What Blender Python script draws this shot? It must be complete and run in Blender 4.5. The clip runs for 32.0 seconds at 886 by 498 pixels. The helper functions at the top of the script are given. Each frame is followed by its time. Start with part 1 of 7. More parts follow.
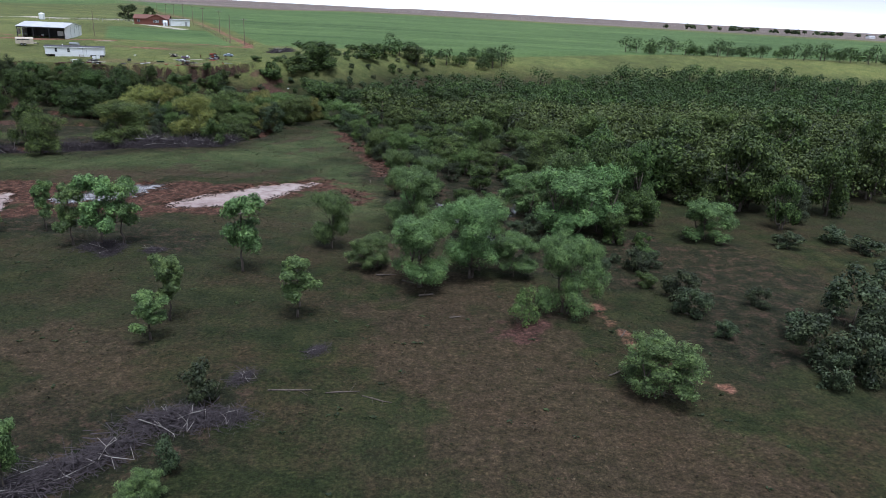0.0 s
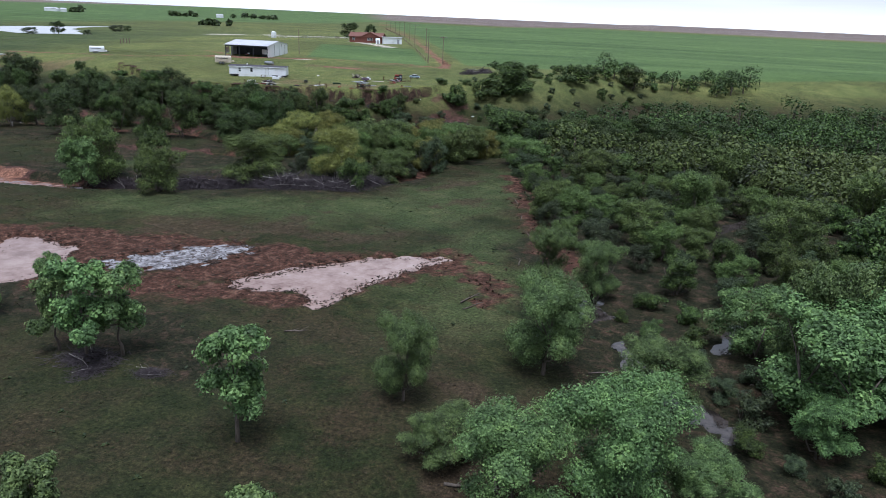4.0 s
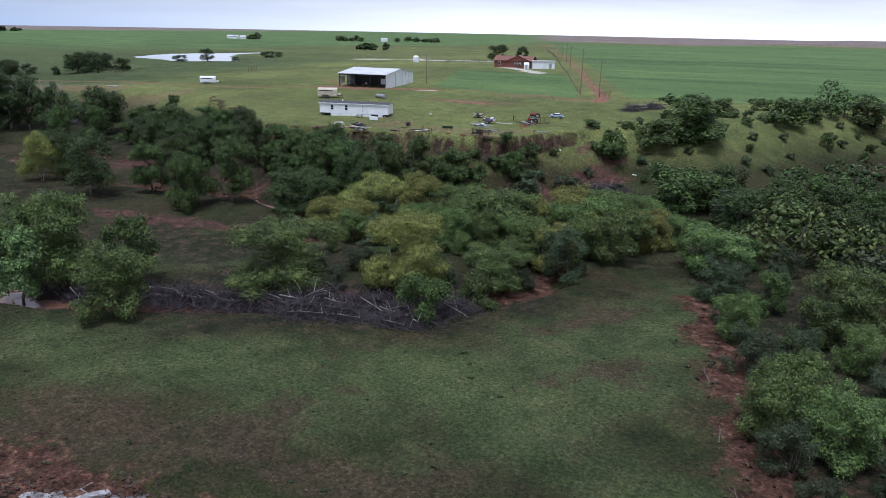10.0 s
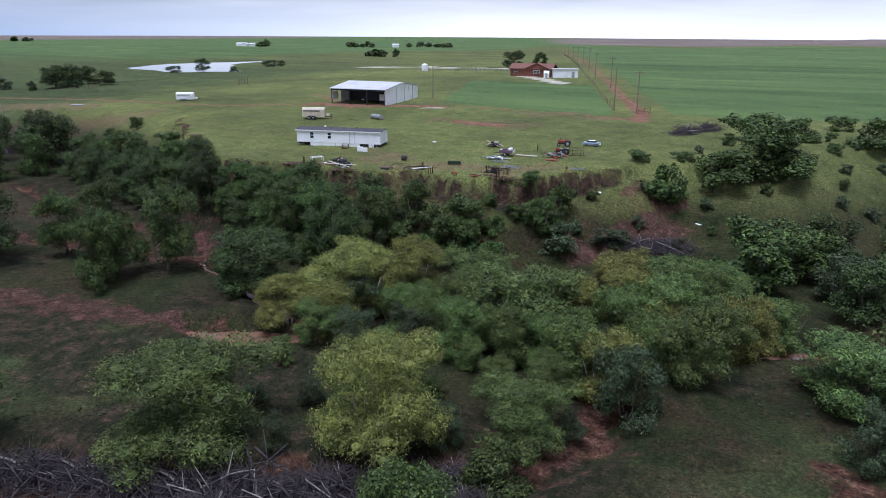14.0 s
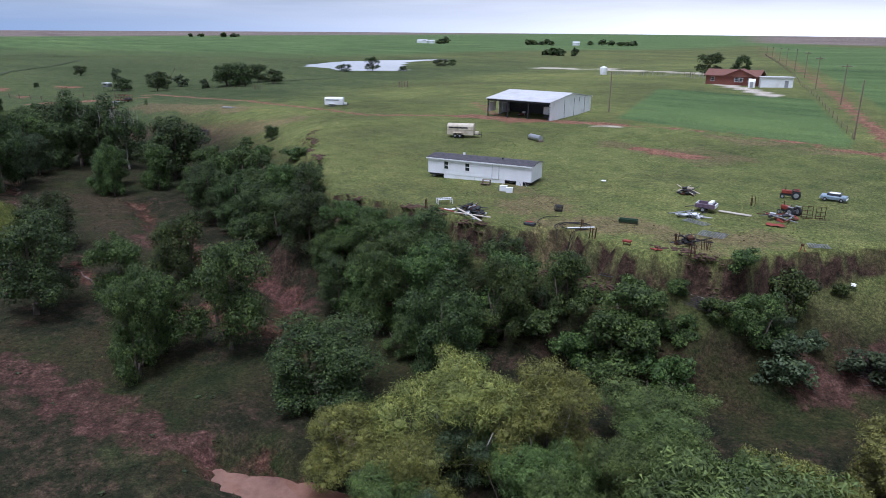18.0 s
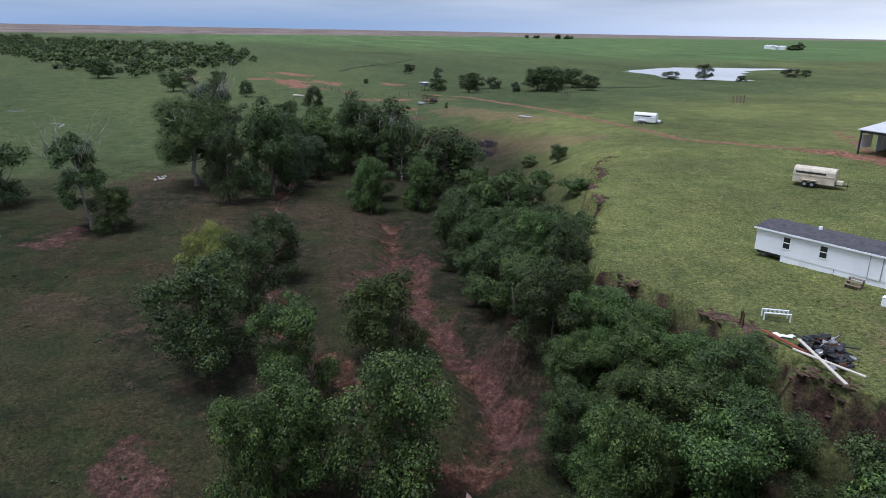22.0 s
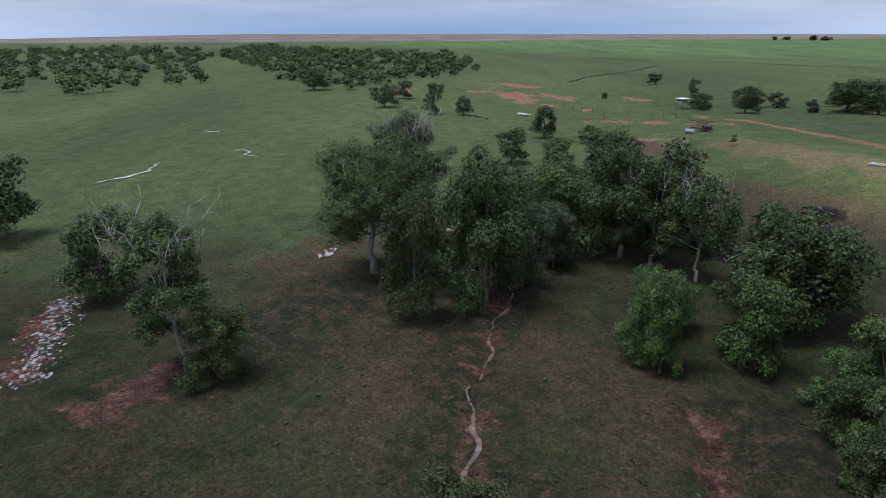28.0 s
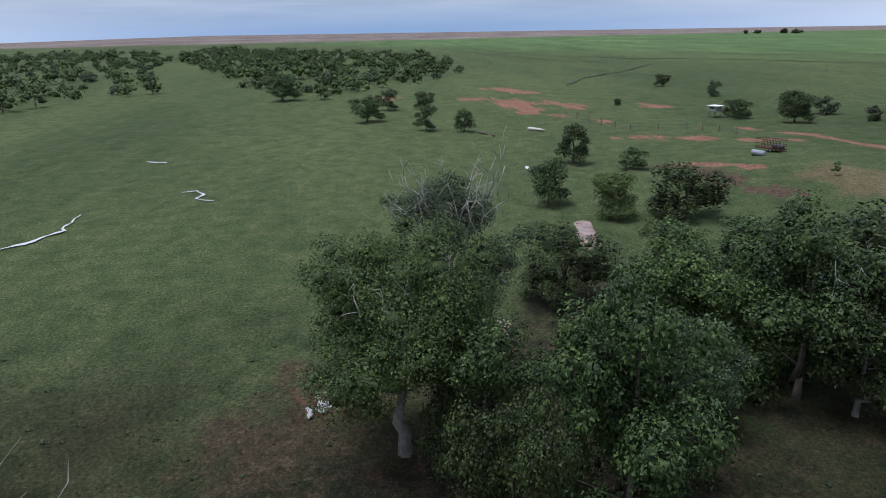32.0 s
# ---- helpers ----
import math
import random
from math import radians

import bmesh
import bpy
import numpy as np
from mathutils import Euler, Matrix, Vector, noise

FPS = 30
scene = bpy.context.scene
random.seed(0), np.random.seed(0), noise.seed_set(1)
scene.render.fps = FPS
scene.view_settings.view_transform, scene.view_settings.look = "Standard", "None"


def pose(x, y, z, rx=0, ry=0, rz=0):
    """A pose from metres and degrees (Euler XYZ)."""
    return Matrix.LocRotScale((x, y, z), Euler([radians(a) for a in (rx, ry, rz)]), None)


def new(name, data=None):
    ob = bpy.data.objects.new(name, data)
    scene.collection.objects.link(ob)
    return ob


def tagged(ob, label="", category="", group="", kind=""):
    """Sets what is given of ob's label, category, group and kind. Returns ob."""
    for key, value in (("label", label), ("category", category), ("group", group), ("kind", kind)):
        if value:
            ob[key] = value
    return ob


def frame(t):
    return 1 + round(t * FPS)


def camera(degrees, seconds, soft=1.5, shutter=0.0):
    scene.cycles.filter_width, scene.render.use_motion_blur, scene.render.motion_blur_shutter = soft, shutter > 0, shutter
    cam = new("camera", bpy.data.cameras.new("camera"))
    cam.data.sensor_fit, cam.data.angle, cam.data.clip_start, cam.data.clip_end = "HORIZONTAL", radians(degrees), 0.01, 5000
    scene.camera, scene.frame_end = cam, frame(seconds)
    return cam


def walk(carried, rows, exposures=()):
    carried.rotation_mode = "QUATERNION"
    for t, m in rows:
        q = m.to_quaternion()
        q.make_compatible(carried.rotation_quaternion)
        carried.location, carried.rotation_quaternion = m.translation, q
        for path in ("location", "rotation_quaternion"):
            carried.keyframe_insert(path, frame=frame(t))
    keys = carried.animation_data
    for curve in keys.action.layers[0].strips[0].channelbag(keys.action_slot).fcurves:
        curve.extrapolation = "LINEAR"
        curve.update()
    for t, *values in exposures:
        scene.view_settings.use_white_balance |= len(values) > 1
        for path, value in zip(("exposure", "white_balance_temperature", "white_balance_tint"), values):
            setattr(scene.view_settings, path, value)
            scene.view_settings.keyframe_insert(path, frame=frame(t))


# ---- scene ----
cam = camera(64.61, 32.0, soft=0.9)
# seconds, x, y, z, and the turns about x, y and z in degrees
PATH = [
    (0, -0.000, 0.000, 27.474, 71.039, -2.909, -0.605),
    (0.5, 1.128, 4.461, 27.452, 71.137, -2.918, 1.707),
    (1, 2.090, 9.030, 27.422, 71.169, -2.886, 4.422),
    (1.5, 2.987, 13.608, 27.404, 71.183, -2.810, 6.949),
    (2, 3.758, 18.135, 27.381, 71.181, -2.774, 9.936),
    (2.5, 4.330, 22.461, 27.295, 71.191, -2.629, 12.538),
    (3, 4.634, 26.932, 27.342, 71.230, -2.495, 14.783),
    (3.5, 4.882, 31.405, 27.265, 71.348, -2.391, 16.499),
    (5.5, 4.213, 47.701, 27.234, 71.677, -1.883, 21.644),
    (6, 3.573, 51.638, 27.227, 71.750, -1.752, 23.301),
    (6.5, 2.674, 55.572, 27.146, 71.837, -1.749, 25.310),
    (7, 1.509, 59.625, 27.098, 71.953, -1.678, 26.649),
    (7.5, 0.249, 63.743, 27.044, 72.078, -1.655, 28.659),
    (8, -1.256, 67.897, 27.048, 72.238, -1.538, 29.715),
    (8.5, -2.927, 71.997, 27.120, 72.393, -1.485, 30.494),
    (9, -4.504, 76.012, 27.170, 72.442, -1.331, 30.757),
    (9.5, -6.174, 79.928, 27.042, 72.606, -1.227, 30.859),
    (10, -7.913, 83.568, 26.984, 72.655, -1.059, 30.910),
    (10.5, -9.607, 86.948, 27.018, 72.659, -0.977, 31.004),
    (11, -11.294, 90.176, 27.076, 72.678, -0.925, 31.013),
    (11.5, -12.953, 93.434, 27.150, 72.741, -0.835, 31.168),
    (12, -14.705, 96.678, 27.218, 72.759, -0.747, 31.234),
    (12.5, -16.551, 99.957, 27.299, 72.799, -0.585, 31.328),
    (13, -18.443, 103.285, 27.430, 72.785, -0.508, 31.496),
    (13.5, -20.204, 106.485, 27.472, 72.900, -0.381, 31.791),
    (15.5, -27.139, 117.990, 28.110, 72.885, -0.316, 33.976),
    (16, -29.036, 121.071, 28.168, 72.825, -0.367, 36.091),
    (16.5, -30.884, 124.173, 28.240, 72.784, -0.462, 38.679),
    (17, -32.664, 127.235, 28.415, 72.673, -0.490, 41.481),
    (17.5, -34.435, 130.113, 28.520, 72.629, -0.576, 43.744),
    (18, -36.348, 132.840, 28.481, 72.624, -0.458, 46.129),
    (18.5, -38.357, 135.418, 28.382, 72.642, -0.462, 48.603),
    (19, -40.434, 137.854, 28.262, 72.667, -0.609, 51.085),
    (19.5, -42.699, 140.241, 28.338, 72.573, -0.688, 53.827),
    (20, -45.175, 142.591, 28.355, 72.539, -0.762, 56.835),
    (20.5, -47.800, 145.000, 28.285, 72.528, -0.846, 60.348),
    (21, -50.627, 147.266, 28.160, 72.536, -1.053, 64.746),
    (21.5, -53.693, 149.264, 28.181, 72.502, -1.006, 68.230),
    (22, -57.004, 151.058, 28.177, 72.491, -1.078, 71.944),
    (22.5, -60.453, 152.653, 28.128, 72.486, -1.088, 75.425),
    (23, -64.143, 153.967, 27.992, 72.531, -1.096, 78.930),
    (23.5, -67.969, 155.059, 27.854, 72.575, -0.991, 81.842),
    (24, -71.932, 155.869, 27.775, 72.597, -0.892, 84.238),
    (24.5, -76.089, 156.445, 27.706, 72.629, -0.905, 86.838),
    (25, -80.423, 156.796, 27.587, 72.711, -0.721, 87.740),
    (25.5, -84.860, 156.909, 27.408, 72.785, -0.425, 88.240),
    (27.5, -101.828, 155.445, 27.631, 72.761, -0.040, 89.063),
    (28, -106.287, 154.711, 27.769, 72.682, -0.014, 89.243),
    (28.5, -110.714, 153.924, 27.764, 72.714, 0.175, 89.309),
    (29, -115.030, 153.089, 27.786, 72.726, 0.288, 89.363),
    (29.5, -119.390, 152.250, 27.809, 72.712, 0.335, 89.337),
    (30, -123.696, 151.374, 27.897, 72.694, 0.480, 89.209),
    (30.5, -127.897, 150.499, 28.043, 72.613, 0.556, 88.386),
    (31, -132.165, 149.742, 28.187, 72.548, 0.612, 87.816),
    (31.5, -136.406, 149.106, 28.293, 72.494, 0.615, 87.254),
    (32, -140.714, 148.496, 28.352, 72.532, 0.832, 86.614),
]
EXPOSE = [(0.0, 0.22, 5700, 11), (10.0, 0.15, 5650, 14), (19.0, 0.11, 5600, 16), (24.0, 0.12, 5800, 11), (32.0, 0.10, 5750, 12)]
walk(cam, [(t, pose(*m)) for t, *m in PATH], EXPOSE)

# ---- sky and light: an overcast evening, brightest low in the north ----
SUN_EL, SUN_AZ = 72.0, 168.0
world = bpy.data.worlds.new("sky")
scene.world = world
world.use_nodes = True
wt = world.node_tree
wt.nodes.clear()


def wnode(kind, **values):
    n = wt.nodes.new(kind)
    for k, v in values.items():
        n.inputs[k].default_value = v
    return n


w_out, w_bg = wnode("ShaderNodeOutputWorld"), wnode("ShaderNodeBackground", Strength=0.09)
w_sky = wt.nodes.new("ShaderNodeTexSky")
w_sky.sky_type, w_sky.sun_disc = "NISHITA", False
w_sky.sun_elevation, w_sky.sun_rotation = radians(SUN_EL), radians(SUN_AZ)
w_geo = wt.nodes.new("ShaderNodeTexCoord")
w_sep = wt.nodes.new("ShaderNodeSeparateXYZ")
wt.links.new(w_geo.outputs["Generated"], w_sep.inputs[0])
# cloud deck: long flat banks, stretched along the horizon
w_map = wt.nodes.new("ShaderNodeMapping")
w_map.inputs["Scale"].default_value = (1.3, 1.3, 16.0)
wt.links.new(w_geo.outputs["Generated"], w_map.inputs[0])
w_noise = wnode("ShaderNodeTexNoise", Scale=2.2, Detail=6.0, Roughness=0.55)
wt.links.new(w_map.outputs[0], w_noise.inputs["Vector"])
w_tone = wt.nodes.new("ShaderNodeValToRGB")
w_tone.color_ramp.elements[0].position, w_tone.color_ramp.elements[0].color = 0.34, (5.0, 5.6, 6.6, 1)
w_tone.color_ramp.elements[1].position, w_tone.color_ramp.elements[1].color = 0.62, (11.2, 11.4, 11.9, 1)
wt.links.new(w_noise.outputs[0], w_tone.inputs[0])
# the deck is dull between the bright horizon and the thin cloud round the sun overhead
w_high = wt.nodes.new("ShaderNodeMapRange")
w_high.inputs["From Min"].default_value, w_high.inputs["From Max"].default_value = 0.3, 0.9
w_high.inputs["To Min"].default_value, w_high.inputs["To Max"].default_value = 0.6, 0.6
wt.links.new(w_sep.outputs[2], w_high.inputs[0])
w_deck = wt.nodes.new("ShaderNodeVectorMath")
w_deck.operation = "SCALE"
wt.links.new(w_tone.outputs[0], w_deck.inputs[0])


def w_range(source, a, b, lo, hi):
    n = wt.nodes.new("ShaderNodeMapRange")
    for key, v in (("From Min", a), ("From Max", b), ("To Min", lo), ("To Max", hi)):
        n.inputs[key].default_value = v
    wt.links.new(source, n.inputs[0])
    return n.outputs[0]


def w_times(a, b):
    n = wt.nodes.new("ShaderNodeMath")
    n.operation = "MULTIPLY"
    wt.links.new(a, n.inputs[0])
    wt.links.new(b, n.inputs[1])
    return n.outputs[0]


# the cloud is thin and bright over the northern horizon
w_north = w_times(w_range(w_sep.outputs[1], 0.2, 0.9, 0.0, 1.0), w_times(w_range(w_sep.outputs[2], 0.05, 0.12, 0.0, 1.0), w_range(w_sep.outputs[2], 0.35, 0.65, 1.0, 0.0)))
wt.links.new(w_times(w_high.outputs[0], w_range(w_north, 0.0, 1.0, 1.0, 1.5)), w_deck.inputs["Scale"])
# bearing: the bank is thin and white in the north-east, thick and slate blue in the west
w_side = wt.nodes.new("ShaderNodeMapRange")
w_side.inputs["From Min"].default_value, w_side.inputs["From Max"].default_value = -1.0, -0.5
wt.links.new(w_sep.outputs[0], w_side.inputs[0])
w_low = wt.nodes.new("ShaderNodeMapRange")
w_low.inputs["From Min"].default_value, w_low.inputs["From Max"].default_value = 0.0, 0.07
w_low.inputs["To Min"].default_value, w_low.inputs["To Max"].default_value = 1.0, 0.0
wt.links.new(w_sep.outputs[2], w_low.inputs[0])
w_band = wt.nodes.new("ShaderNodeMixRGB")
w_band.inputs[1].default_value, w_band.inputs[2].default_value = (3.0, 4.4, 6.7, 1), (13.5, 13.5, 13.9, 1)
wt.links.new(w_side.outputs[0], w_band.inputs[0])
w_mix = wt.nodes.new("ShaderNodeMixRGB")
wt.links.new(w_low.outputs[0], w_mix.inputs[0])
wt.links.new(w_deck.outputs[0], w_mix.inputs[1])
wt.links.new(w_band.outputs[0], w_mix.inputs[2])
w_all = wt.nodes.new("ShaderNodeMixRGB")
w_all.inputs[0].default_value = 0.86
wt.links.new(w_sky.outputs[0], w_all.inputs[1])
wt.links.new(w_mix.outputs[0], w_all.inputs[2])
wt.links.new(w_all.outputs[0], w_bg.inputs[0])
wt.links.new(w_bg.outputs[0], w_out.inputs[0])

sun_data = bpy.data.lights.new("sun", "SUN")
sun_data.energy, sun_data.angle, sun_data.color = 3.0, radians(28), (0.97, 0.975, 1.0)
sun = new("sun", sun_data)
sun.matrix_world = pose(0, 0, 200, 90 - SUN_EL, 0, 180 - SUN_AZ)


# ---- materials ----
class Mat:
    """A node material: shorthand for noise, ramps and a principled surface."""

    def __init__(self, name, rough=0.8, metal=0.0, spec=0.3):
        self.m = bpy.data.materials.new(name)
        self.m.use_nodes = True
        self.t = self.m.node_tree
        self.p = self.t.nodes["Principled BSDF"]
        self.p.inputs["Roughness"].default_value = rough
        self.p.inputs["Metallic"].default_value = metal
        self.p.inputs["Specular IOR Level"].default_value = spec
        self.obj = self.t.nodes.new("ShaderNodeTexCoord").outputs["Object"]

    def node(self, kind, **values):
        n = self.t.nodes.new(kind)
        for k, v in values.items():
            n.inputs[k.replace("_", " ")].default_value = v
        return n

    def link(self, a, b):
        self.t.links.new(a, b)

    def noise(self, scale, detail=4.0, rough=0.6, stretch=None, world=False):
        n = self.node("ShaderNodeTexNoise", Scale=scale, Detail=detail, Roughness=rough)
        src = self.node("ShaderNodeNewGeometry").outputs["Position"] if world else self.obj
        if stretch:
            mp = self.node("ShaderNodeMapping")
            mp.inputs["Scale"].default_value = stretch
            self.link(src, mp.inputs[0])
            src = mp.outputs[0]
        self.link(src, n.inputs["Vector"])
        return n.outputs[0]

    def ramp(self, fac, *stops):
        r = self.node("ShaderNodeValToRGB")
        e = r.color_ramp.elements
        while len(e) < len(stops):
            e.new(0.5)
        for s, (pos, col) in zip(e, stops):
            s.position = pos
            s.color = (*col, 1) if len(col) == 3 else col
        self.link(fac, r.inputs[0])
        return r.outputs[0]

    def mix(self, fac, a, b, mode="MIX"):
        n = self.node("ShaderNodeMixRGB")
        n.blend_type = mode
        for slot, v in ((0, fac), (1, a), (2, b)):
            if isinstance(v, (int, float)):
                n.inputs[slot].default_value = v
            elif isinstance(v, tuple):
                n.inputs[slot].default_value = (*v, 1)
            else:
                self.link(v, n.inputs[slot])
        return n.outputs[0]

    def math(self, op, a, b=0.0):
        n = self.node("ShaderNodeMath")
        n.operation = op
        for slot, v in ((0, a), (1, b)):
            if isinstance(v, (int, float)):
                n.inputs[slot].default_value = v
            else:
                self.link(v, n.inputs[slot])
        return n.outputs[0]

    def color(self, v):
        if isinstance(v, tuple):
            self.p.inputs["Base Color"].default_value = (*v, 1)
        else:
            self.link(v, self.p.inputs["Base Color"])
        return self

    def bump(self, height, strength=0.4, distance=0.1):
        n = self.node("ShaderNodeBump", Strength=strength, Distance=distance)
        self.link(height, n.inputs["Height"])
        self.link(n.outputs[0], self.p.inputs["Normal"])
        return self


def mottled(name, a, b, scale=3.0, rough=0.8, metal=0.0, bump=0.2, spec=0.3, stretch=None, grime=None):
    """A surface of two close tones, with fine relief, and grime in patches."""
    m = Mat(name, rough, metal, spec)
    n = m.noise(scale, 5.0, 0.65, stretch)
    col = m.ramp(n, (0.3, a), (0.7, b))
    if grime:
        col = m.mix(m.ramp(m.noise(scale * 0.3, 4.0), (0.52, (0, 0, 0)), (0.72, (0.7, 0.7, 0.7))), col, grime)
    m.color(col)
    m.bump(m.noise(scale * 6, 3.0), bump, 0.02)
    return m.m


def leafy(name, dark, light, gloss=0.55):
    """Foliage: tone by leaf and by tree, a little light shines through."""
    m = Mat(name, gloss, 0.0, 0.25)
    isl = m.node("ShaderNodeNewGeometry").outputs["Random Per Island"]
    own = m.node("ShaderNodeObjectInfo").outputs["Random"]
    col = m.ramp(isl, (0.0, dark), (1.0, light))
    hue = m.node("ShaderNodeHueSaturation", Saturation=1.0)
    m.link(m.math("ADD", m.math("MULTIPLY", own, 0.035), 0.4825), hue.inputs["Hue"])
    m.link(m.math("ADD", m.math("MULTIPLY", own, 0.5), 0.75), hue.inputs["Value"])
    # darker and lighter tone in patches the size of a bough
    m.link(m.mix(1.0, col, m.ramp(m.noise(1.1, 3.0, 0.6), (0.36, (0.55, 0.55, 0.58)), (0.5, (1.0, 1.0, 1.0)), (0.64, (1.5, 1.42, 1.3))), "MULTIPLY"), hue.inputs["Color"])
    m.color(hue.outputs[0])
    tr = m.node("ShaderNodeBsdfTranslucent")
    m.link(hue.outputs[0], tr.inputs[0])
    mx = m.node("ShaderNodeMixShader", Fac=0.10)
    m.link(m.p.outputs[0], mx.inputs[1])
    m.link(tr.outputs[0], mx.inputs[2])
    m.link(mx.outputs[0], m.t.nodes["Material Output"].inputs[0])
    return m.m


LEAF_DARK = leafy("leaf_dark", (0.015, 0.027, 0.008), (0.074, 0.110, 0.032))
LEAF_MID = leafy("leaf_mid", (0.017, 0.033, 0.008), (0.099, 0.147, 0.039))
LEAF_BRIGHT = leafy("leaf_bright", (0.042, 0.077, 0.023), (0.176, 0.271, 0.094))
LEAF_WILLOW = leafy("leaf_willow", (0.041, 0.066, 0.018), (0.143, 0.201, 0.059))
LEAF_YELLOW = leafy("leaf_yellow", (0.088, 0.099, 0.025), (0.253, 0.259, 0.070))
LEAF_GREY = leafy("leaf_grey", (0.019, 0.030, 0.013), (0.080, 0.107, 0.051))
BARK = mottled("bark", (0.06, 0.048, 0.038), (0.17, 0.14, 0.115), 6.0, 0.95, bump=0.6, stretch=(1, 1, 0.25))
BARK_PALE = mottled("bark_pale", (0.20, 0.18, 0.16), (0.42, 0.39, 0.36), 6.0, 0.9, bump=0.5, stretch=(1, 1, 0.3))
DEAD_WOOD = mottled("dead_wood", (0.026, 0.021, 0.024), (0.115, 0.095, 0.10), 5.0, 0.9, bump=0.5)
WHITE_METAL = mottled("white_metal", (0.82, 0.84, 0.86), (0.89, 0.90, 0.92), 1.2, 0.45, bump=0.05, grime=(0.66, 0.66, 0.65))
ROOF_METAL = mottled("roof_metal", (0.50, 0.50, 0.52), (0.62, 0.62, 0.64), 0.8, 0.4, bump=0.05, grime=(0.42, 0.40, 0.40))
SHINGLE = mottled("shingle", (0.045, 0.042, 0.05), (0.10, 0.095, 0.105), 2.5, 0.9, bump=0.5)
DARK_STEEL = mottled("dark_steel", (0.03, 0.032, 0.036), (0.075, 0.075, 0.08), 4.0, 0.55, 0.4)
CREAM_PAINT = mottled("cream_paint", (0.50, 0.43, 0.33), (0.66, 0.59, 0.48), 1.6, 0.5, bump=0.05, grime=(0.32, 0.24, 0.17))
RUST = mottled("rust", (0.045, 0.024, 0.017), (0.13, 0.060, 0.036), 6.0, 0.9, 0.2, 0.4)
RED_PAINT = mottled("red_paint", (0.17, 0.035, 0.026), (0.33, 0.060, 0.040), 4.0, 0.6, bump=0.1, grime=(0.16, 0.07, 0.04))
GREEN_PAINT = mottled("green_paint", (0.018, 0.045, 0.028), (0.035, 0.075, 0.045), 3.0, 0.5, bump=0.1, grime=(0.08, 0.08, 0.05))
GALVANISED = mottled("galvanised", (0.30, 0.31, 0.33), (0.46, 0.47, 0.50), 3.0, 0.4, 0.6)
RUBBER = mottled("rubber", (0.015, 0.015, 0.016), (0.04, 0.04, 0.042), 5.0, 0.85)
TIMBER = mottled("timber", (0.13, 0.095, 0.07), (0.27, 0.21, 0.16), 5.0, 0.9, bump=0.5, stretch=(3, 3, 0.4))
PALE_TIMBER = mottled("pale_timber", (0.45, 0.40, 0.33), (0.62, 0.57, 0.49), 4.0, 0.85)
CONCRETE = mottled("concrete", (0.34, 0.32, 0.30), (0.48, 0.46, 0.43), 2.0, 0.9, bump=0.3)
BRICK_RED = mottled("brick_red", (0.15, 0.058, 0.045), (0.24, 0.095, 0.072), 3.0, 0.9, bump=0.3)
ROOF_RED = mottled("roof_red", (0.15, 0.07, 0.055), (0.23, 0.11, 0.085), 1.5, 0.8, bump=0.3)
BLUE_PAINT = mottled("blue_paint", (0.20, 0.27, 0.34), (0.32, 0.40, 0.47), 3.0, 0.5, bump=0.05, grime=(0.10, 0.10, 0.10))
PURPLE_PAINT = mottled("dull_purple", (0.09, 0.06, 0.09), (0.17, 0.12, 0.16), 3.0, 0.5, bump=0.05)
GLASS_DARK = Mat("window_glass", 0.06, 0.0, 0.8).color((0.02, 0.025, 0.03)).m


# ---- the lie of the land ----
def sstep(a, b, x):
    t = np.clip((x - a) / (b - a), 0, 1)
    return t * t * (3 - 2 * t)


def chain(x, y, *runs):
    """Signed distance from a string of points (x, y, radius), less than nought inside."""
    best = np.full(np.shape(x), 1e9)
    for run in runs:
        for (ax, ay, ar), (bx, by, br) in zip(run, run[1:] if len(run) > 1 else run):
            dx, dy = bx - ax, by - ay
            t = np.clip(((x - ax) * dx + (y - ay) * dy) / max(dx * dx + dy * dy, 1e-6), 0, 1)
            best = np.minimum(best, np.hypot(x - ax - t * dx, y - ay - t * dy) - (ar + (br - ar) * t))
    return best


def ripple(x, y, size, seed=0.0):
    """Smooth unevenness between -1 and 1 with features of that size in metres."""
    k = 2 * math.pi / size
    s = seed * 1.7
    return (np.sin(k * (x * 0.83 + y * 0.41) + s) * np.sin(k * (y * 0.91 - x * 0.37) + 2.1 * s + 1)
            + 0.6 * np.sin(k * 2.13 * (x * 0.31 - y * 0.97) + s + 2) * np.sin(k * 1.87 * (x * 0.95 + y * 0.22) + 0.7 * s)
            + 0.35 * np.sin(k * 4.3 * (x * 0.72 + y * 0.66) + 3 * s) * np.sin(k * 4.7 * (y * 0.52 - x * 0.81) + s)) / 1.6


POND = ([(-34, 94.6, 2.0), (-27.5, 99.5, 4.4), (-22.5, 106.5, 2.8), (-18.6, 110, 0.7)], [(-25.2, 92.4, 0.9), (-26.5, 98, 3.6)])
WALLOW = ([(-50, 94, 2.4), (-45.4, 98.6, 4.0), (-41.6, 104, 1.8)],)
FAR_POOL = ([(-66, 96, 2.2), (-61, 93, 4.0), (-58, 87, 2.5)],)
CREEK_POOL = ([(-77, 150.6, 0.6), (-71, 153.2, 1.9), (-66, 156, 1.0), (-57, 162, 1.0), (-50, 164.2, 0.9), (-43, 163, 0.8), (-38, 166, 0.8),
               (-31, 175, 1.3), (-18, 182, 0.9), (8, 190, 0.8), (40, 200, 0.8)],)
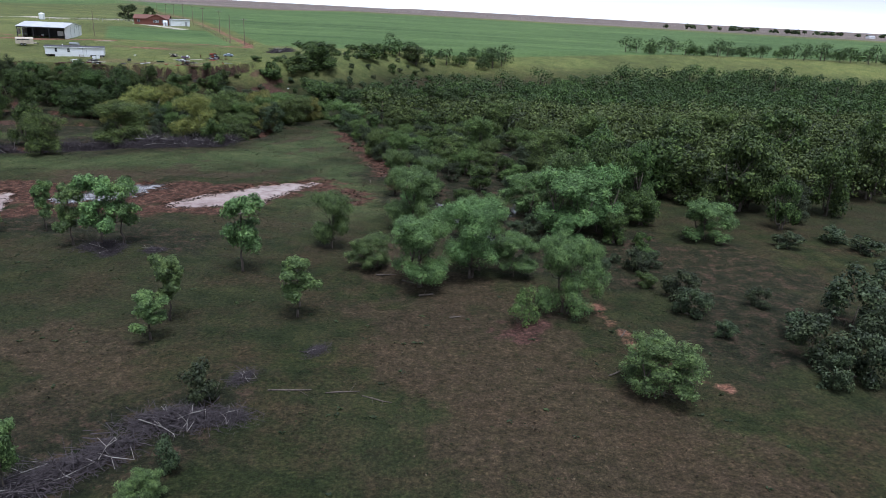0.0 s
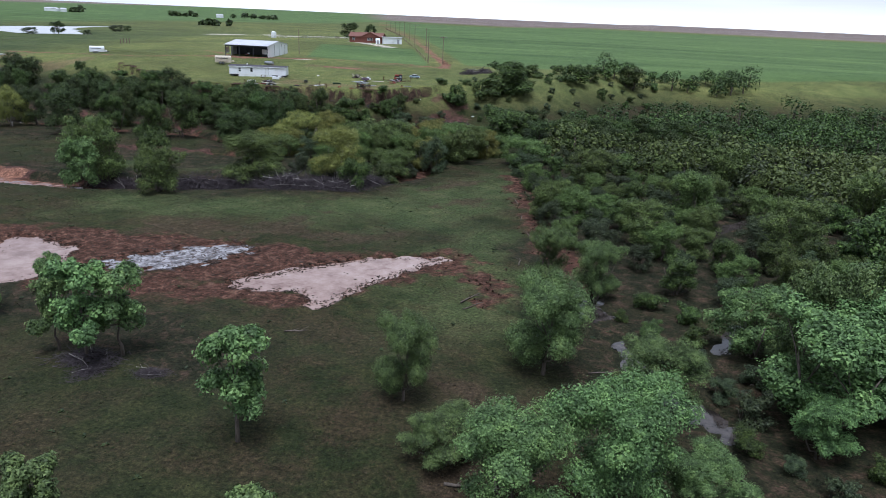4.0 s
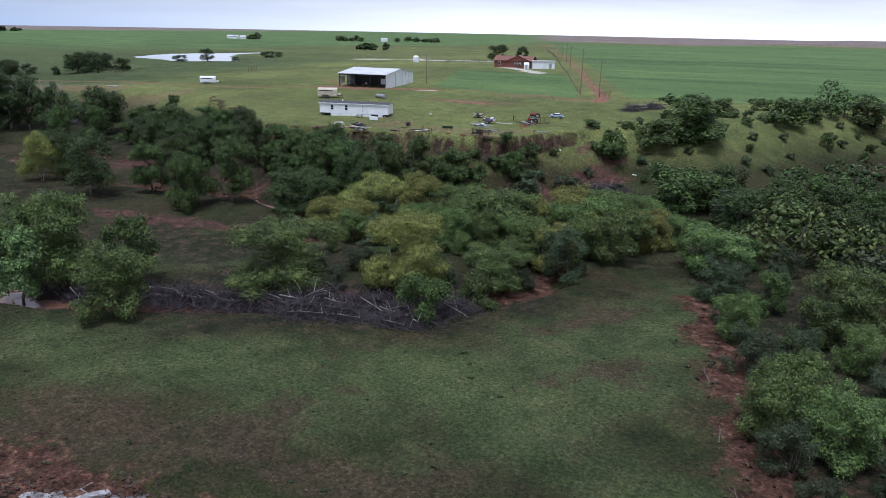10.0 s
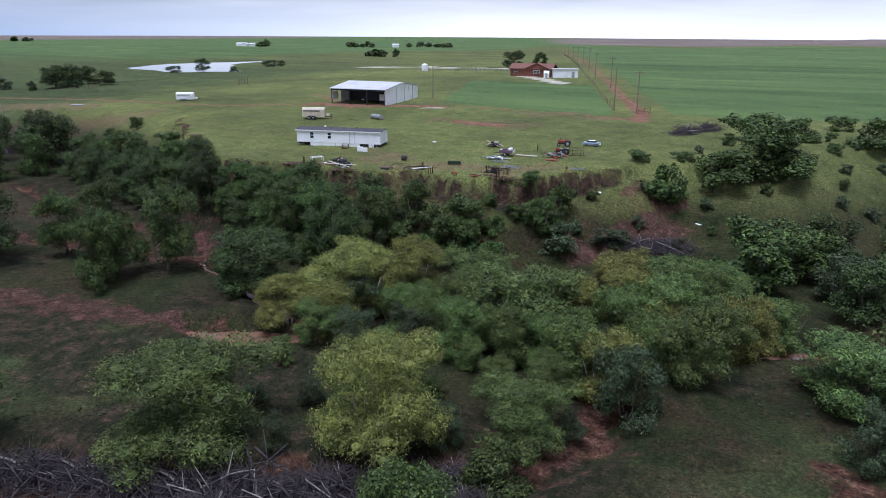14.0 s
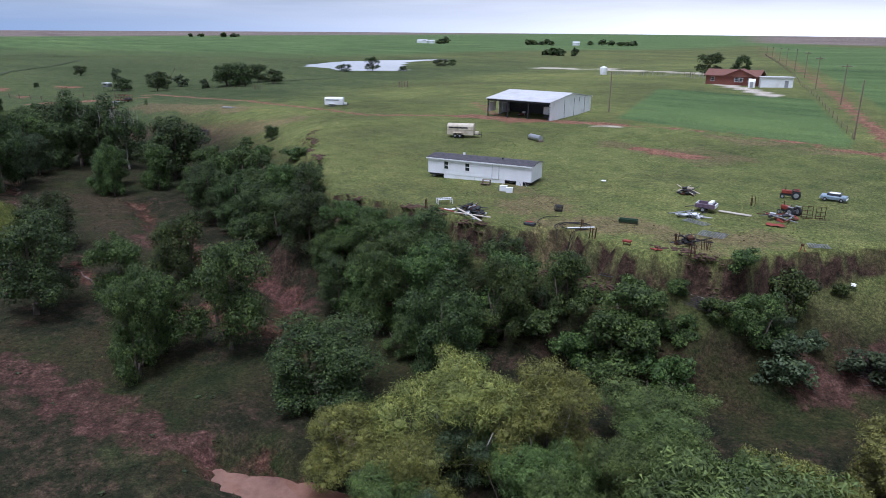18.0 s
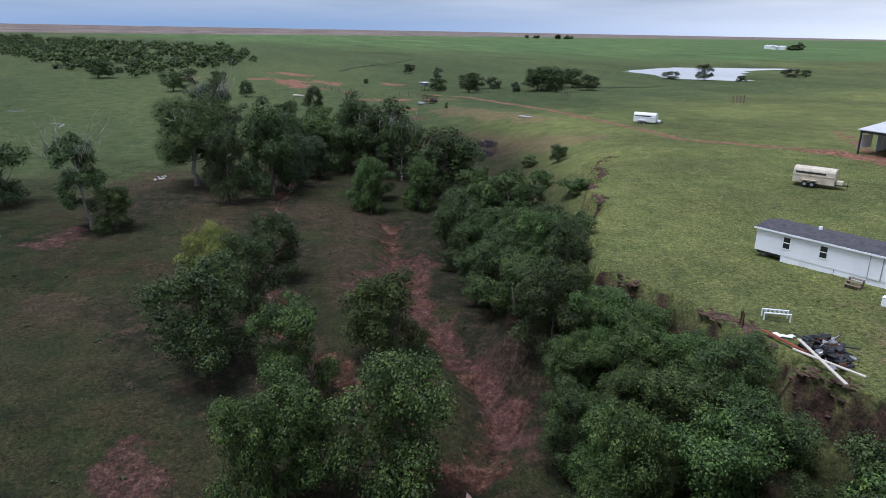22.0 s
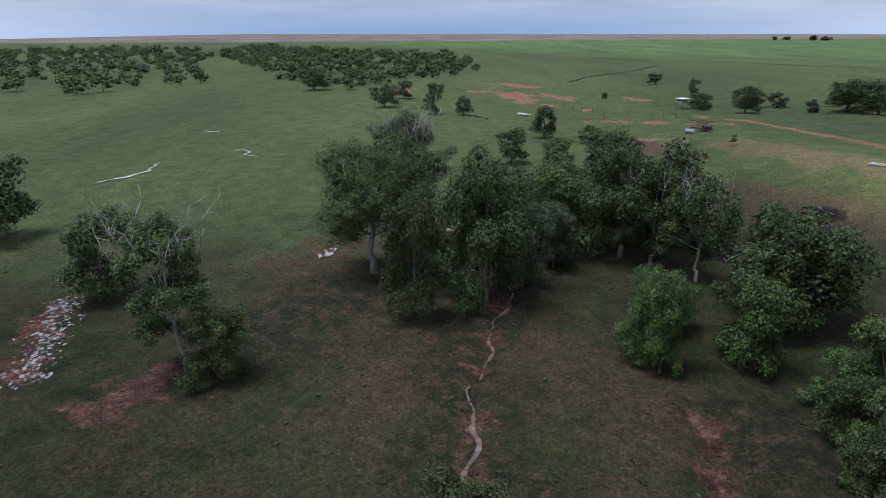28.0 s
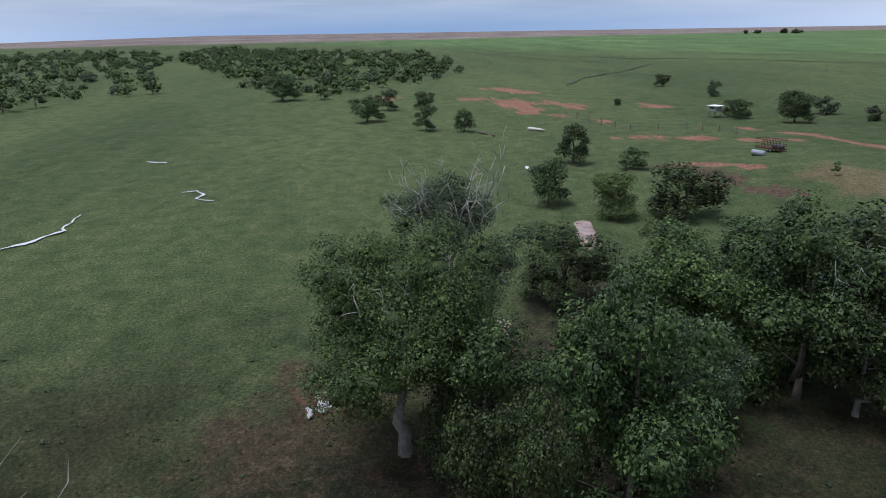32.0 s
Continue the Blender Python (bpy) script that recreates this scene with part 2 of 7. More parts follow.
OLD_BED = ([(-104, 116, 2.0), (-86, 119.2, 2.2), (-76, 121.5, 2.0), (-61, 131.5, 2.4), (-48, 138, 2.6), (-40, 146, 2.2), (-36.5, 153, 1.8), (-38, 164, 1.6)],)
GULLY = ([(-150, 174, 0.8), (-137, 171.8, 1.0), (-121, 169.8, 1.2), (-109, 170.2, 1.2), (-100, 171.2, 1.0), (-93, 165, 0.6), (-86, 163, 0.8), (-77, 160, 0.7), (-66, 157, 0.8)],)
RILL = ([(-190, 165, 0.3), (-178, 163.5, 0.3), (-166, 160.3, 0.3), (-154.5, 157.8, 0.3), (-145.7, 156.9, 0.3), (-132, 155.5, 0.4), (-118, 156.5, 1.0), (-104, 161, 1.2), (-92, 164, 1.2)],)
MARSH = ([(-0.8, 104.6, 1.3), (0.4, 100.6, 1.3)], [(3.5, 95, 0.5), (5, 91.5, 1.0), (8.5, 86.5, 1.3), (12, 83, 0.6)], [(12, 96, 0.4), (14, 103, 0.6)], [(12.5, 135.5, 0.6), (17.6, 143.4, 1.0), (21, 146, 0.6)])
LAKE = ([(-400, 366, 5), (-392, 388, 20), (-420, 432, 24), (-430, 470, 12), (-432, 515, 3)], [(-352, 380, 14), (-385, 405, 22)], [(-340, 392, 6), (-325, 384, 3)])
PUDDLES = ([(-232, 172.8, 1.3), (-222, 171.2, 1.2)], [(-201.5, 157.5, 0.6), (-197.5, 157, 0.7)])


def bluff_y(x):
    return np.interp(x, [-420, -300, -253, -190, -165, -150, -125, -107, -80, -60, -50, -42, -30, 0, 60, 200],
                     [262, 222, 200, 212, 206, 199, 187, 176, 180, 185, 199, 209, 214, 262, 278, 300])


def bluff_w(x):
    return np.interp(x, [-300, -253, -190, -160, -130, -60, -50, -36, 0, 100], [30, 14, 16, 14, 6, 6, 10, 20, 30, 40])


def terrain(x, y):
    x, y = np.asarray(x, float), np.asarray(y, float)
    low = np.interp(x, [-3000, -400, -300, -200, -60, 5000], [8, 5.4, 4.2, 2.2, 0, 0]) + 0.012 * np.maximum(0, y - 230) * sstep(-60, 0, x) * sstep(1500, 300, y)
    up = 10 + 0.025 * np.clip(y - 195, -60, 130) - 0.035 * np.clip(-150 - x, 0, 160)
    up = np.maximum(up, low)
    wob = ripple(x, y, 19, 2) * sstep(13, 6, bluff_w(x)) * 2.0
    u = (y + wob - bluff_y(x)) / bluff_w(x)
    scarp = 0.30 * sstep(12, 7, bluff_w(x))
    z = low + (up - low) * ((1 - scarp) * sstep(-1.2, 0.95, u) + scarp * sstep(0.69, 0.76, u + 0.1 * ripple(x, y, 6, 9)))
    near = sstep(700, 350, np.hypot(x + 70, y - 150))
    z = z + near * (0.14 * ripple(x, y, 23, 1) + 0.05 * ripple(x, y, 5.5, 3))
    z = z + 0.5 * ripple(x, y, 70, 5) * sstep(215, 260, y) * sstep(-150, -220, x) * near
    edge = 0.75 * ripple(x, y, 4.2, 7) + 0.45 * ripple(x, y, 1.9, 8)
    flat = np.zeros(np.shape(z))
    for runs, depth, lip, rough in ((POND, 0.55, 1.0, 0.95), (WALLOW, 0.40, 1.4, 2.0), (FAR_POOL, 0.5, 1.1, 0.9), (MARSH, 0.5, 1.2, 0.9),
                                    (PUDDLES, 0.35, 0.8, 0.5)):
        flat = np.maximum(flat, depth * sstep(lip, -lip, chain(x, y, *runs) + rough * edge))
    for runs, depth, lip in ((CREEK_POOL, 1.5, 2.4), (OLD_BED, 1.25, 2.2), (GULLY, 1.1, 2.0), (RILL, 0.5, 1.6)):
        flat = np.maximum(flat, depth * sstep(lip, -0.6, chain(x, y, *runs) + 0.45 * edge))
    flat = np.maximum(flat, 1.4 * sstep(8, -8, chain(x, y, *LAKE) + 3 * ripple(x, y, 30, 4)))
    return z - flat


def ground(x, y):
    return float(terrain(x, y))


def axis(lo, hi, step, far_lo, far_hi, grow):
    core = list(np.arange(lo, hi + step / 2, step))
    a, s = [core[0]], step
    while a[-1] > far_lo:
        s *= grow
        a.append(a[-1] - s)
    b, s = [core[-1]], step
    while b[-1] < far_hi:
        s *= grow
        b.append(b[-1] + s)
    return np.array(a[:0:-1] + core + b[1:])


def sheet(name, xs, ys, height):
    gx, gy = np.meshgrid(xs, ys)
    me = bpy.data.meshes.new(name)
    co = np.stack([gx, gy, height(gx, gy)], -1).reshape(-1, 3)
    nx, ny = len(xs), len(ys)
    i = (np.arange(ny - 1)[:, None] * nx + np.arange(nx - 1)[None]).ravel()
    faces = np.stack([i, i + 1, i + nx + 1, i + nx], 1)
    me.vertices.add(len(co))
    me.vertices.foreach_set("co", co.ravel())
    me.loops.add(faces.size)
    me.loops.foreach_set("vertex_index", faces.ravel())
    me.polygons.add(len(faces))
    me.polygons.foreach_set("loop_start", np.arange(0, faces.size, 4))
    me.polygons.foreach_set("use_smooth", np.ones(len(faces), bool))
    me.update()
    me.validate()
    return me, co


ROAD = [(-63, 249, 1.8), (-66, 260, 1.5), (-90, 312, 1.2), (-222, 620, 1.2), (-711, 1739, 2.0), (-1675, 3906, 4)]
XS = axis(-200, 38, 0.7, -4300, 4300, 1.045)
YS = axis(24, 214, 0.7, -900, 4700, 1.045)
land, co = sheet("ground", XS, YS, terrain)
gx, gy = co[:, 0], co[:, 1]


def cover(gx, gy):
    """How far each kind of bare or sown ground covers a place, 0 to 1."""
    crop_edge = np.interp(gx, [-60, -45, 29, 108, 400, 4000], [262, 262, 284, 322, 420, 900])
    road_x = np.interp(gy, [247, 260, 312, 620, 1739, 3906], [-63, -66, -90, -222, -711, -1675])
    return {
        # bare red earth
        "soil": sstep(1.0, -1.0, np.minimum(chain(gx, gy,
            [(-140, 241, 2.2), (-128, 243.5, 2.2), (-118, 248, 2.2), (-109, 251, 1.4)], [(-160, 229, 0.8), (-148, 235, 1.0), (-139, 241, 1.8)],
            [(-300, 229, 1.3), (-268, 233.5, 1.2), (-225, 234.5, 1.0), (-184, 231.5, 1.0), (-160, 229, 1.0)], [(-109, 251, 0.8), (-91, 255, 0.7), (-79, 253, 0.8), (-64, 250, 1.4)],
            [(-160, 262, 0.8), (-140, 248, 0.9), (-128, 240, 1.2)], [(-94, 231, 1.6), (-84, 230, 1.8)],
            ROAD, [(17.4, 64.5, 0.6), (18, 60, 0.2), (19.4, 55.5, 0.3), (24.4, 48.8, 0.1)]), chain(gx, gy, [(-377, 183, 6), (-342, 186, 3)], [(-392, 140, 4), (-388, 146, 3)], [(-370, 198, 4), (-352, 202, 2)], [(-420, 186, 6), (-400, 196, 4)],
            [(-388, 164, 1.5), (-374, 184, 3.5), (-362, 192, 2)], [(-342, 186, 1.5), (-330, 198, 1.2), (-316, 203, 1)], [(-262, 200, 1.5), (-250, 206, 1.2)], [(-296, 195, 2), (-293, 210, 2.5), (-274, 226, 1.6)], [(-356, 224, 4), (-352, 228, 3)],
                [(-107, 119, 3.0), (-94, 120.5, 1.6)]) * 0.7)
            + 0.9 * ripple(gx, gy, 6, 11) + np.where(gx < -280, 2.2 * ripple(gx, gy, 15, 6), 0)),
        # damp red clay, darker
        "clay": sstep(1.6, -1.6, chain(gx, gy, [(-156.5, 132.4, 2.0), (-151.6, 130.4, 2.6)], [(-92, 146.0, 2.2), (-86, 147.2, 2.4), (-79, 150, 1.2)], [(-101, 144, 2.0), (-95, 145, 1.6)], [(9, 57.6, 1.8), (11, 60, 1)],
            [(-140, 172, 0.5), (-121, 170.6, 0.8), (-112, 170.8, 1.0), (-102, 171.2, 1.2), (-95, 170, 1.0)], [(-107, 119.5, 3.0), (-94, 121, 1.8)], [(-133, 172, 4), (-128, 166, 2)],
            [(-52, 190, 2), (-44, 200, 2.5)], [(-262, 196, 3), (-246, 199, 3)], [(-239, 201, 2), (-235, 203, 2)], [(-213, 196, 3), (-209, 197, 2)], [(-49, 203, 1.6), (-44, 206, 1.6)]) + 1.8 * ripple(gx, gy, 5, 17)),
        # dark damp ground, with shade under and round the trees painted in
        "damp_shade": sstep(7, -5, chain(gx, gy, [(-92, 162, 3), (-118, 156.5, 2), (-150, 157, 2), (-172, 158, 6), (-182, 162, 9), (-205, 172, 8)], [(-150, 180, 4), (-110, 174, 3), (-60, 175, 4), (-35, 182, 4)],
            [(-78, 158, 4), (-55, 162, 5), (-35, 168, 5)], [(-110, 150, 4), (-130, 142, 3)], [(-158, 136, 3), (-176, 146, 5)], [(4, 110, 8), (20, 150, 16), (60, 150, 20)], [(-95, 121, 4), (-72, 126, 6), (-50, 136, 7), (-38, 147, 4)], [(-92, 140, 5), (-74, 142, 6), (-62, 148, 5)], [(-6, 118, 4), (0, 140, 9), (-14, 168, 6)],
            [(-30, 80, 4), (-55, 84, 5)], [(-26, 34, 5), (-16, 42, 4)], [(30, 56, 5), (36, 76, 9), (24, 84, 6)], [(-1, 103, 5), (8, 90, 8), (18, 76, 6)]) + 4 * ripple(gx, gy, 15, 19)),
        # brown mud round the water
        "mud": sstep(2.2, -2.2, chain(gx, gy, [(-68, 94, 6.5), (-46, 98.5, 7.0), (-27, 101, 6.2), (-17, 109.5, 3.2)], [(-27, 93, 2), (-52, 88, 3)],
            [(-12, 106, 2.0), (-10, 100, 1.4)], [(-20, 157, 1.4), (-6.5, 121, 2.8), (-2.5, 108, 2.6)], *OLD_BED, *CREEK_POOL, *RILL, *GULLY,
            [(-172, 117, 1.0), (-157, 121, 1.6)], [(-190, 142, 1.0), (-186, 142, 1.0)]) + 2.0 * ripple(gx, gy, 9, 12)),
        # thin dry brown grass
        "dry": sstep(4, -4, chain(gx, gy, [(9, 61, 5), (7, 48, 9), (16, 34, 10), (26, 22, 9)], [(-4, 60, 3), (2, 52, 5)], [(-29, 52, 5), (-24, 44, 4), (-30, 36, 4)], [(-55, 108, 4), (-42, 111, 2), (-26, 115, 1.5)], [(-27, 132, 1.5), (-22, 138, 1)], [(2, 66, 6), (-6, 80, 3)], [(-133, 134, 3), (-124, 140, 2)],
            [(-146, 166.5, 3), (-126, 164, 3)], [(-150.5, 147.5, 3), (-160, 153, 3)], [(-43, 120, 2), (-38, 112, 1)], [(-30, 143, 1), (-26, 150, 1.5)], [(-90, 196, 2), (-78, 190, 3), (-62, 196, 3)],
            [(-240, 213, 6), (-205, 222, 5)], [(-212, 199, 6), (-190, 208, 6), (-172, 216, 4)], [(-175, 150, 6), (-150, 172, 5)], [(-190, 142, 3.5), (-178, 138, 4)], [(-88, 250, 3), (-70, 248, 2)], [(-99, 231, 2), (-82, 232, 4)]) + 3.5 * ripple(gx, gy, 13, 14)),
        # greener, thicker grass of the west pasture
        "lush": sstep(-172, -222, gx + 0.25 * (gy - 150) + 9 * ripple(gx, gy, 26, 23)) * sstep(700, 300, gy) + 0.78 * sstep(7, -7, chain(gx, gy, [(-66, 114, 5), (-46, 121, 6), (-28, 128, 9), (-18, 154, 5)], [(-16, 120, 5), (-12, 96, 4)], [(-84, 134, 5), (-66, 146, 5)]) + 5 * ripple(gx, gy, 16, 29)),
        # sown fields
        "crop": np.maximum(sstep(3, -3, np.maximum(crop_edge - gy, road_x + 7 - gx)) * sstep(1250, 1150, gy + 0.35 * gx),
            np.maximum(0.75 * sstep(-430, -560, gx + 30 * np.sin(gy * 0.011)) * sstep(-300, -1500, gx - 2 * gy + 400), sstep(2, -2, np.maximum(np.maximum(256 - 0.1 * (gx + 100) - gy, gy - 318), np.maximum(gx - road_x + 6, -112 - 0.42 * (gy - 250) - gx))))),
        # pale caliche
        "pale": sstep(1.5, -1.5, chain(gx, gy, [(-300, 462, 5), (-250, 447, 5), (-181, 415, 4), (-150, 395, 3)], [(-140, 352, 3), (-108, 318, 2.5)], [(-150, 395, 3), (-140, 352, 3)], [(-113, 247, 0.9), (-109, 249, 0.9)])),
        # far ploughed land
        "plough": np.maximum(sstep(-60, 60, gy + 0.35 * gx - 1400) * sstep(-60, 60, gx - road_x), sstep(-1500, -1700, gx + 0.35 * gy)) ,
    }


MASKS = cover(gx, gy)
for key, value in MASKS.items():
    land.attributes.new(key, "FLOAT", "POINT").data.foreach_set("value", np.clip(value, 0, 1).astype(np.float32))

g = Mat("meadow", 0.95, 0.0, 0.12)


def attr(key):
    n = g.node("ShaderNodeAttribute")
    n.attribute_name = key
    return n.outputs["Fac"]


def torn(key, size, amount=0.7):
    """A mask whose edge is broken up by noise."""
    v = g.math("ADD", attr(key), g.math("MULTIPLY", g.math("SUBTRACT", g.noise(size, 6.0, 0.7), 0.5), amount))
    return g.ramp(v, (0.30, (0, 0, 0)), (0.74, (1, 1, 1)))


fine, coarse, broad = g.noise(3.2, 8.0, 0.8), g.noise(0.30, 7.0, 0.72), g.noise(0.045, 5.0, 0.65)
grass = g.ramp(coarse, (0.34, (0.011, 0.017, 0.006)), (0.5, (0.026, 0.033, 0.012)), (0.66, (0.047, 0.048, 0.019)))
brown = g.ramp(g.noise(0.13, 7.0, 0.72), (0.44, (0, 0, 0)), (0.60, (0.8, 0.8, 0.8)))
grass = g.mix(brown, grass, g.ramp(g.noise(1.7, 6.0, 0.7), (0.38, (0.027, 0.020, 0.011)), (0.64, (0.074, 0.050, 0.030))))
lush = g.node("ShaderNodeSeparateXYZ")
g.link(g.node("ShaderNodeNewGeometry").outputs["Position"], lush.inputs[0])
upland = g.ramp(g.math("ADD", g.math("MULTIPLY", lush.outputs[2], 0.1), g.math("MULTIPLY", g.noise(0.06, 4.0), 0.3)), (0.55, (0, 0, 0)), (1.0, (1, 1, 1)))
grass = g.mix(upland, grass, g.ramp(coarse, (0.34, (0.092, 0.120, 0.038)), (0.66, (0.185, 0.195, 0.068))))
grass = g.mix(g.ramp(broad, (0.42, (0, 0, 0)), (0.62, (0.4, 0.4, 0.4))), grass, (0.042, 0.044, 0.022))
grass = g.mix(attr("lush"), grass, g.ramp(coarse, (0.34, (0.044, 0.063, 0.024)), (0.5, (0.068, 0.091, 0.035)), (0.66, (0.099, 0.112, 0.049))))
speck = g.mix(1.0, g.ramp(fine, (0.35, (0.30, 0.30, 0.31)), (0.5, (0.92, 0.92, 0.92)), (0.64, (1.85, 1.78, 1.62))), g.ramp(g.noise(8.5, 5.0, 0.8), (0.36, (0.5, 0.5, 0.5)), (0.5, (0.97, 0.97, 0.97)), (0.64, (1.5, 1.48, 1.42))), "MULTIPLY")
dry = g.ramp(g.noise(0.9, 8.0, 0.78), (0.34, (0.026, 0.021, 0.011)), (0.5, (0.058, 0.041, 0.026)), (0.66, (0.099, 0.067, 0.045)))
dry = g.mix(upland, dry, g.ramp(g.noise(0.5, 7.0, 0.7), (0.36, (0.125, 0.105, 0.050)), (0.64, (0.205, 0.150, 0.088))))
mud = g.ramp(g.noise(0.9, 8.0, 0.75), (0.38, (0.024, 0.013, 0.009)), (0.52, (0.084, 0.040, 0.028)), (0.64, (0.168, 0.094, 0.068)))
soil = g.ramp(g.noise(0.8, 8.0, 0.7), (0.34, (0.13, 0.060, 0.040)), (0.66, (0.30, 0.155, 0.108)))
rows = g.noise(0.05, 5.0, 0.6, stretch=(0.35, 1.6, 1.0))
crop = g.ramp(rows, (0.38, (0.066, 0.112, 0.042)), (0.62, (0.112, 0.172, 0.060)))
plough = g.ramp(g.noise(0.006, 4.0, 0.6, stretch=(0.4, 1.8, 1.0)), (0.35, (0.13, 0.098, 0.090)), (0.65, (0.235, 0.190, 0.172)))
g_col = g.mix(g.math("MULTIPLY", torn("dry", 0.7, 1.5), 0.75), grass, dry)
# wet brown earth, its tones taken down further to stand for tree shade
damp_shade = g.ramp(g.noise(0.6, 8.0, 0.75), (0.36, (0.010, 0.013, 0.007)), (0.5, (0.024, 0.024, 0.013)), (0.62, (0.072, 0.046, 0.033)))
g_col = g.mix(g.math("MULTIPLY", torn("damp_shade", 0.35, 0.9), 0.9), g_col, damp_shade)
g_col = g.mix(torn("crop", 0.3, 0.25), g_col, crop)
sweep = g.ramp(g.noise(0.012, 5.0, 0.65, stretch=(0.3, 1.5, 1.0)), (0.36, (0.72, 0.76, 0.74)), (0.5, (1.0, 1.0, 1.0)), (0.64, (1.28, 1.22, 1.15)))
g_col = g.mix(0.85, g_col, sweep, "MULTIPLY")
g_col = g.mix(attr("plough"), g_col, plough)
g_col = g.mix(torn("mud", 0.55, 1.9), g_col, mud)
clay = g.ramp(g.noise(1.1, 8.0, 0.75), (0.36, (0.038, 0.020, 0.018)), (0.52, (0.098, 0.045, 0.040)), (0.66, (0.172, 0.090, 0.080)))
g_col = g.mix(g.math("MULTIPLY", torn("clay", 0.9, 1.5), 0.72), g_col, clay)
g_col = g.mix(torn("soil", 0.7, 1.3), g_col, soil)
g_col = g.mix(torn("pale", 0.4, 0.3), g_col, (0.52, 0.47, 0.41))
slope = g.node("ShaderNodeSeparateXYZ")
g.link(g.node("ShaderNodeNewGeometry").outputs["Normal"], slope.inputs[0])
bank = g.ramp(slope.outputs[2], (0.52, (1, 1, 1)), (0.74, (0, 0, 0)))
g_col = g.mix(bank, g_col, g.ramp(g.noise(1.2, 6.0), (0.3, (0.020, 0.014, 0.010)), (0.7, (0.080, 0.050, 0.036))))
g.color(g.mix(0.9, g_col, speck, "MULTIPLY"))
g.p.inputs["Sheen Weight"].default_value, g.p.inputs["Sheen Roughness"].default_value = 0.04, 0.35
g.p.inputs["Sheen Tint"].default_value = (0.54, 0.60, 0.40, 1)
g.bump(g.math("ADD", fine, g.math("MULTIPLY", g.noise(0.7, 5.0), 1.2)), 0.7, 0.25)
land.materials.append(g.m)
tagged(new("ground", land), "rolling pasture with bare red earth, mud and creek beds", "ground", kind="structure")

# ---- standing water ----
# pinkish mud colour, paled and greyed to include some reflected sky
wm = Mat("muddy_water", 0.05, 0.0, 0.5)
wm.color(wm.ramp(wm.noise(0.35, 7.0, 0.7), (0.36, (0.19, 0.112, 0.087)), (0.5, (0.29, 0.190, 0.155)), (0.66, (0.36, 0.26, 0.22))))
wm.bump(wm.noise(3.0, 3.0), 0.03, 0.05)
MUDDY = wm.m


def water(name, label, runs, level, reach=2.5, step=1.0, material=None):
    """A flat sheet of water that fills the hollow of the ground along those runs."""
    pts = [p for run in runs for p in run]
    x0, x1 = min(p[0] - p[2] for p in pts) - reach, max(p[0] + p[2] for p in pts) + reach
    y0, y1 = min(p[1] - p[2] for p in pts) - reach, max(p[1] + p[2] for p in pts) + reach
    bm = bmesh.new()
    verts = {}
    ni, nj = int((x1 - x0) / step) + 1, int((y1 - y0) / step) + 1
    cx, cy = np.meshgrid(x0 + (np.arange(ni) + 0.5) * step, y0 + (np.arange(nj) + 0.5) * step, indexing="ij")
    wet = chain(cx, cy, *runs) < reach * 0.8
    wet[wet] = terrain(cx[wet], cy[wet]) < level(cx[wet], cy[wet]) + 0.25
    for i in range(ni):
        for j in range(nj):
            if wet[i, j]:
                quad = []
                for k in ((i, j), (i + 1, j), (i + 1, j + 1), (i, j + 1)):
                    if k not in verts:
                        vx, vy = x0 + k[0] * step, y0 + k[1] * step
                        verts[k] = bm.verts.new((vx, vy, float(level(vx, vy))))
                    quad.append(verts[k])
                bm.faces.new(quad)
    me = bpy.data.meshes.new(name)
    bm.to_mesh(me)
    bm.free()
    me.materials.append(material or MUDDY)
    return tagged(new(name, me), label, "water", kind="structure")


def low_at(x):
    return np.interp(x, [-3000, -400, -300, -200, -60, 5000], [8, 5.4, 4.2, 2.2, 0, 0])


def swell(x, y):
    return 0.14 * ripple(x, y, 23, 1) + 0.05 * ripple(x, y, 5.5, 3)


water("water_pond", "shallow pond of pinkish muddy water in the pasture", POND, lambda x, y: -0.24 + 0 * x)
# shallow water over dark mud; the grey tones are sky reflection painted in
sky_grey = Mat("sky_grey_water", 0.07, 0.0, 0.5)
sky_grey.color(sky_grey.ramp(sky_grey.noise(0.9, 7.0, 0.75), (0.40, (0.050, 0.040, 0.036)), (0.5, (0.17, 0.15, 0.15)), (0.60, (0.36, 0.34, 0.34))))
sky_grey.bump(sky_grey.noise(2.5, 5.0), 0.12, 0.05)
water("water_wallow", "half dried wallow with water patches coloured grey like the sky they mirror", WALLOW, lambda x, y: -0.22 + 0 * x, material=sky_grey.m)
water("water_pool", "bright shallow pool at the edge of the mud", FAR_POOL, lambda x, y: -0.22 + 0 * x)
red_water = Mat("red_creek_water", 0.05, 0.0, 0.5)
red_water.color(red_water.ramp(red_water.noise(0.35, 6.0, 0.7), (0.36, (0.14, 0.068, 0.048)), (0.64, (0.25, 0.135, 0.098))))
red_water.bump(red_water.noise(3.0, 3.0), 0.03, 0.05)
water("water_creek", "still red-brown creek water under the willows", CREEK_POOL, lambda x, y: -1.32 + low_at(x) + swell(x, y), material=red_water.m)
water("water_old_bed", "dull water left in an old creek bed", [OLD_BED[0][:3]], lambda x, y: -1.17 + low_at(x) + swell(x, y), material=red_water.m)


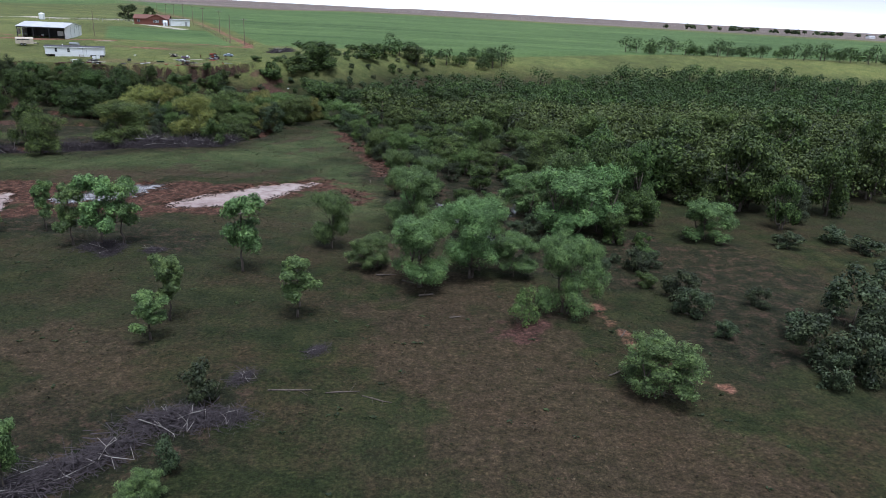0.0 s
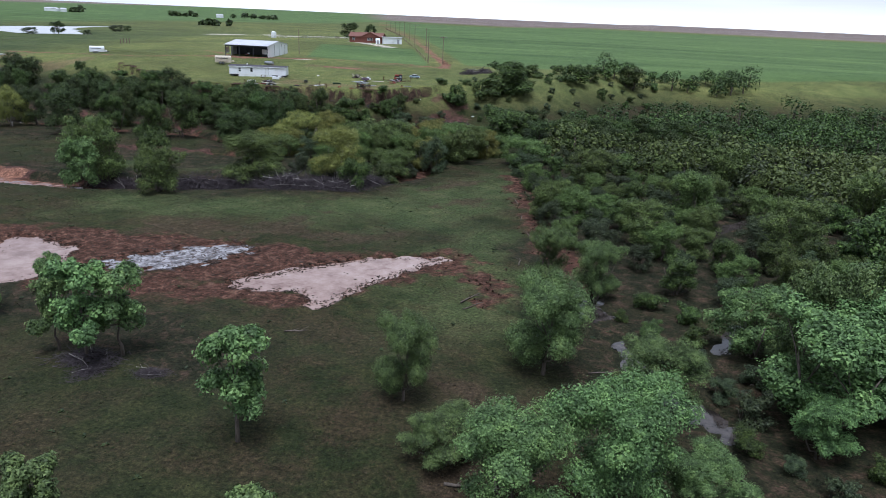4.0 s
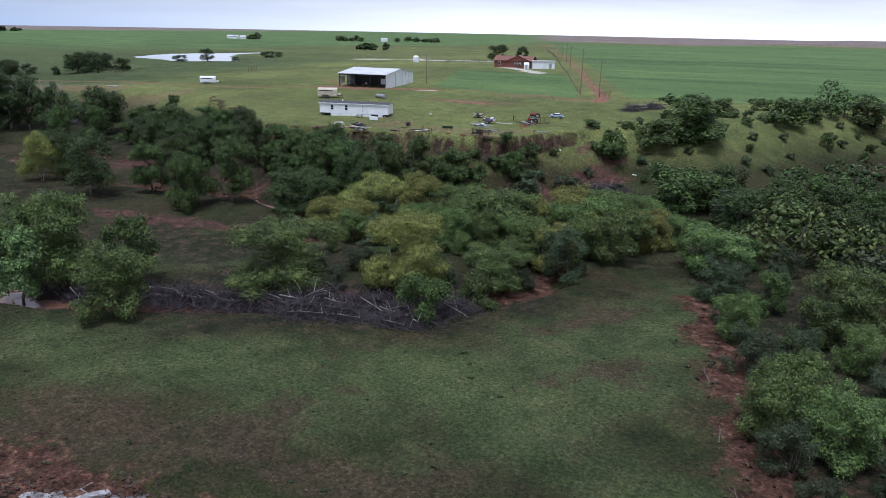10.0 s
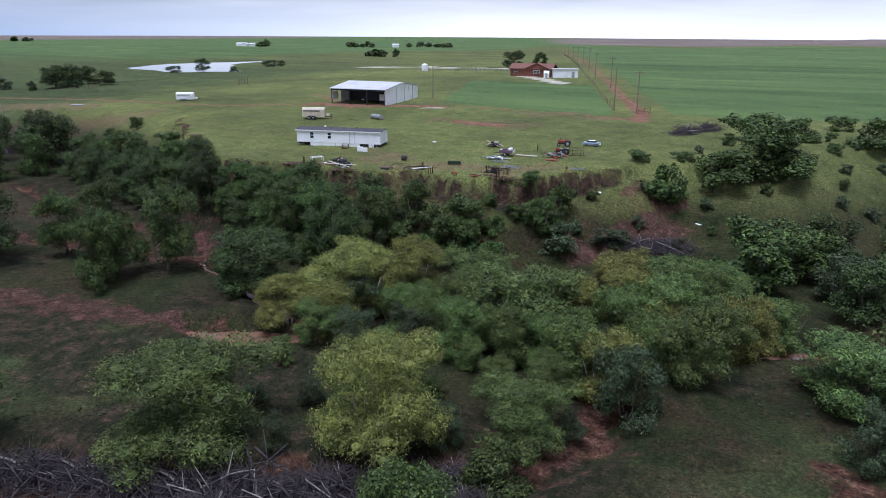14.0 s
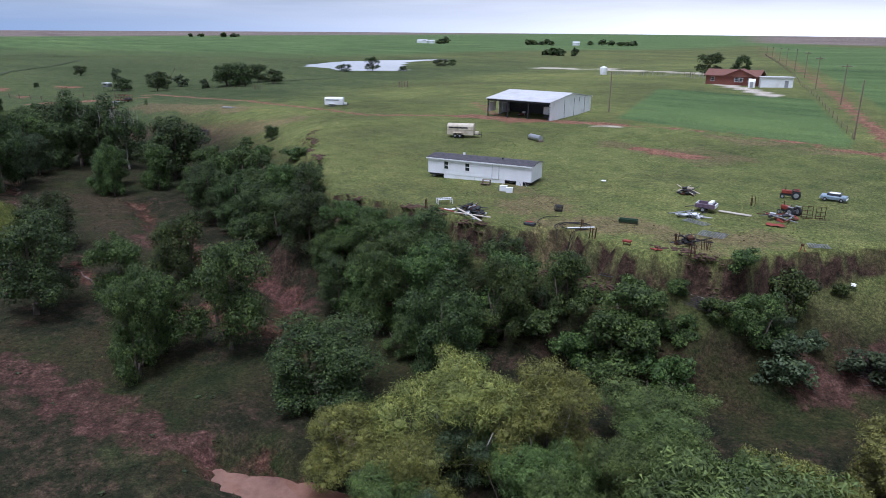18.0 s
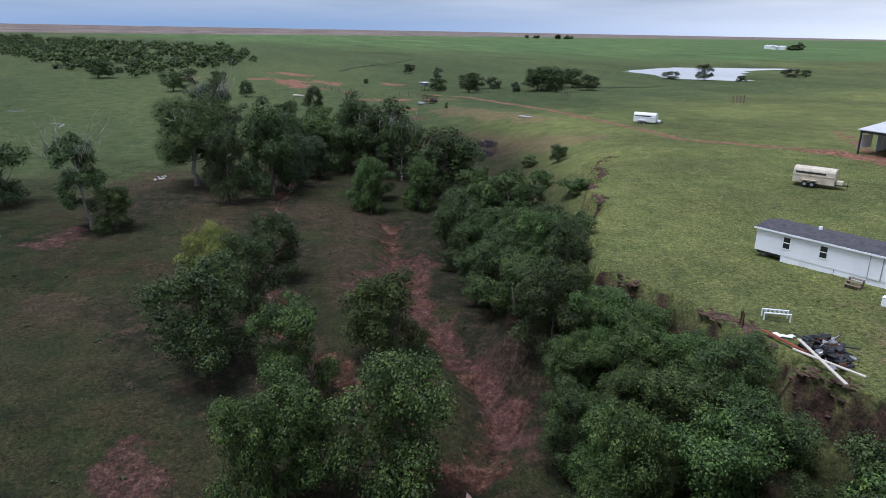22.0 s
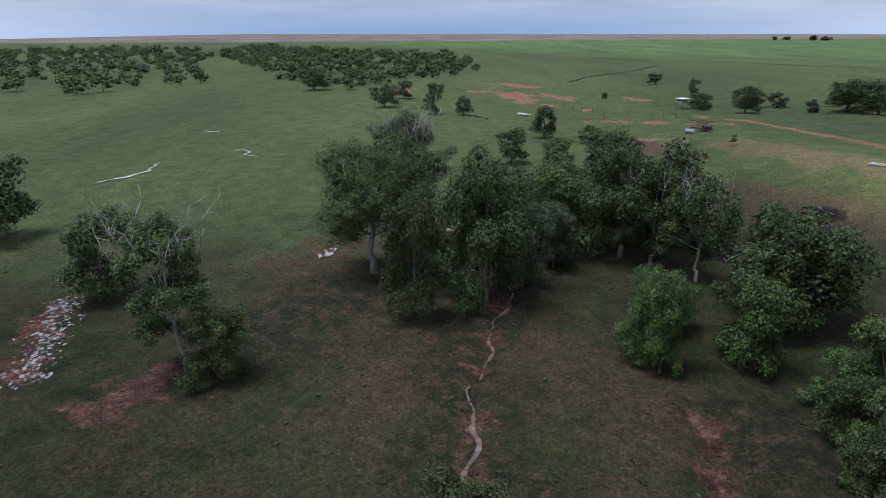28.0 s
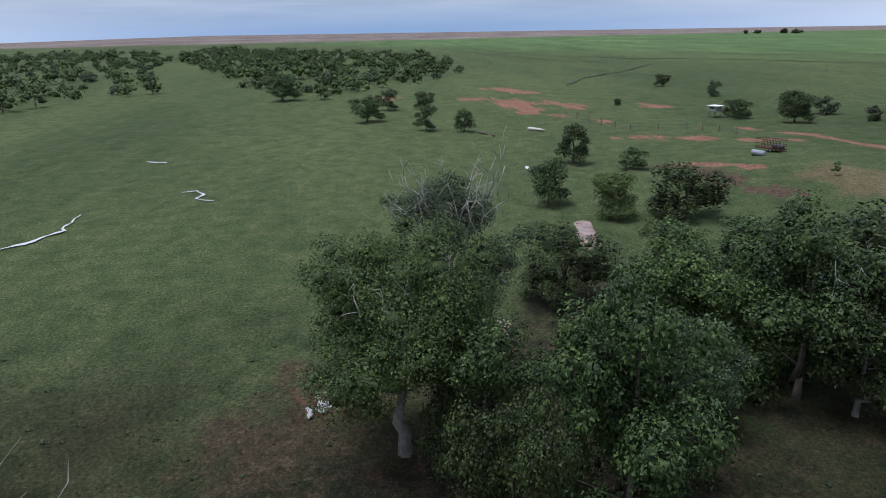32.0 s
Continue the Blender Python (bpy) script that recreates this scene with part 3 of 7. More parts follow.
def stream(name, label, runs, widest, narrowest=0.15, seed=1, material=None, lift=0.05, step=0.6):
    """Thin running water: ribbons of uneven width that wind along the bottom of a rill."""
    rng = random.Random(seed)
    bm = bmesh.new()
    for run in runs:
        way = [Vector(p[:2]) for p in run]
        pts = [a.lerp(b, k / max(2, int((b - a).length / step))) for a, b in zip(way, way[1:]) for k in range(max(2, int((b - a).length / step)))] + [way[-1]]
        rows, w = [], (widest + narrowest) / 2
        for i, p in enumerate(pts):
            d = (pts[min(i + 1, len(pts) - 1)] - pts[max(i - 1, 0)]).normalized()
            s = Vector((-d.y, d.x))
            p = p + s * (0.42 * math.sin(i * 0.31 + seed) + 0.22 * math.sin(i * 0.83 + 2 * seed))
            w = min(widest, max(narrowest, w + rng.uniform(-0.3, 0.3) * widest))
            w_i = w if 0 < i < len(pts) - 1 else 0.03
            l, r = p + s * w_i * rng.uniform(0.35, 0.65), p - s * w_i * rng.uniform(0.35, 0.65)
            z = max(ground(*p), ground(*l), ground(*r)) + lift
            rows.append((bm.verts.new((*l, z)), bm.verts.new((*r, z))))
        for a, b in zip(rows, rows[1:]):
            bm.faces.new((a[0], a[1], b[1], b[0]))
    me = mesh_of(name, bm, material or MUDDY)
    return tagged(new(name, me), label, "water" if name.startswith("water") else "field bank", kind="structure")


bog = Mat("bog_water", 0.05, 0.0, 0.5)
bog.color(bog.ramp(bog.noise(0.8, 6.0, 0.7), (0.38, (0.018, 0.015, 0.013)), (0.62, (0.075, 0.062, 0.056))))
bog.bump(bog.noise(3.0, 3.0), 0.04, 0.05)
water("water_marsh", "dark flooded ground between the swamp trees", MARSH, lambda x, y: -0.2 + 0 * x, material=bog.m)
water("water_puddle", "rain puddles on the low pasture", PUDDLES, lambda x, y: low_at(x) - 0.2 + swell(x, y), 1.5, 0.5)
# still water whose near-white base colour carries the sky's reflection
still = Mat("sky_white_water", 0.04, 0.0, 0.5)
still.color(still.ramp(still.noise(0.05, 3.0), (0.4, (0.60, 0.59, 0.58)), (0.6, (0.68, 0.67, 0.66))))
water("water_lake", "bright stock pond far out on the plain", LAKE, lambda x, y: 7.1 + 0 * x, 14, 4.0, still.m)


# ---- building helpers ----
def bm_box(bm, size, at=(0, 0, 0), turn=0.0, bevel=0.0):
    m = Matrix.Translation(at) @ Matrix.Rotation(turn, 4, "Z") @ Matrix.Diagonal((*size, 1))
    r = bmesh.ops.create_cube(bm, size=1.0, matrix=m)
    if bevel:
        es = list({e for v in r["verts"] for e in v.link_edges})
        bmesh.ops.bevel(bm, geom=es, offset=bevel, segments=1, affect="EDGES")


def bm_tube(bm, pts, radii, sides=6):
    """A tube along points with a radius at each, closed at both ends."""
    rings = []
    for k, p in enumerate(pts):
        a, b = Vector(pts[max(k - 1, 0)]), Vector(pts[min(k + 1, len(pts) - 1)])
        d = (b - a).normalized()
        u = d.orthogonal().normalized()
        w = d.cross(u)
        rings.append([bm.verts.new(Vector(p) + (u * math.cos(2 * math.pi * i / sides) + w * math.sin(2 * math.pi * i / sides)) * radii[k]) for i in range(sides)])
    for r0, r1 in zip(rings, rings[1:]):
        best = min(range(sides), key=lambda o: (r1[o].co - r0[0].co).length)
        for i in range(sides):
            bm.faces.new((r0[i], r0[(i + 1) % sides], r1[(i + 1 + best) % sides], r1[(i + best) % sides]))
    bm.faces.new(rings[0][::-1])
    bm.faces.new(rings[-1])


def mesh_of(name, bm, material, smooth=False):
    bmesh.ops.recalc_face_normals(bm, faces=bm.faces)
    me = bpy.data.meshes.new(name)
    bm.to_mesh(me)
    bm.free()
    me.materials.append(material)
    if smooth:
        me.polygons.foreach_set("use_smooth", np.ones(len(me.polygons), bool))
    return me


def part(name, bm, material, parent, label="", at=None, smooth=False):
    me = bm if isinstance(bm, bpy.types.Mesh) else mesh_of(name, bm, material, smooth)
    ob = new(name, me)
    ob.parent = parent
    if at is not None:
        ob.matrix_basis = at
    if label:
        tagged(ob, label)
    return ob


def boxed(name, material, parent, size, at, label="", bevel=0.0, turn=0.0):
    bm = bmesh.new()
    bm_box(bm, size, at, turn, bevel)
    return part(name, bm, material, parent, label)


def tubed(name, material, parent, pts, r, label="", sides=8, r_end=None):
    bm = bmesh.new()
    n = len(pts)
    bm_tube(bm, pts, [r + ((r if r_end is None else r_end) - r) * k / max(n - 1, 1) for k in range(n)], sides)
    return part(name, bm, material, parent, label)


SIZES = {"tractor": 0.72, "old_car": 0.68, "chest_freezer": 0.74, "bed_frame": 0.78, "red_implement": 0.6, "harrow": 0.7, "rotary_hub": 0.55, "pickup_bed": 0.85, "stock_panel": 0.8,
         "red_sheet": 0.6, "pipe_frame": 0.62, "feed_trough": 0.72, "wire_roll": 0.8, "post_bundle": 0.72, "red_stand": 0.7, "tool_tray": 0.8, "timber_poles": 0.75}


def thing(name, label, category, x, y, turn=0.0, group="", z=None, kind="", lift=0.0):
    ob = new(name)
    ob.empty_display_size = 0.3
    k = SIZES.get(name, 1.0)
    ob.matrix_basis = pose(x, y, (ground(x, y) if z is None else z) + lift, 0, 0, turn) @ Matrix.Diagonal((k, k, k, 1))
    return tagged(ob, label, category, group, kind)


# ---- running water and wet furrows ----
stream("water_gully", "thin stream at the foot of the bluff", [GULLY[0][5:]], 0.8, 0.3, 3)
rill_mud = Mat("rill_water", 0.12, 0.0, 0.5)
rill_mud.color(rill_mud.ramp(rill_mud.noise(1.2, 6.0, 0.7), (0.36, (0.085, 0.055, 0.045)), (0.64, (0.21, 0.145, 0.122))))
stream("water_rill", "narrow muddy rill winding through the grass", [RILL[0][1:7]], 0.5, 0.1, 5, rill_mud.m, 0.03)
bm = bmesh.new()
rng = random.Random(44)
for k in range(420):
    t = rng.random()
    px_, py_ = -173 + 17 * t + rng.gauss(0, 1.0), 117.6 + 5.2 * t + rng.gauss(0, 0.9)
    r0, z0 = rng.uniform(0.06, 0.22) * rng.uniform(0.5, 1.2), max(ground(px_, py_), ground(px_ + 0.4, py_), ground(px_, py_ + 0.4)) + 0.03
    bm.faces.new([bm.verts.new((px_ + 1.5 * r0 * rng.uniform(0.6, 1.2) * math.cos(a * 0.785), py_ + r0 * rng.uniform(0.6, 1.2) * math.sin(a * 0.785), z0)) for a in range(8)])
tagged(new("water_soak", mesh_of("water_soak", bm, sky_grey.m)), "broken patches of shallow rain water among the grass tufts", "water", kind="structure")
stream("water_furrow", "thin lines of rain water lying in the pasture", [[(-243, 100.5), (-238, 101.5), (-234.6, 102.8), (-230, 99.5), (-225.4, 96.8)], [(-256, 113.5), (-253, 116), (-250.5, 116), (-249, 119)],
       [(-254, 112.5), (-255.5, 114.5)], [(-268, 170.5), (-265, 171.2), (-262, 172)], [(-282, 97), (-280, 102)]], 0.9, 0.25, 7, still.m, 0.16)


# low banks and wheel tracks that part the far fields
BANK_TURF = mottled("bank_turf", (0.030, 0.045, 0.020), (0.075, 0.085, 0.040), 0.6, 0.95, bump=0.5)
stream("field_bank", "low dark grass banks between the far fields", [[(-1100, 190), (-938, 203), (-640, 255), (-600, 280)], [(-900, 236), (-762, 259), (-625, 304), (-560, 366), (-500, 400)], [(-760, 340), (-640, 400), (-603, 459), (-640, 579), (-700, 700)],
       [(-1030, 500), (-1100, 795)], [(-316, 266), (-305, 292), (-292, 322)], [(-560, 300), (-470, 232), (-430, 215)]], 3.2, 1.2, 11, BANK_TURF, 0.25, 14.0)


# ---- trees ----
def leaves(rng, centres, radii, count, size, thick=1.0, droop=0.0, flat=0.8, plain=False):
    """Leaf sprays strewn over lumps of foliage, thickest on top: folded, of two triangles each, or plain, of one."""
    share = np.array([r * r for r in radii]) + 1e-6
    want, count = count, int(count * 2.2)
    which = rng.choice(len(radii), count, p=share / share.sum())
    d = rng.normal(size=(count, 3))
    d /= np.linalg.norm(d, axis=1)[:, None]
    d[:, 2] = np.where((d[:, 2] < -0.15) & (rng.random(count) < 0.55), -d[:, 2], d[:, 2])
    rad = np.array(radii)[which] * (1.02 + 0.17 * rng.normal(size=count) - 0.5 * thick * rng.random(count) ** 1.5)
    p = np.array(centres)[which] + d * rad[:, None] * np.array([1, 1, flat])
    # leaves buried inside a neighbouring lump are left out
    open_air = np.ones(count, bool)
    for c, r in zip(centres, radii):
        q = (p - np.array(c)) / np.array([1, 1, flat])
        open_air &= (q * q).sum(1) > (0.62 * r) ** 2
    keep = np.flatnonzero(open_air)[:want]
    p, d, count = p[keep], d[keep], len(keep)
    n = d * 0.9 + rng.normal(size=(count, 3)) * 0.42 + np.array([0, 0, 0.35])
    n /= np.linalg.norm(n, axis=1)[:, None]
    a = np.cross(n, rng.normal(size=(count, 3)))
    a[:, 2] -= droop
    a /= np.linalg.norm(a, axis=1)[:, None]
    b = np.cross(n, a)
    s = size * (0.55 + 0.9 * rng.random(count))[:, None]
    w = s * (0.55 - 0.3 * min(droop, 1.0))
    if plain:
        return np.stack([p - a * s * 0.6 - b * w, p - a * s * 0.6 + b * w, p + a * s * (1 + 0.6 * droop)], 1).reshape(-1, 3)
    v = np.stack([p - a * s, p + b * w + n * s * 0.15, p + a * s * (1 + 0.6 * droop), p - b * w + n * s * 0.15], 1)
    return v.reshape(-1, 3)


def icosphere():
    bm = bmesh.new()
    bmesh.ops.create_icosphere(bm, subdivisions=1, radius=1.0)
    bm.verts.ensure_lookup_table()
    v = np.array([x.co[:] for x in bm.verts])
    f = np.array([[x.index for x in t.verts] for t in bm.faces])
    bm.free()
    return v, f


BALL, BALL_FACES = icosphere()


def leaf_mesh(name, v, material, cores=(), plain=False):
    """A mesh of leaf sprays, and of rough lumps of inner foliage (centre, radius) behind them."""
    me = bpy.data.meshes.new(name)
    f = np.arange(len(v)).reshape(-1, 3) if plain else (np.arange(len(v) // 4)[:, None] * 4 + np.array([[0, 1, 2, 0, 2, 3]])).reshape(-1, 3)
    vs, fs, at = [v], [f], len(v)
    rng = np.random.default_rng(5)
    for c, r in cores:
        vs.append(np.array(c) + BALL * (r * (0.85 + 0.4 * rng.random((len(BALL), 1)))) * np.array([1, 1, 0.85]))
        fs.append(BALL_FACES + at)
        at += len(BALL)
    v, f = np.concatenate(vs), np.concatenate(fs)
    me.vertices.add(len(v))
    me.vertices.foreach_set("co", v.ravel())
    me.loops.add(f.size)
    me.loops.foreach_set("vertex_index", f.ravel())
    me.polygons.add(len(f))
    me.polygons.foreach_set("loop_start", np.arange(0, f.size, 3))
    me.update()
    me.materials.append(material)
    return me


def grow(seed, height, spread, base, lumps, count, size, leaf, bark=BARK, stems=1, droop=0.0, lump=0.36, lean=0.0, bare=0, flat=0.95, trunk=0.035, twig=0.05):
    """Trunk with limbs, and crown: a pair of meshes for a tree standing on the origin. bare: leafless branches that stick out of the crown."""
    rng = np.random.default_rng(seed)
    mid, half = (height + base) / 2, (height - base) / 2
    spread *= 1.1
    centres, radii = [], []
    boughs = max(6, round(lumps / 1.9))
    domed = max(3, int(boughs * 0.5))
    turn1, turn2 = rng.random(2) * 6.28
    for k in range(boughs):
        az = 2.4 * k + rng.normal() * 0.5
        out = spread * (1 + 0.18 * math.sin(2 * az + turn1) + 0.14 * math.sin(3 * az + turn2))
        if k < domed:
            ring = 0.68 * math.sqrt((k + 0.3) / domed)
            z = mid - 0.35 * half + 1.12 * half * math.sqrt(1 - ring ** 2.2) - 0.16 * spread + rng.normal() * 0.12 * half
        else:
            ring = 0.34 + 0.34 * rng.random()
            z = base + 0.16 * spread + rng.random() ** 1.5 * 0.95 * half
        h = (z - mid) / half
        c = np.array([math.cos(az) * ring * out + lean * (h + 1), math.sin(az) * ring * out, z])
        reach = spread * (0.27 + 0.13 * rng.random())
        centres.append(tuple(c))
        radii.append(reach * 0.78)
        # each bough carries a handful of clumps, crowded towards its upper side
        for j in range(4):
            e = rng.normal(size=3)
            e /= np.linalg.norm(e)
            e[2] = e[2] * 0.85 + 0.12
            centres.append(tuple(c + e * reach * (0.55 + 0.5 * rng.random())))
            radii.append(lump * spread * (0.40 + 0.36 * rng.random()))
    lumps = len(centres)
    crown = leaf_mesh("crown", leaves(rng, centres, radii, count, size, 0.75, droop, flat, True), leaf, [(c, r * 0.34) for c, r in zip(centres, radii)], True)
    bm = bmesh.new()
    r0 = trunk * height
    for s in range(stems):
        off = np.array([rng.normal(), rng.normal(), 0]) * (0.10 * spread if stems > 1 else 0.02)
        fork = np.array([off[0] * 2.5 + lean * 0.5, off[1] * 2.5, base + 0.25 * half])
        top = np.array([off[0] * 4 + lean, off[1] * 4, height - (0.35 if stems == 1 else 0.8) * half])
        pts = [tuple(off * 0.6 + [0, 0, -0.35]), tuple(off * 0.9 + [0, 0, 0.12 * height]), tuple((off + fork) / 2 + rng.normal(size=3) * 0.03 * height * np.array([1, 1, 0])), tuple(fork), tuple(top)]
        k = r0 / math.sqrt(stems)
        bm_tube(bm, pts, [k * 1.35, k, k * 0.85, k * 0.7, k * 0.22], 7)
        for i in range(s, lumps, stems * 9):
            c = np.array(centres[i]) - np.array([0, 0, 0.35 * radii[i]])
            t = 0.25 + 0.7 * rng.random()
            a = np.array(fork) * (1 - t * 0.5) + np.array(top) * t * 0.5
            if c[2] < a[2]:
                a = np.array(fork) * 0.9 + np.array(pts[2]) * 0.1
            m = (a + c) / 2 + rng.normal(size=3) * 0.06 * spread
            bm_tube(bm, [tuple(a), tuple(m), tuple(c)], [k * 0.36, k * 0.22, k * 0.08], 4)
    for i in range(bare):
        az = rng.random() * 6.28
        c = np.array([math.cos(az) * spread * (0.2 + 0.6 * rng.random()) + lean * 1.2, math.sin(az) * spread * (0.2 + 0.6 * rng.random()), mid + half * (0.3 + 0.5 * rng.random())])
        d = np.array([math.cos(az) * 0.42, math.sin(az) * 0.42, 1.0 + 0.3 * rng.random()])
        ln = half * (0.38 + 0.5 * rng.random())
        q = [c]
        for j in range(3):
            d = d + rng.normal(size=3) * 0.28
            q.append(q[-1] + d / np.linalg.norm(d) * ln / 3)
        bm_tube(bm, [tuple(v) for v in q], [twig, twig * 0.75, twig * 0.48, twig * 0.2], 4)
        for j in (1, 1, 2, 2, 3):
            e = rng.normal(size=3) + np.array([0, 0, 0.5])
            e2 = q[j] + e / np.linalg.norm(e) * ln * 0.33
            bm_tube(bm, [tuple(q[j]), tuple((q[j] + e2) / 2 + rng.normal(size=3) * 0.1), tuple(e2)], [twig * 0.5, twig * 0.36, twig * 0.14], 3)
    wood = mesh_of("trunk", bm, bark, True)
    return wood, crown


KINDS = {}
# the strips of land whose trees carry the most leaves
FLIGHT_STRIP = [(5, 60, 44), (-15, 110, 46), (-60, 160, 38), (-170, 155, 44)]
CLOSE_STRIP = [(6, 64, 16), (-6, 98, 12), (-45, 142, 16), (-66, 160, 16), (-100, 165, 20), (-140, 160, 20), (-185, 156, 22)]


def kind(key, label, category, variants, **spec):
    tiers = []
    for many, small, most in ((8.0, 0.48, min(variants, 3)), (3.6, 0.74, min(variants, 3)), (1.9, 1.0, min(variants, 2))):
        tier = dict(spec, count=int(spec["count"] * many), size=spec["size"] * small)
        tiers.append([grow(hash_of(key) + i * 17, **tier) for i in range(most)])
    KINDS[key] = (label, category, tiers, spec["height"])


def hash_of(key):
    return sum((i + 3) * ord(c) for i, c in enumerate(key))


def plant(key, x, y, height=None, turn=None, width=1.0, label="", group="", variant=None):
    """One tree of that kind, standing in the ground."""
    lab, cat, tiers, h0 = KINDS[key]
    pairs = tiers[0 if float(chain(x, y, CLOSE_STRIP)) < 0 else 1 if float(chain(x, y, FLIGHT_STRIP)) < 0 else 2]
    s = (height or h0) / h0
    i = int(abs(x * 7.3 + y * 3.1)) if variant is None else variant
    wood, crown = pairs[i % len(pairs)]
    ob = new(cat.replace(" ", "_"))
    ob.empty_display_size = 0.5
    ob.matrix_basis = pose(x, y, ground(x, y), 0, 0, (x * 37 + y * 91) % 360 if turn is None else turn) @ Matrix.Diagonal((s * width, s * width, s, 1))
    tagged(ob, label or lab, cat, group)
    part("trunk", wood, None, ob)
    part("crown", crown, None, ob)
    return ob


kind("elm", "dark green spreading elm on the low pasture", "tree", 6, height=8.0, spread=3.6, base=0.6, lumps=32, count=2640, size=0.189, leaf=LEAF_DARK, trunk=0.026, lump=0.31)
kind("hackberry", "mid green rounded hackberry by the creek bluff", "tree", 6, height=7.0, spread=3.2, base=0.4, lumps=32, count=2816, size=0.181, leaf=LEAF_MID, stems=2, lump=0.32)
kind("willow", "light green willow beside the creek", "tree", 5, height=6.5, spread=3.0, base=0.3, lumps=32, count=4600, size=0.155, leaf=LEAF_WILLOW, stems=4, droop=0.7, bark=BARK, lump=0.32, trunk=0.018)
kind("grey_willow", "grey-green feathery willow in the wet ground", "tree", 3, height=6.5, spread=3.0, base=0.3, lumps=29, count=2700, size=0.155, leaf=LEAF_GREY, stems=4, droop=0.6, bark=BARK, lump=0.32, trunk=0.018)
kind("yellow_willow", "yellow-green willow with pale stems beside the creek", "tree", 3, height=7.5, spread=3.6, base=0.7, lumps=40, count=6400, size=0.155, leaf=LEAF_YELLOW, stems=4, droop=0.8, bark=BARK_PALE, lump=0.30, trunk=0.02)
kind("sapling", "bright green young cottonwood on a bare stem in the pasture", "tree", 4, height=5.5, spread=1.45, base=1.7, lumps=24, count=2100, size=0.135, leaf=LEAF_BRIGHT, lump=0.38, trunk=0.018)
kind("cottonwood", "bright green cottonwood at the edge of the swamp", "tree", 5, height=7.5, spread=3.2, base=0.9, lumps=37, count=5400, size=0.142, leaf=LEAF_BRIGHT, stems=2, lump=0.29, trunk=0.025)
kind("shrub", "low grey-green shrub in the rough grass", "shrub", 4, height=2.4, spread=1.5, base=0.05, lumps=16, count=748, size=0.135, leaf=LEAF_GREY, stems=3, lump=0.38, trunk=0.02)
kind("weed", "yellow-green leggy weed on bare ground", "shrub", 1, height=2.4, spread=1.5, base=0.2, lumps=13, count=369, size=0.135, leaf=LEAF_WILLOW, stems=4, lump=0.34, trunk=0.02)
kind("bush", "low round dark green bush", "shrub", 4, height=2.6, spread=1.7, base=0.05, lumps=17, count=968, size=0.144, leaf=LEAF_MID, stems=3, lump=0.38, trunk=0.02)
kind("bare_elm", "dark elm with bare dead branches in its top", "tree", 2, height=8.0, spread=3.6, base=1.2, lumps=27, count=2464, size=0.189, leaf=LEAF_DARK, trunk=0.026, lump=0.31, bare=12, bark=BARK_PALE)
kind("grey_elm", "greyish green spreading elm in the grove", "tree", 2, height=8.0, spread=3.6, base=0.9, lumps=35, count=2904, size=0.181, leaf=LEAF_GREY, trunk=0.026, lump=0.31)
kind("dead_top", "cottonwood half dead with pale bare branches above thin leaves", "tree", 1, height=12.5, spread=3.6, base=2.4, lumps=30, count=5000, size=0.16, leaf=LEAF_DARK, trunk=0.017, lump=0.30, bare=22, bark=BARK_PALE, lean=1.0, twig=0.055)
kind("big_elm", "large dark elm with a thick pale trunk at the grove's edge", "tree", 1, height=14.0, spread=6.6, base=3.4, lumps=74, count=10500, size=0.18, leaf=LEAF_MID, trunk=0.030, lump=0.24, bare=7, twig=0.06, bark=BARK_PALE)
kind("dead_poplar", "tall poplar with a grey leafless top", "tree", 1, height=16.5, spread=4.2, base=7.0, lumps=38, count=6000, size=0.16, leaf=LEAF_GREY, trunk=0.022, lump=0.28, bare=30, twig=0.055, bark=BARK_PALE)

PLANTED = []


def stand(key, rows):
    k = 1.12 if key in ("elm", "hackberry", "grey_elm", "bare_elm") else 1.0
    for x, y, h, w in rows:
        PLANTED.append((x, y))
        plant(key, x, y, h * k, None, (1.0 if key in ("cottonwood", "sapling") else 1.1) * w / k)


# saplings and cottonwoods of the pasture
stand("sapling", [(-19.1, 69.6, 8.1, 1), (-22.3, 57.1, 6.3, 0.93), (-22.5, 53.2, 4.5, 1.23), (-11.4, 59.1, 5.9, 1.09), (-45.1, 80.3, 6.2, 0.81), (-39.6, 75.4, 6.7, 0.93), (-36.1, 74.7, 8, 1.03), (-34.4, 76.6, 7.4, 0.99), (-23.1, 33.3, 5.2, 0.76)])
stand("cottonwood", [(-11, 78.6, 7, 0.78), (-5.8, 72.4, 3.9, 1.37), (-0.2, 67.6, 7.7, 1.13), (5, 71.1, 9, 1.01), (-1.8, 91.6, 4.6, 0.9), (-2, 86.6, 8.6, 0.95), (23, 89.7, 9.8, 0.95), (9.9, 71.9, 4.9, 1.25), (13.8, 62.2, 8.5, 0.84), (18.6, 47.4, 4.8, 1.4), (37.2, 88.4, 5.7, 1.36), (26.7, 101.2, 8.4, 1.31), (18.2, 86.2, 9.3, 1.18), (-15.2, 32.6, 2.4, 1.18), (-51.5, 78.5, 6.6, 0.61), (-4.8, 104.7, 7.2, 0.73), (0.3, 104.2, 6.9, 0.8)])
stand("weed", [(9.3, 59.1, 3.4, 0.7)])
stand("hackberry", [(50.7, 95, 6.7, 0.66), (50.7, 107, 9.4, 0.97), (41.6, 107.6, 7.6, 0.99), (36.5, 111.8, 7.5, 1.16)])
stand("shrub", [(-14.9, 36.1, 2.2, 0.6), (-15.3, 43.9, 3.1, 0.68)])
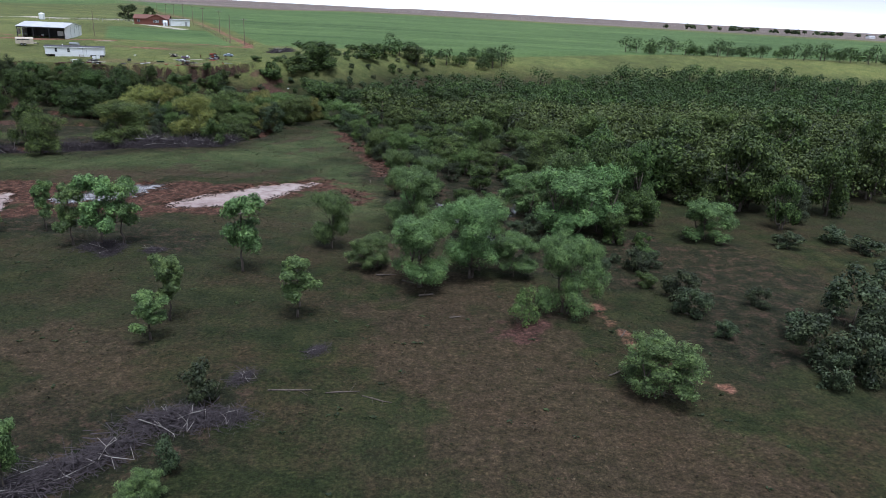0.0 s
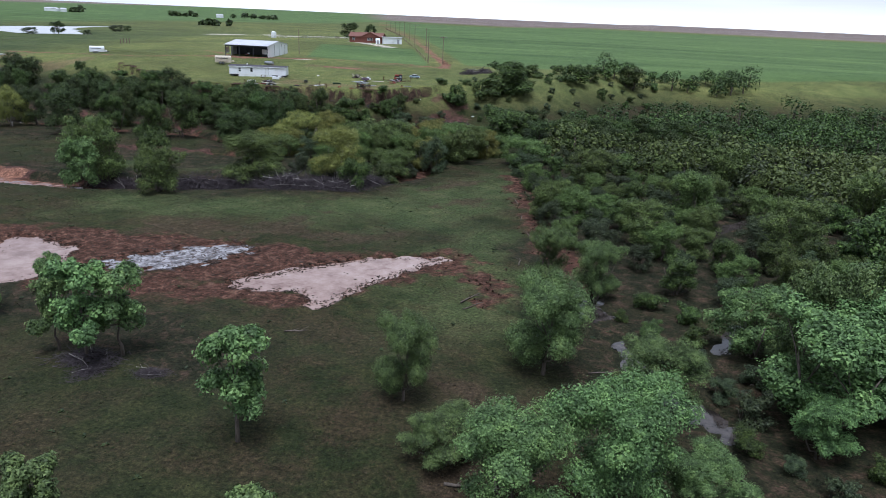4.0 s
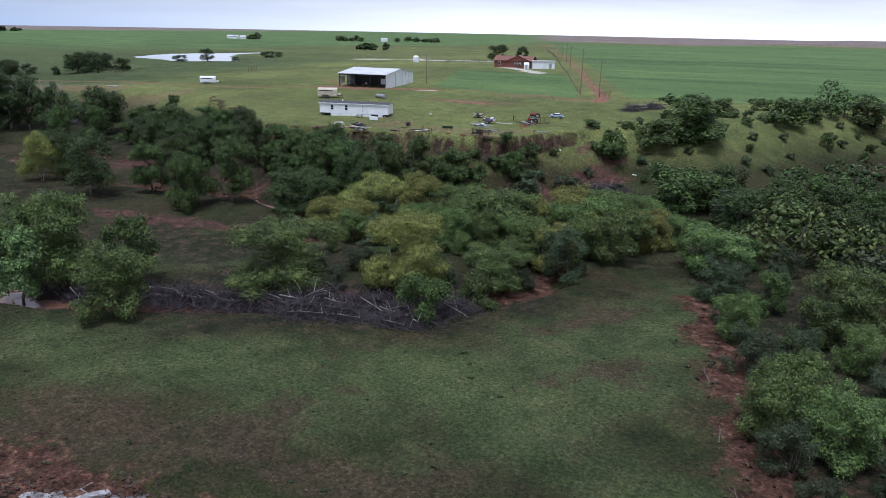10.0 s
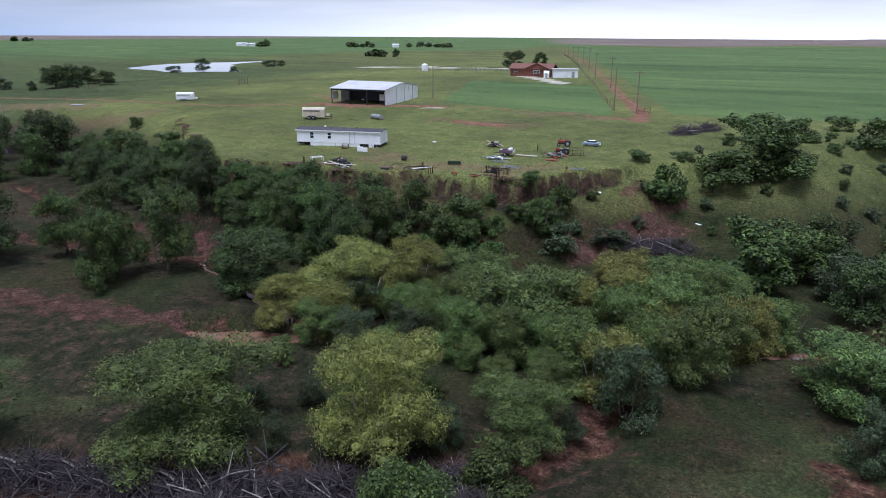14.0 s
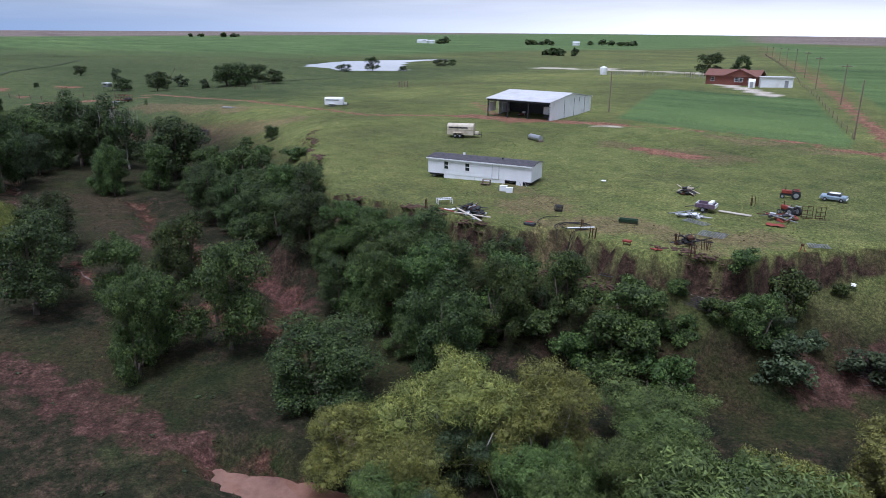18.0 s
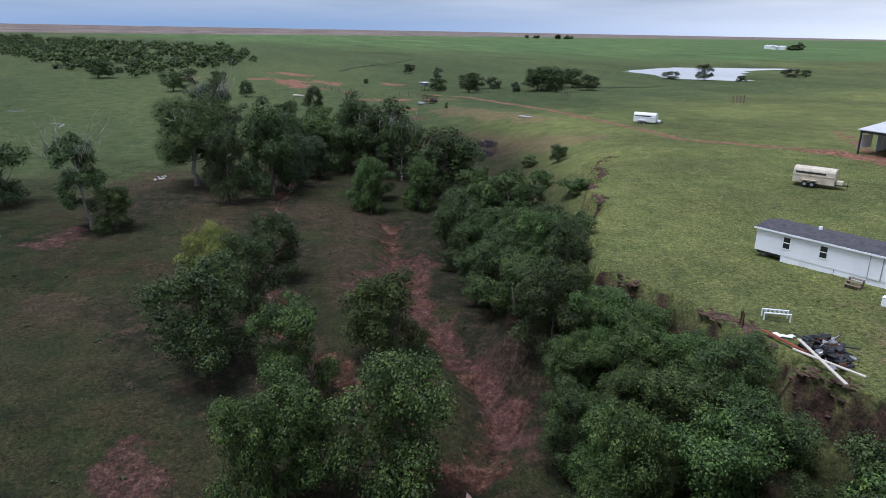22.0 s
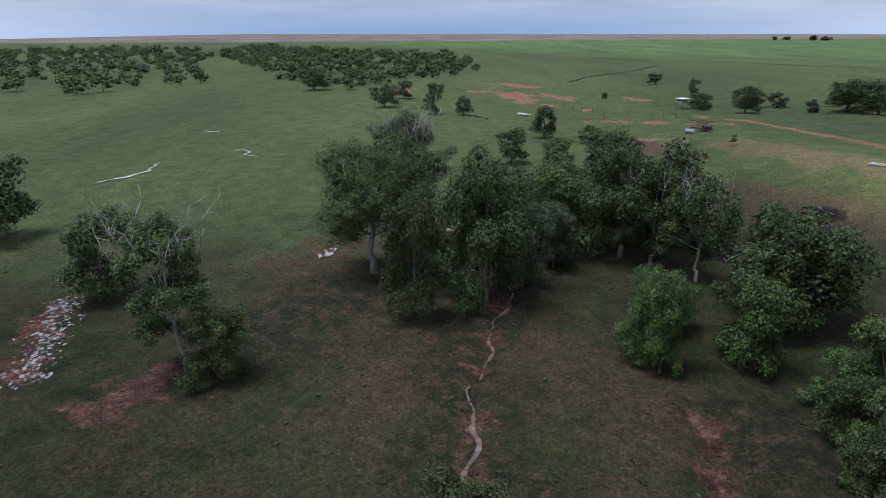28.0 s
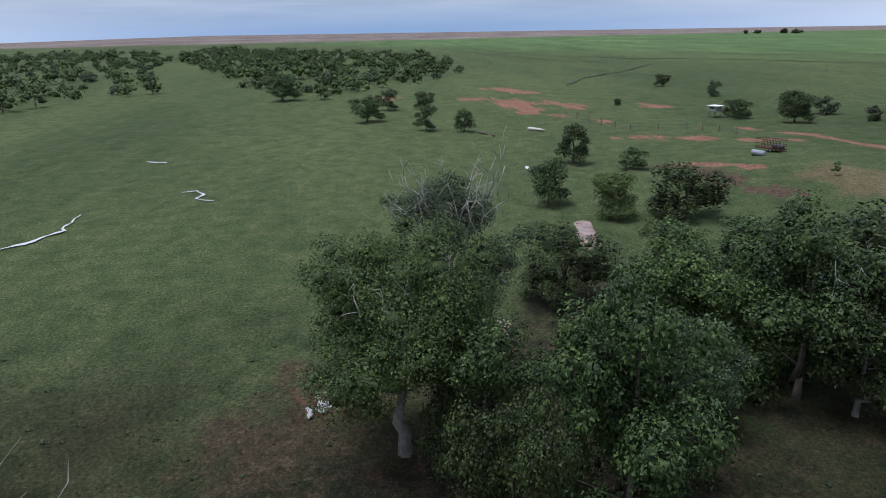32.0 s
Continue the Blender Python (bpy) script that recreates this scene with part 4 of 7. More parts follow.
# thickets east of the pasture
stand("shrub", [(41.8, 62.1, 5.1, 0.91), (34.3, 54.2, 4.1, 0.83), (36.8, 50.8, 4.3, 0.74), (33.8, 49.6, 2.9, 0.73), (26.6, 63.3, 2.9, 0.87), (26.7, 67.3, 3.1, 0.88), (34.5, 65.9, 2.1, 0.84), (24.1, 75.3, 2.7, 0.92), (47.3, 86.4, 2.2, 1.25), (55.3, 90.1, 2.3, 1.26), (57.5, 85.9, 2.2, 1.26), (28, 58.3, 1.7, 0.96), (51.1, 71.7, 3.8, 0.75), (35.1, 58.8, 2.5, 0.98), (42, 57.3, 4.2, 0.75), (13.5, 85.1, 2.3, 0.95)])
stand("hackberry", [(24.1, 85.2, 3.6, 1.07), (31, 101, 9.2, 0.71), (24.1, 93.1, 10.6, 0.72)])
stand("cottonwood", [(18.4, 91.2, 10.6, 0.66)])
stand("hackberry", [(62.2, 104.4, 10, 0.72), (48.2, 104, 10.6, 0.8), (70.1, 139, 11, 1.0), (36.9, 110.7, 8.8, 0.95), (81.9, 127.2, 12, 0.7), (58, 124, 9.5, 0.9), (92, 140, 10.5, 0.9), (104, 134, 10, 0.9), (46, 128, 9, 1.0), (76, 116, 9.5, 0.85), (30, 122, 8.2, 1.0)])
stand("grey_willow", [(54.2, 99.9, 6.4, 0.95), (88, 122, 7.5, 1.0)])
stand("willow", [(22, 128, 7.6, 1.15), (10, 140, 7.2, 1.1), (34, 146, 8.2, 1.1), (52, 150, 8.4, 1.1), (-6, 156, 6.6, 1.15), (16, 164, 7.4, 1.2), (66, 162, 8.6, 1.1), (4, 124, 6.2, 1.1)])
# willow band along the creek
stand("willow", [(-59.2, 136.5, 7.6, 1.45), (-40.7, 150.4, 4.6, 1.48), (-47.3, 165.2, 8, 1.29), (-41.5, 157.2, 3.3, 1.28), (-57.3, 173.1, 4.9, 1.56), (-38.2, 182.9, 4.8, 1.57), (-33.3, 183.9, 4.1, 1.6), (-32.4, 165, 5.8, 1.12), (-20.7, 167.6, 5.7, 1.53), (-80.7, 123.9, 9.7, 0.92), (-67, 121.5, 6.8, 1), (-35.7, 173, 6.3, 1.14), (-43.1, 166.6, 3.8, 1.24), (-54.7, 165.9, 4.8, 1.12), (-55.4, 171.4, 4.6, 1.48)])
stand("yellow_willow", [(-48.1, 143.2, 8.6, 1.08), (-65.6, 162.8, 7.7, 1.25), (-60.7, 166, 7, 1.1), (-43.3, 179.5, 5.5, 1.32), (-40.9, 175.5, 5.2, 1.21)])
stand("bush", [(-41.7, 136.7, 4.9, 0.73), (-39.1, 144.4, 4.2, 0.95)])
stand("grey_willow", [(-34.8, 157, 6.5, 0.85), (-38.7, 163.3, 3.7, 1.19), (-21.9, 192.4, 5.1, 1.54)])
stand("elm", [(-76.7, 160.7, 6.6, 1.3), (-79.5, 160, 6.3, 1.21)])
stand("cottonwood", [(-79.5, 119.4, 8.3, 0.86)])
stand("hackberry", [(-72.8, 127.6, 7.2, 0.79), (-31.2, 191.4, 7, 1.3), (-28, 197.9, 5.4, 1.6)])
# bushes on the slope
stand("bush", [(-45.9, 203.9, 3.3, 1.09), (-56.3, 194, 3.6, 0.8), (-38.1, 216.8, 3.5, 1.6), (-33.1, 220.7, 3.9, 0.9), (-39.2, 235.4, 4.4, 1.49), (-34.2, 239.4, 3.4, 1.6), (-28.3, 254.1, 2.6, 1.19), (-21.9, 240.9, 4.7, 1.34), (-17.9, 247.8, 4.8, 0.9), (-45.1, 205.2, 4.6, 0.77), (-59.5, 190.8, 1.8, 1.18), (-50.8, 209.3, 1.6, 1.6), (-45.8, 214.2, 1.3, 1.6)])
stand("hackberry", [(-56.8, 188.4, 4.1, 1.15)])
stand("shrub", [(-53.6, 188.5, 3.5, 1.09), (-49.2, 193.5, 2.4, 1.46)])
# trees west of the creek
stand("elm", [(-191.7, 184.6, 10.6, 1.32), (-166.4, 187.8, 8.7, 1.34), (-165, 175.3, 5, 1.28), (-124.2, 153.6, 6.7, 0.91), (-111.7, 148.8, 8.8, 1.0)])
stand("hackberry", [(-94.6, 154.4, 7.2, 0.8), (-92.6, 151.4, 7.4, 0.68), (-141.7, 188.5, 7.0, 0.95)])
# wood at the foot of the bluff
stand("elm", [(-74.3, 169.4, 8.2, 0.84), (-133, 178, 7.0, 0.9), (-102.3, 175.4, 6.8, 0.89), (-117.2, 176.7, 7.2, 0.97), (-109.5, 180.2, 5.6, 0.9), (-128.5, 180, 6.2, 1.1), (-138.1, 180, 6.6, 0.95)])
stand("hackberry", [(-74, 177.6, 6.4, 0.83), (-85.5, 171.4, 7.6, 0.65), (-82.9, 176.1, 7.2, 0.9), (-75.7, 179.1, 6.0, 0.95), (-70.7, 181.4, 5.2, 0.9), (-76.4, 172, 5.6, 0.9), (-87, 177, 6.0, 1.05), (-88.9, 172.6, 4.8, 1.0), (-95, 177.7, 4.8, 1.1),
                    (-109.8, 176.2, 5.4, 1.2), (-91.5, 179.6, 4.6, 1.0), (-99.4, 177.8, 5.2, 1.0), (-116.4, 180.4, 6.4, 0.85), (-124.0, 182.0, 6.2, 0.9), (-142, 184, 7.0, 0.9), (-150, 187, 6.8, 0.9)])
# west pasture and grove
stand("elm", [(-173.6, 120.9, 7.5, 1.12), (-177.7, 152.9, 9.2, 0.95), (-171.3, 159.8, 12.7, 0.74), (-185.1, 176.7, 12, 0.98), (-163.1, 186.6, 9.7, 0.94), (-160.8, 180.7, 5.5, 0.96), (-133.2, 156.6, 6.7, 1.0), (-193.1, 98.9, 9.7, 0.99), (-166.4, 107.9, 7.8, 0.86), (-167.1, 152.9, 10.1, 0.61), (-174, 160.1, 10.2, 0.67), (-231.8, 186.9, 6.7, 1.6), (-241.5, 169.8, 6, 1.06), (-190.2, 196.8, 4.3, 1.56), (-271, 180.7, 6.6, 1.03), (-263.6, 189.8, 3.3, 1.6), (-211.6, 186.4, 5.1, 1.6), (-204.1, 163.9, 7, 1.35)])
stand("hackberry", [(-156.3, 137.8, 5.4, 1.07), (-190.9, 169.3, 9.8, 1.11), (-158.8, 172.3, 6.5, 0.77), (-106.0, 155.7, 7.4, 0.82), (-110.2, 163.2, 7.3, 0.9), (-91.6, 159.4, 9.2, 0.82), (-188.8, 175.8, 8.5, 0.94), (-157.1, 172.8, 7.7, 0.62), (-157.1, 180.4, 7.2, 0.73)])
stand("grey_willow", [(-176.1, 163.8, 9.7, 0.69), (-183.5, 165.4, 8.1, 0.76)])
stand("yellow_willow", [(-127.2, 150.0, 8.6, 0.72)])
stand("bare_elm", [(-182.3, 179.5, 9.2, 0.89), (-177.3, 183, 9.3, 0.76)])
stand("willow", [(-234, 177.4, 6.1, 1.1), (-213.5, 177.6, 5.1, 1.3)])
stand("grey_elm", [(-195.8, 172.1, 6.5, 1.53), (-181.8, 168.3, 7.1, 0.87)])
# scattered trees of the far plain
stand("elm", [(-331.8, 139.1, 6.1, 1.49), (-313.7, 154.3, 5.2, 1.15), (-311, 163.3, 4.8, 1.22), (-356.8, 144.3, 5.2, 1.45), (-357.2, 155.3, 4.8, 1.3), (-319.1, 249.5, 5.3, 1.49), (-317.8, 235.5, 4.1, 1.21), (-416.6, 250.5, 4.3, 1.45), (-356.9, 215, 1.9, 1.51), (-389.5, 107.4, 7.6, 1.6), (-300.7, 272, 6.8, 1.6), (-315.5, 275.6, 4.9, 1.6), (-161.7, 205.9, 2.6, 1.13), (-305.4, 276.2, 6, 1.6), (-307.5, 286.2, 6.1, 1.6), (-305.8, 294.4, 3.4, 1.6), (-305.3, 242.5, 6.1, 1.31), (-296.1, 266.1, 7.4, 1.56), (-286.6, 268.8, 7.7, 1.48), (-292.5, 284.4, 4.8, 1.6)])
stand("elm", [(-330.3, 365, 6, 1.36), (-346.3, 438.8, 3.3, 1.6), (-161.4, 391.4, 7, 1.44), (-156, 406.3, 6.3, 1.26), (-321.5, 235.2, 4.1, 1.42)])
stand("shrub", [(-317, 257.1, 4.1, 1.13), (-302, 260, 3.4, 0.92), (-337, 352.2, 3.4, 1.6), (-326.6, 382.9, 2.6, 1.6), (-349.7, 432.5, 4, 1.6)])
stand("grey_willow", [(-371.3, 251.6, 5.1, 1.02)])
stand("sapling", [(-237.9, 211.3, 2.1, 1.06), (-164.6, 207.6, 2.1, 1.6)])
stand("bush", [(-150.5, 197.3, 2.9, 0.82), (-140, 197.7, 1.9, 1.6), (-168.3, 203.9, 1.7, 1.45)])
# trees at the edge of the sown field
stand("hackberry", [(-6.1, 256.4, 5.8, 1.6), (-34.5, 218, 7.1, 1.37), (-31.6, 219.4, 3.7, 1.6)])
stand("bush", [(-40, 213.2, 4.5, 1.28), (-13.4, 239.7, 3.1, 0.68)])
# the three great trees of the west grove
plant("dead_top", -157.5, 134.8, 12.5, -90)
plant("big_elm", -180.5, 148.0, 14.0, 40, 1.0)
plant("dead_poplar", -187.5, 151.5, 16.5, 15, 1.0)
PLANTED += [(-157.5, 134.8), (-180.5, 148.0), (-187.5, 151.5)]


def inside(x, y, poly):
    hit = False
    for (ax, ay), (bx, by) in zip(poly, poly[1:] + poly[:1]):
        if (ay > y) != (by > y) and x < (bx - ax) * (y - ay) / (by - ay) + ax:
            hit = not hit
    return hit


def spots(seed, poly, gap, clear=(), tries=5, even=0.75):
    """Places inside an outline, no nearer to one another than about gap."""
    rng = random.Random(seed)
    x0, x1, y0, y1 = min(p[0] for p in poly), max(p[0] for p in poly), min(p[1] for p in poly), max(p[1] for p in poly)
    cells = {}
    for a, b in PLANTED:
        cells.setdefault((int(a // gap), int(b // gap)), []).append((a, b))
    for _ in range(int((x1 - x0) * (y1 - y0) / gap ** 2 * tries)):
        x, y = rng.uniform(x0, x1), rng.uniform(y0, y1)
        if not inside(x, y, poly) or (clear and float(chain(x, y, *clear)) < 1.2):
            continue
        i, j = int(x // gap), int(y // gap)
        near = gap * (even + (1.15 - even) * rng.random())
        if any(math.hypot(x - a, y - b) < near for di in (-1, 0, 1) for dj in (-1, 0, 1) for a, b in cells.get((i + di, j + dj), ())):
            continue
        cells.setdefault((i, j), []).append((x, y))
        PLANTED.append((x, y))
        yield x, y, rng


def grove(seed, poly, gap, mix, clear=()):
    for x, y, rng in spots(seed, poly, gap, clear):
        key, lo, hi = rng.choice(mix)
        plant(key, x, y, rng.uniform(lo, hi), rng.uniform(0, 360), rng.uniform(0.95, 1.25))


def woods(name, label, jobs, leaf_size=0.42, count=300, lumps=8, core=0.2):
    """Far woods joined into one mesh: lumpy crowns of leaf sprays on short stems."""
    rng = np.random.default_rng(len(name))
    tones = [LEAF_DARK, LEAF_MID, LEAF_WILLOW, LEAF_GREY, BARK]
    verts, slot, cores, core_slot = [], [], [], []
    for x, y, h, w, tone in jobs:
        z = ground(x, y)
        n = lumps
        az, up = rng.random(n) * 6.28, rng.random(n)
        ring = w * 0.5 * np.sqrt(1 - (up * 0.95) ** 2) * (0.15 + 0.68 * np.sqrt(rng.random(n)))
        c = np.stack([x + np.cos(az) * ring, y + np.sin(az) * ring, z + h * (0.20 + 0.56 * up)], 1)
        rad = w * 0.5 * (0.34 + 0.22 * rng.random(n)) * (8 / n) ** 0.25
        v = leaves(rng, c, rad, count, leaf_size, 0.7)
        cores += [(p, q * core) for p, q in zip(c, rad)]
        core_slot += [tone] * n
        verts.append(v)
        slot.append(np.full(len(v) // 4, tone))
        r = 0.03 * h
        for i in range(4):
            a, b = i * 1.571, (i + 1) * 1.571
            q = [(x + r * math.cos(a), y + r * math.sin(a), z - 0.3), (x + r * math.cos(b), y + r * math.sin(b), z - 0.3),
                 (x + 0.6 * r * math.cos(b), y + 0.6 * r * math.sin(b), z + 0.5 * h), (x + 0.6 * r * math.cos(a), y + 0.6 * r * math.sin(a), z + 0.5 * h)]
            verts.append(np.array(q))
            slot.append(np.array([4]))
    me = leaf_mesh(name, np.concatenate(verts), tones[0], cores)
    for m in tones[1:]:
        me.materials.append(m)
    me.polygons.foreach_set("material_index", np.concatenate([np.repeat(np.concatenate(slot), 2), np.repeat(core_slot, len(BALL_FACES))]).astype(np.int32))
    return tagged(new(name, me), label, "woods", kind="stuff")


# willows crowded along the creek
grove(21, [(-72, 158), (-60, 166), (-48, 171), (-34, 182), (-26, 178), (-36, 160), (-50, 158), (-64, 153)], 3.3,
      [("willow", 4.6, 6.4), ("willow", 4.0, 5.6), ("willow", 4.4, 6.0), ("grey_willow", 3.6, 5.2), ("willow", 4.0, 5.6), ("yellow_willow", 4.8, 6.2)])
# undergrowth between the willows and round the old bed, and on the rough slope east of the bluff
grove(22, [(-62, 136), (-50, 141), (-41, 148), (-36, 154), (-33, 166), (-47, 164), (-58, 156), (-66, 148)], 3.6, [("shrub", 1.4, 2.6), ("bush", 1.4, 2.4), ("grey_willow", 2.2, 3.2), ("willow", 2.4, 3.4)], (CREEK_POOL[0][:2],))
grove(23, [(-46, 208), (-12, 224), (14, 258), (-18, 252), (-44, 236)], 4.6, [("bush", 0.9, 1.8), ("shrub", 0.8, 1.6)])
# swamp woods east of the lane: the near edge tree by tree, the rest as one
grove(1, [(-20, 161), (-6, 121), (6, 107), (24, 109), (40, 112), (40, 140), (20, 160), (-5, 172), (-22, 178)], 4.5,
      [("willow", 3.6, 5.2), ("grey_willow", 3.0, 4.6), ("grey_willow", 2.4, 3.8), ("willow", 3.0, 4.4), ("hackberry", 3.2, 5.0)], MARSH)
grove(2, [(6, 84), (20, 80), (34, 92), (28, 108), (16, 104)], 5.5, [("cottonwood", 4.5, 6.5), ("hackberry", 4, 6)], MARSH)
grove(5, [(-2, 108), (4, 92), (14, 78), (24, 70), (30, 84), (20, 100)], 3.4, [("shrub", 1.0, 2.0), ("bush", 0.9, 1.8)], MARSH)
grove(3, [(-24, 186), (-4, 186), (20, 196), (20, 212), (-12, 214), (-26, 206)], 5.4, [("elm", 4.5, 7), ("hackberry", 4.5, 6.5)])
BLUFF_FOOT = [(-154, 184), (-143, 180.5), (-134, 178), (-124, 176.5), (-115, 175.6), (-106, 175.0), (-97, 174.6), (-91, 171), (-80, 170.2), (-76, 175.5), (-66, 177.8), (-59, 180.5)]
grove(7, BLUFF_FOOT + [(-60, 184), (-77, 182), (-85, 181), (-95, 180.2), (-104, 178.8), (-109, 181), (-118, 185.2), (-130, 189.5), (-143, 194), (-154, 191)], 3.0, [("hackberry", 4.2, 6.2), ("hackberry", 3.4, 5.0), ("elm", 4.4, 6.0), ("elm", 3.4, 5.0), ("bush", 2.2, 3.2)])
grove(9, [(-62, 180), (-48, 192), (-52, 196), (-62, 186.5)], 4.2, [("hackberry", 2.6, 4.2), ("bush", 1.6, 2.8), ("bush", 1.2, 2.2), ("shrub", 1.2, 2.0)])
grove(10, [(-78, 180.5), (-66, 182), (-58, 185.5), (-52, 193), (-55, 196.5), (-60, 190), (-68, 185.5), (-78, 184)], 2.7, [("bush", 1.2, 2.2), ("shrub", 1.0, 1.8), ("bush", 1.6, 2.8)])
grove(8, [(-72, 178), (-46, 190), (-38, 200), (-40, 212), (-54, 198), (-74, 184)], 4.6, [("shrub", 1.0, 2.0), ("bush", 1.0, 2.0)])
E_MIX = [(0, 6.2, 6.8), (0, 5.2, 6.2), (0, 7.6, 8.0), (1, 4.6, 5.6), (1, 6.0, 7.0)]
S_MIX = [(2, 6.2, 9.0), (2, 5.2, 7.6), (3, 4.0, 7.0), (2, 7.2, 9.6), (2, 5.6, 8.4), (1, 7.8, 9.4)]


def fill(seed, poly, gap, mix, clear=(), glades=0.0):
    """Trees of a far wood; like ones stand together in patches, of very uneven size."""
    for x, y, rng in spots(seed, poly, gap, clear, 5, 0.55):
        if glades and float(ripple(x, y, 70, seed + 3)) + 0.5 * float(ripple(x, y, 24, seed)) < glades - 1:
            continue
        patch = 0.5 + 0.42 * float(ripple(x, y, 46, seed)) + rng.uniform(-0.3, 0.3)
        tone, h, w = mix[min(len(mix) - 1, max(0, int(patch * len(mix))))]
        k = rng.choice((0.55, 0.7, 0.8, 0.9, 1.0, 1.1, 1.25))
        yield x, y, h * k * rng.uniform(0.9, 1.15), w * k * rng.uniform(0.9, 1.25), tone


woods("swamp_woods", "dense light green swamp woods beyond the lane",
      list(fill(11, [(40, 112), (70, 116), (110, 124), (170, 150), (170, 205), (60, 196), (10, 184), (-20, 178), (20, 160), (40, 140)], 4.2, S_MIX)), 0.30, 620, 18)
woods("creek_woods", "dense dark green elm woods along the creek",
      list(fill(12, [(-22, 206), (20, 212), (20, 196), (60, 203), (170, 210), (260, 250), (300, 300), (190, 285), (110, 285), (50, 255), (0, 238), (-14, 222)], 5.2, E_MIX)), 0.30, 360, 12)
woods("field_edge_woods", "dark tree belt at the edge of the sown field",
      list(fill(13, [(-16, 248), (0, 262), (30, 268), (28, 280), (0, 274), (-18, 258)], 5.0, E_MIX)) + list(fill(14, [(85, 318), (190, 330), (300, 330), (300, 345), (190, 345), (85, 326)], 6.0, E_MIX)), 0.30, 360, 12)
W_MIX = [(0, 7.0, 9.6), (0, 5.0, 7.4), (1, 7.2, 10.0), (1, 5.4, 8.4), (3, 3.6, 7.0), (1, 3.0, 6.4)]
woods("west_woods", "open dark green scrub woodland on the far pasture",
      list(fill(15, [(-362, -8), (-363, 12), (-378, 31), (-415, 36), (-420, 58), (-470, 40), (-560, 8), (-760, -40), (-980, -140), (-900, -310), (-600, -180), (-420, -70)], 13.0, W_MIX, (), 1.0))
      + list(fill(16, [(-388, 104), (-378, 128), (-400, 134), (-446, 154), (-500, 182), (-730, 172), (-890, 60), (-1090, -86), (-760, -38), (-512, 60)], 10.0, W_MIX, (), 1.0)), 0.5, 130, 10, 0.42)


def row_of(seed, a, b, n, h, spread=8.0):
    rng = random.Random(seed)
    for i in range(n):
        t = rng.random()
        yield a[0] + (b[0] - a[0]) * t + rng.uniform(-spread, spread), a[1] + (b[1] - a[1]) * t + rng.uniform(-spread, spread), h * rng.uniform(0.6, 1.2), h * rng.uniform(1.0, 1.7), 0


woods("horizon_trees", "small dark clumps of trees on the horizon",
      list(row_of(1, (-735, 975), (-700, 1000), 7, 8.5)) + list(row_of(2, (-672, 1060), (-625, 1085), 7, 8)) + list(row_of(3, (-430, 640), (-412, 650), 5, 6)) + list(row_of(4, (-860, 915), (-840, 920), 3, 10, 4))
      + list(row_of(5, (-945, 945), (-880, 960), 6, 6)) + list(row_of(6, (-1750, 900), (-1640, 1010), 14, 9)) + list(row_of(7, (500, 1500), (2300, 2200), 90, 9, 60)) + list(row_of(8, (900, 1300), (2300, 1700), 60, 9, 60))
      , 2.2, 60, 8, 0.45)


# ---- the homestead on the bluff ----
def prism(bm, outline, x0, x1):
    """A solid whose cross-section (y, z) runs along x."""
    a = [bm.verts.new((x0, y, z)) for y, z in outline]
    b = [bm.verts.new((x1, y, z)) for y, z in outline]
    n = len(outline)
    for i in range(n):
        bm.faces.new((a[i], a[(i + 1) % n], b[(i + 1) % n], b[i]))
    bm.faces.new(a[::-1])
    bm.faces.new(b)


def prismed(name, material, parent, outline, x0, x1, label=""):
    bm = bmesh.new()
    prism(bm, outline, x0, x1)
    return part(name, bm, material, parent, label)


def wheel(parent, x, y, z, r, w=0.2):
    """A tyre on a rim, its axle along y."""
    bm = bmesh.new()
    bmesh.ops.create_cone(bm, cap_ends=True, segments=16, radius1=r, radius2=r, depth=w, matrix=pose(x, y, z, 90))
    bmesh.ops.bevel(bm, geom=[e for e in bm.edges if len(e.link_faces) == 2 and e.calc_face_angle(0) > 1], offset=0.04, segments=1, affect="EDGES")
    tyre = part("wheel", bm, RUBBER, parent, "black rubber tyre")
    bm = bmesh.new()
    bmesh.ops.create_cone(bm, cap_ends=True, segments=12, radius1=r * 0.55, radius2=r * 0.5, depth=w + 0.03, matrix=pose(x, y, z, 90))
    part("rim", bm, GALVANISED, tyre, "dull steel rim")


def window(parent, x, y, z, w, h, face=-1):
    """A sash window in a wall that faces along y."""
    fr = bmesh.new()
    for dx in (-w / 2, w / 2):
        bm_box(fr, (0.06, 0.07, h + 0.06), (x + dx, y, z))
    for dz in (-h / 2, 0, h / 2):
        bm_box(fr, (w - 0.06, 0.07, 0.06), (x, y, z + dz))
    win = part("window", fr, WHITE_METAL, parent, "white framed sash window")
    for dz in (-h / 4, h / 4):
        boxed("pane", GLASS_DARK, win, (w - 0.07, 0.02, h / 2 - 0.07), (x, y - face * 0.01, z + dz))


lap = Mat("lap_siding", 0.5, 0.0, 0.3)
lap_z = lap.node("ShaderNodeTexWave", Scale=0.78, Distortion=0.0)
lap_z.bands_direction = "Z"
lap_z.wave_profile = "SAW"
lap.link(lap.obj, lap_z.inputs[0])
lap.color(lap.mix(lap.ramp(lap.noise(0.7, 5.0, stretch=(1, 1, 0.3)), (0.45, (0, 0, 0)), (0.75, (0.5, 0.5, 0.5))), (0.87, 0.88, 0.91), (0.72, 0.72, 0.73)))
lap.bump(lap_z.outputs[0], 0.5, 0.02)

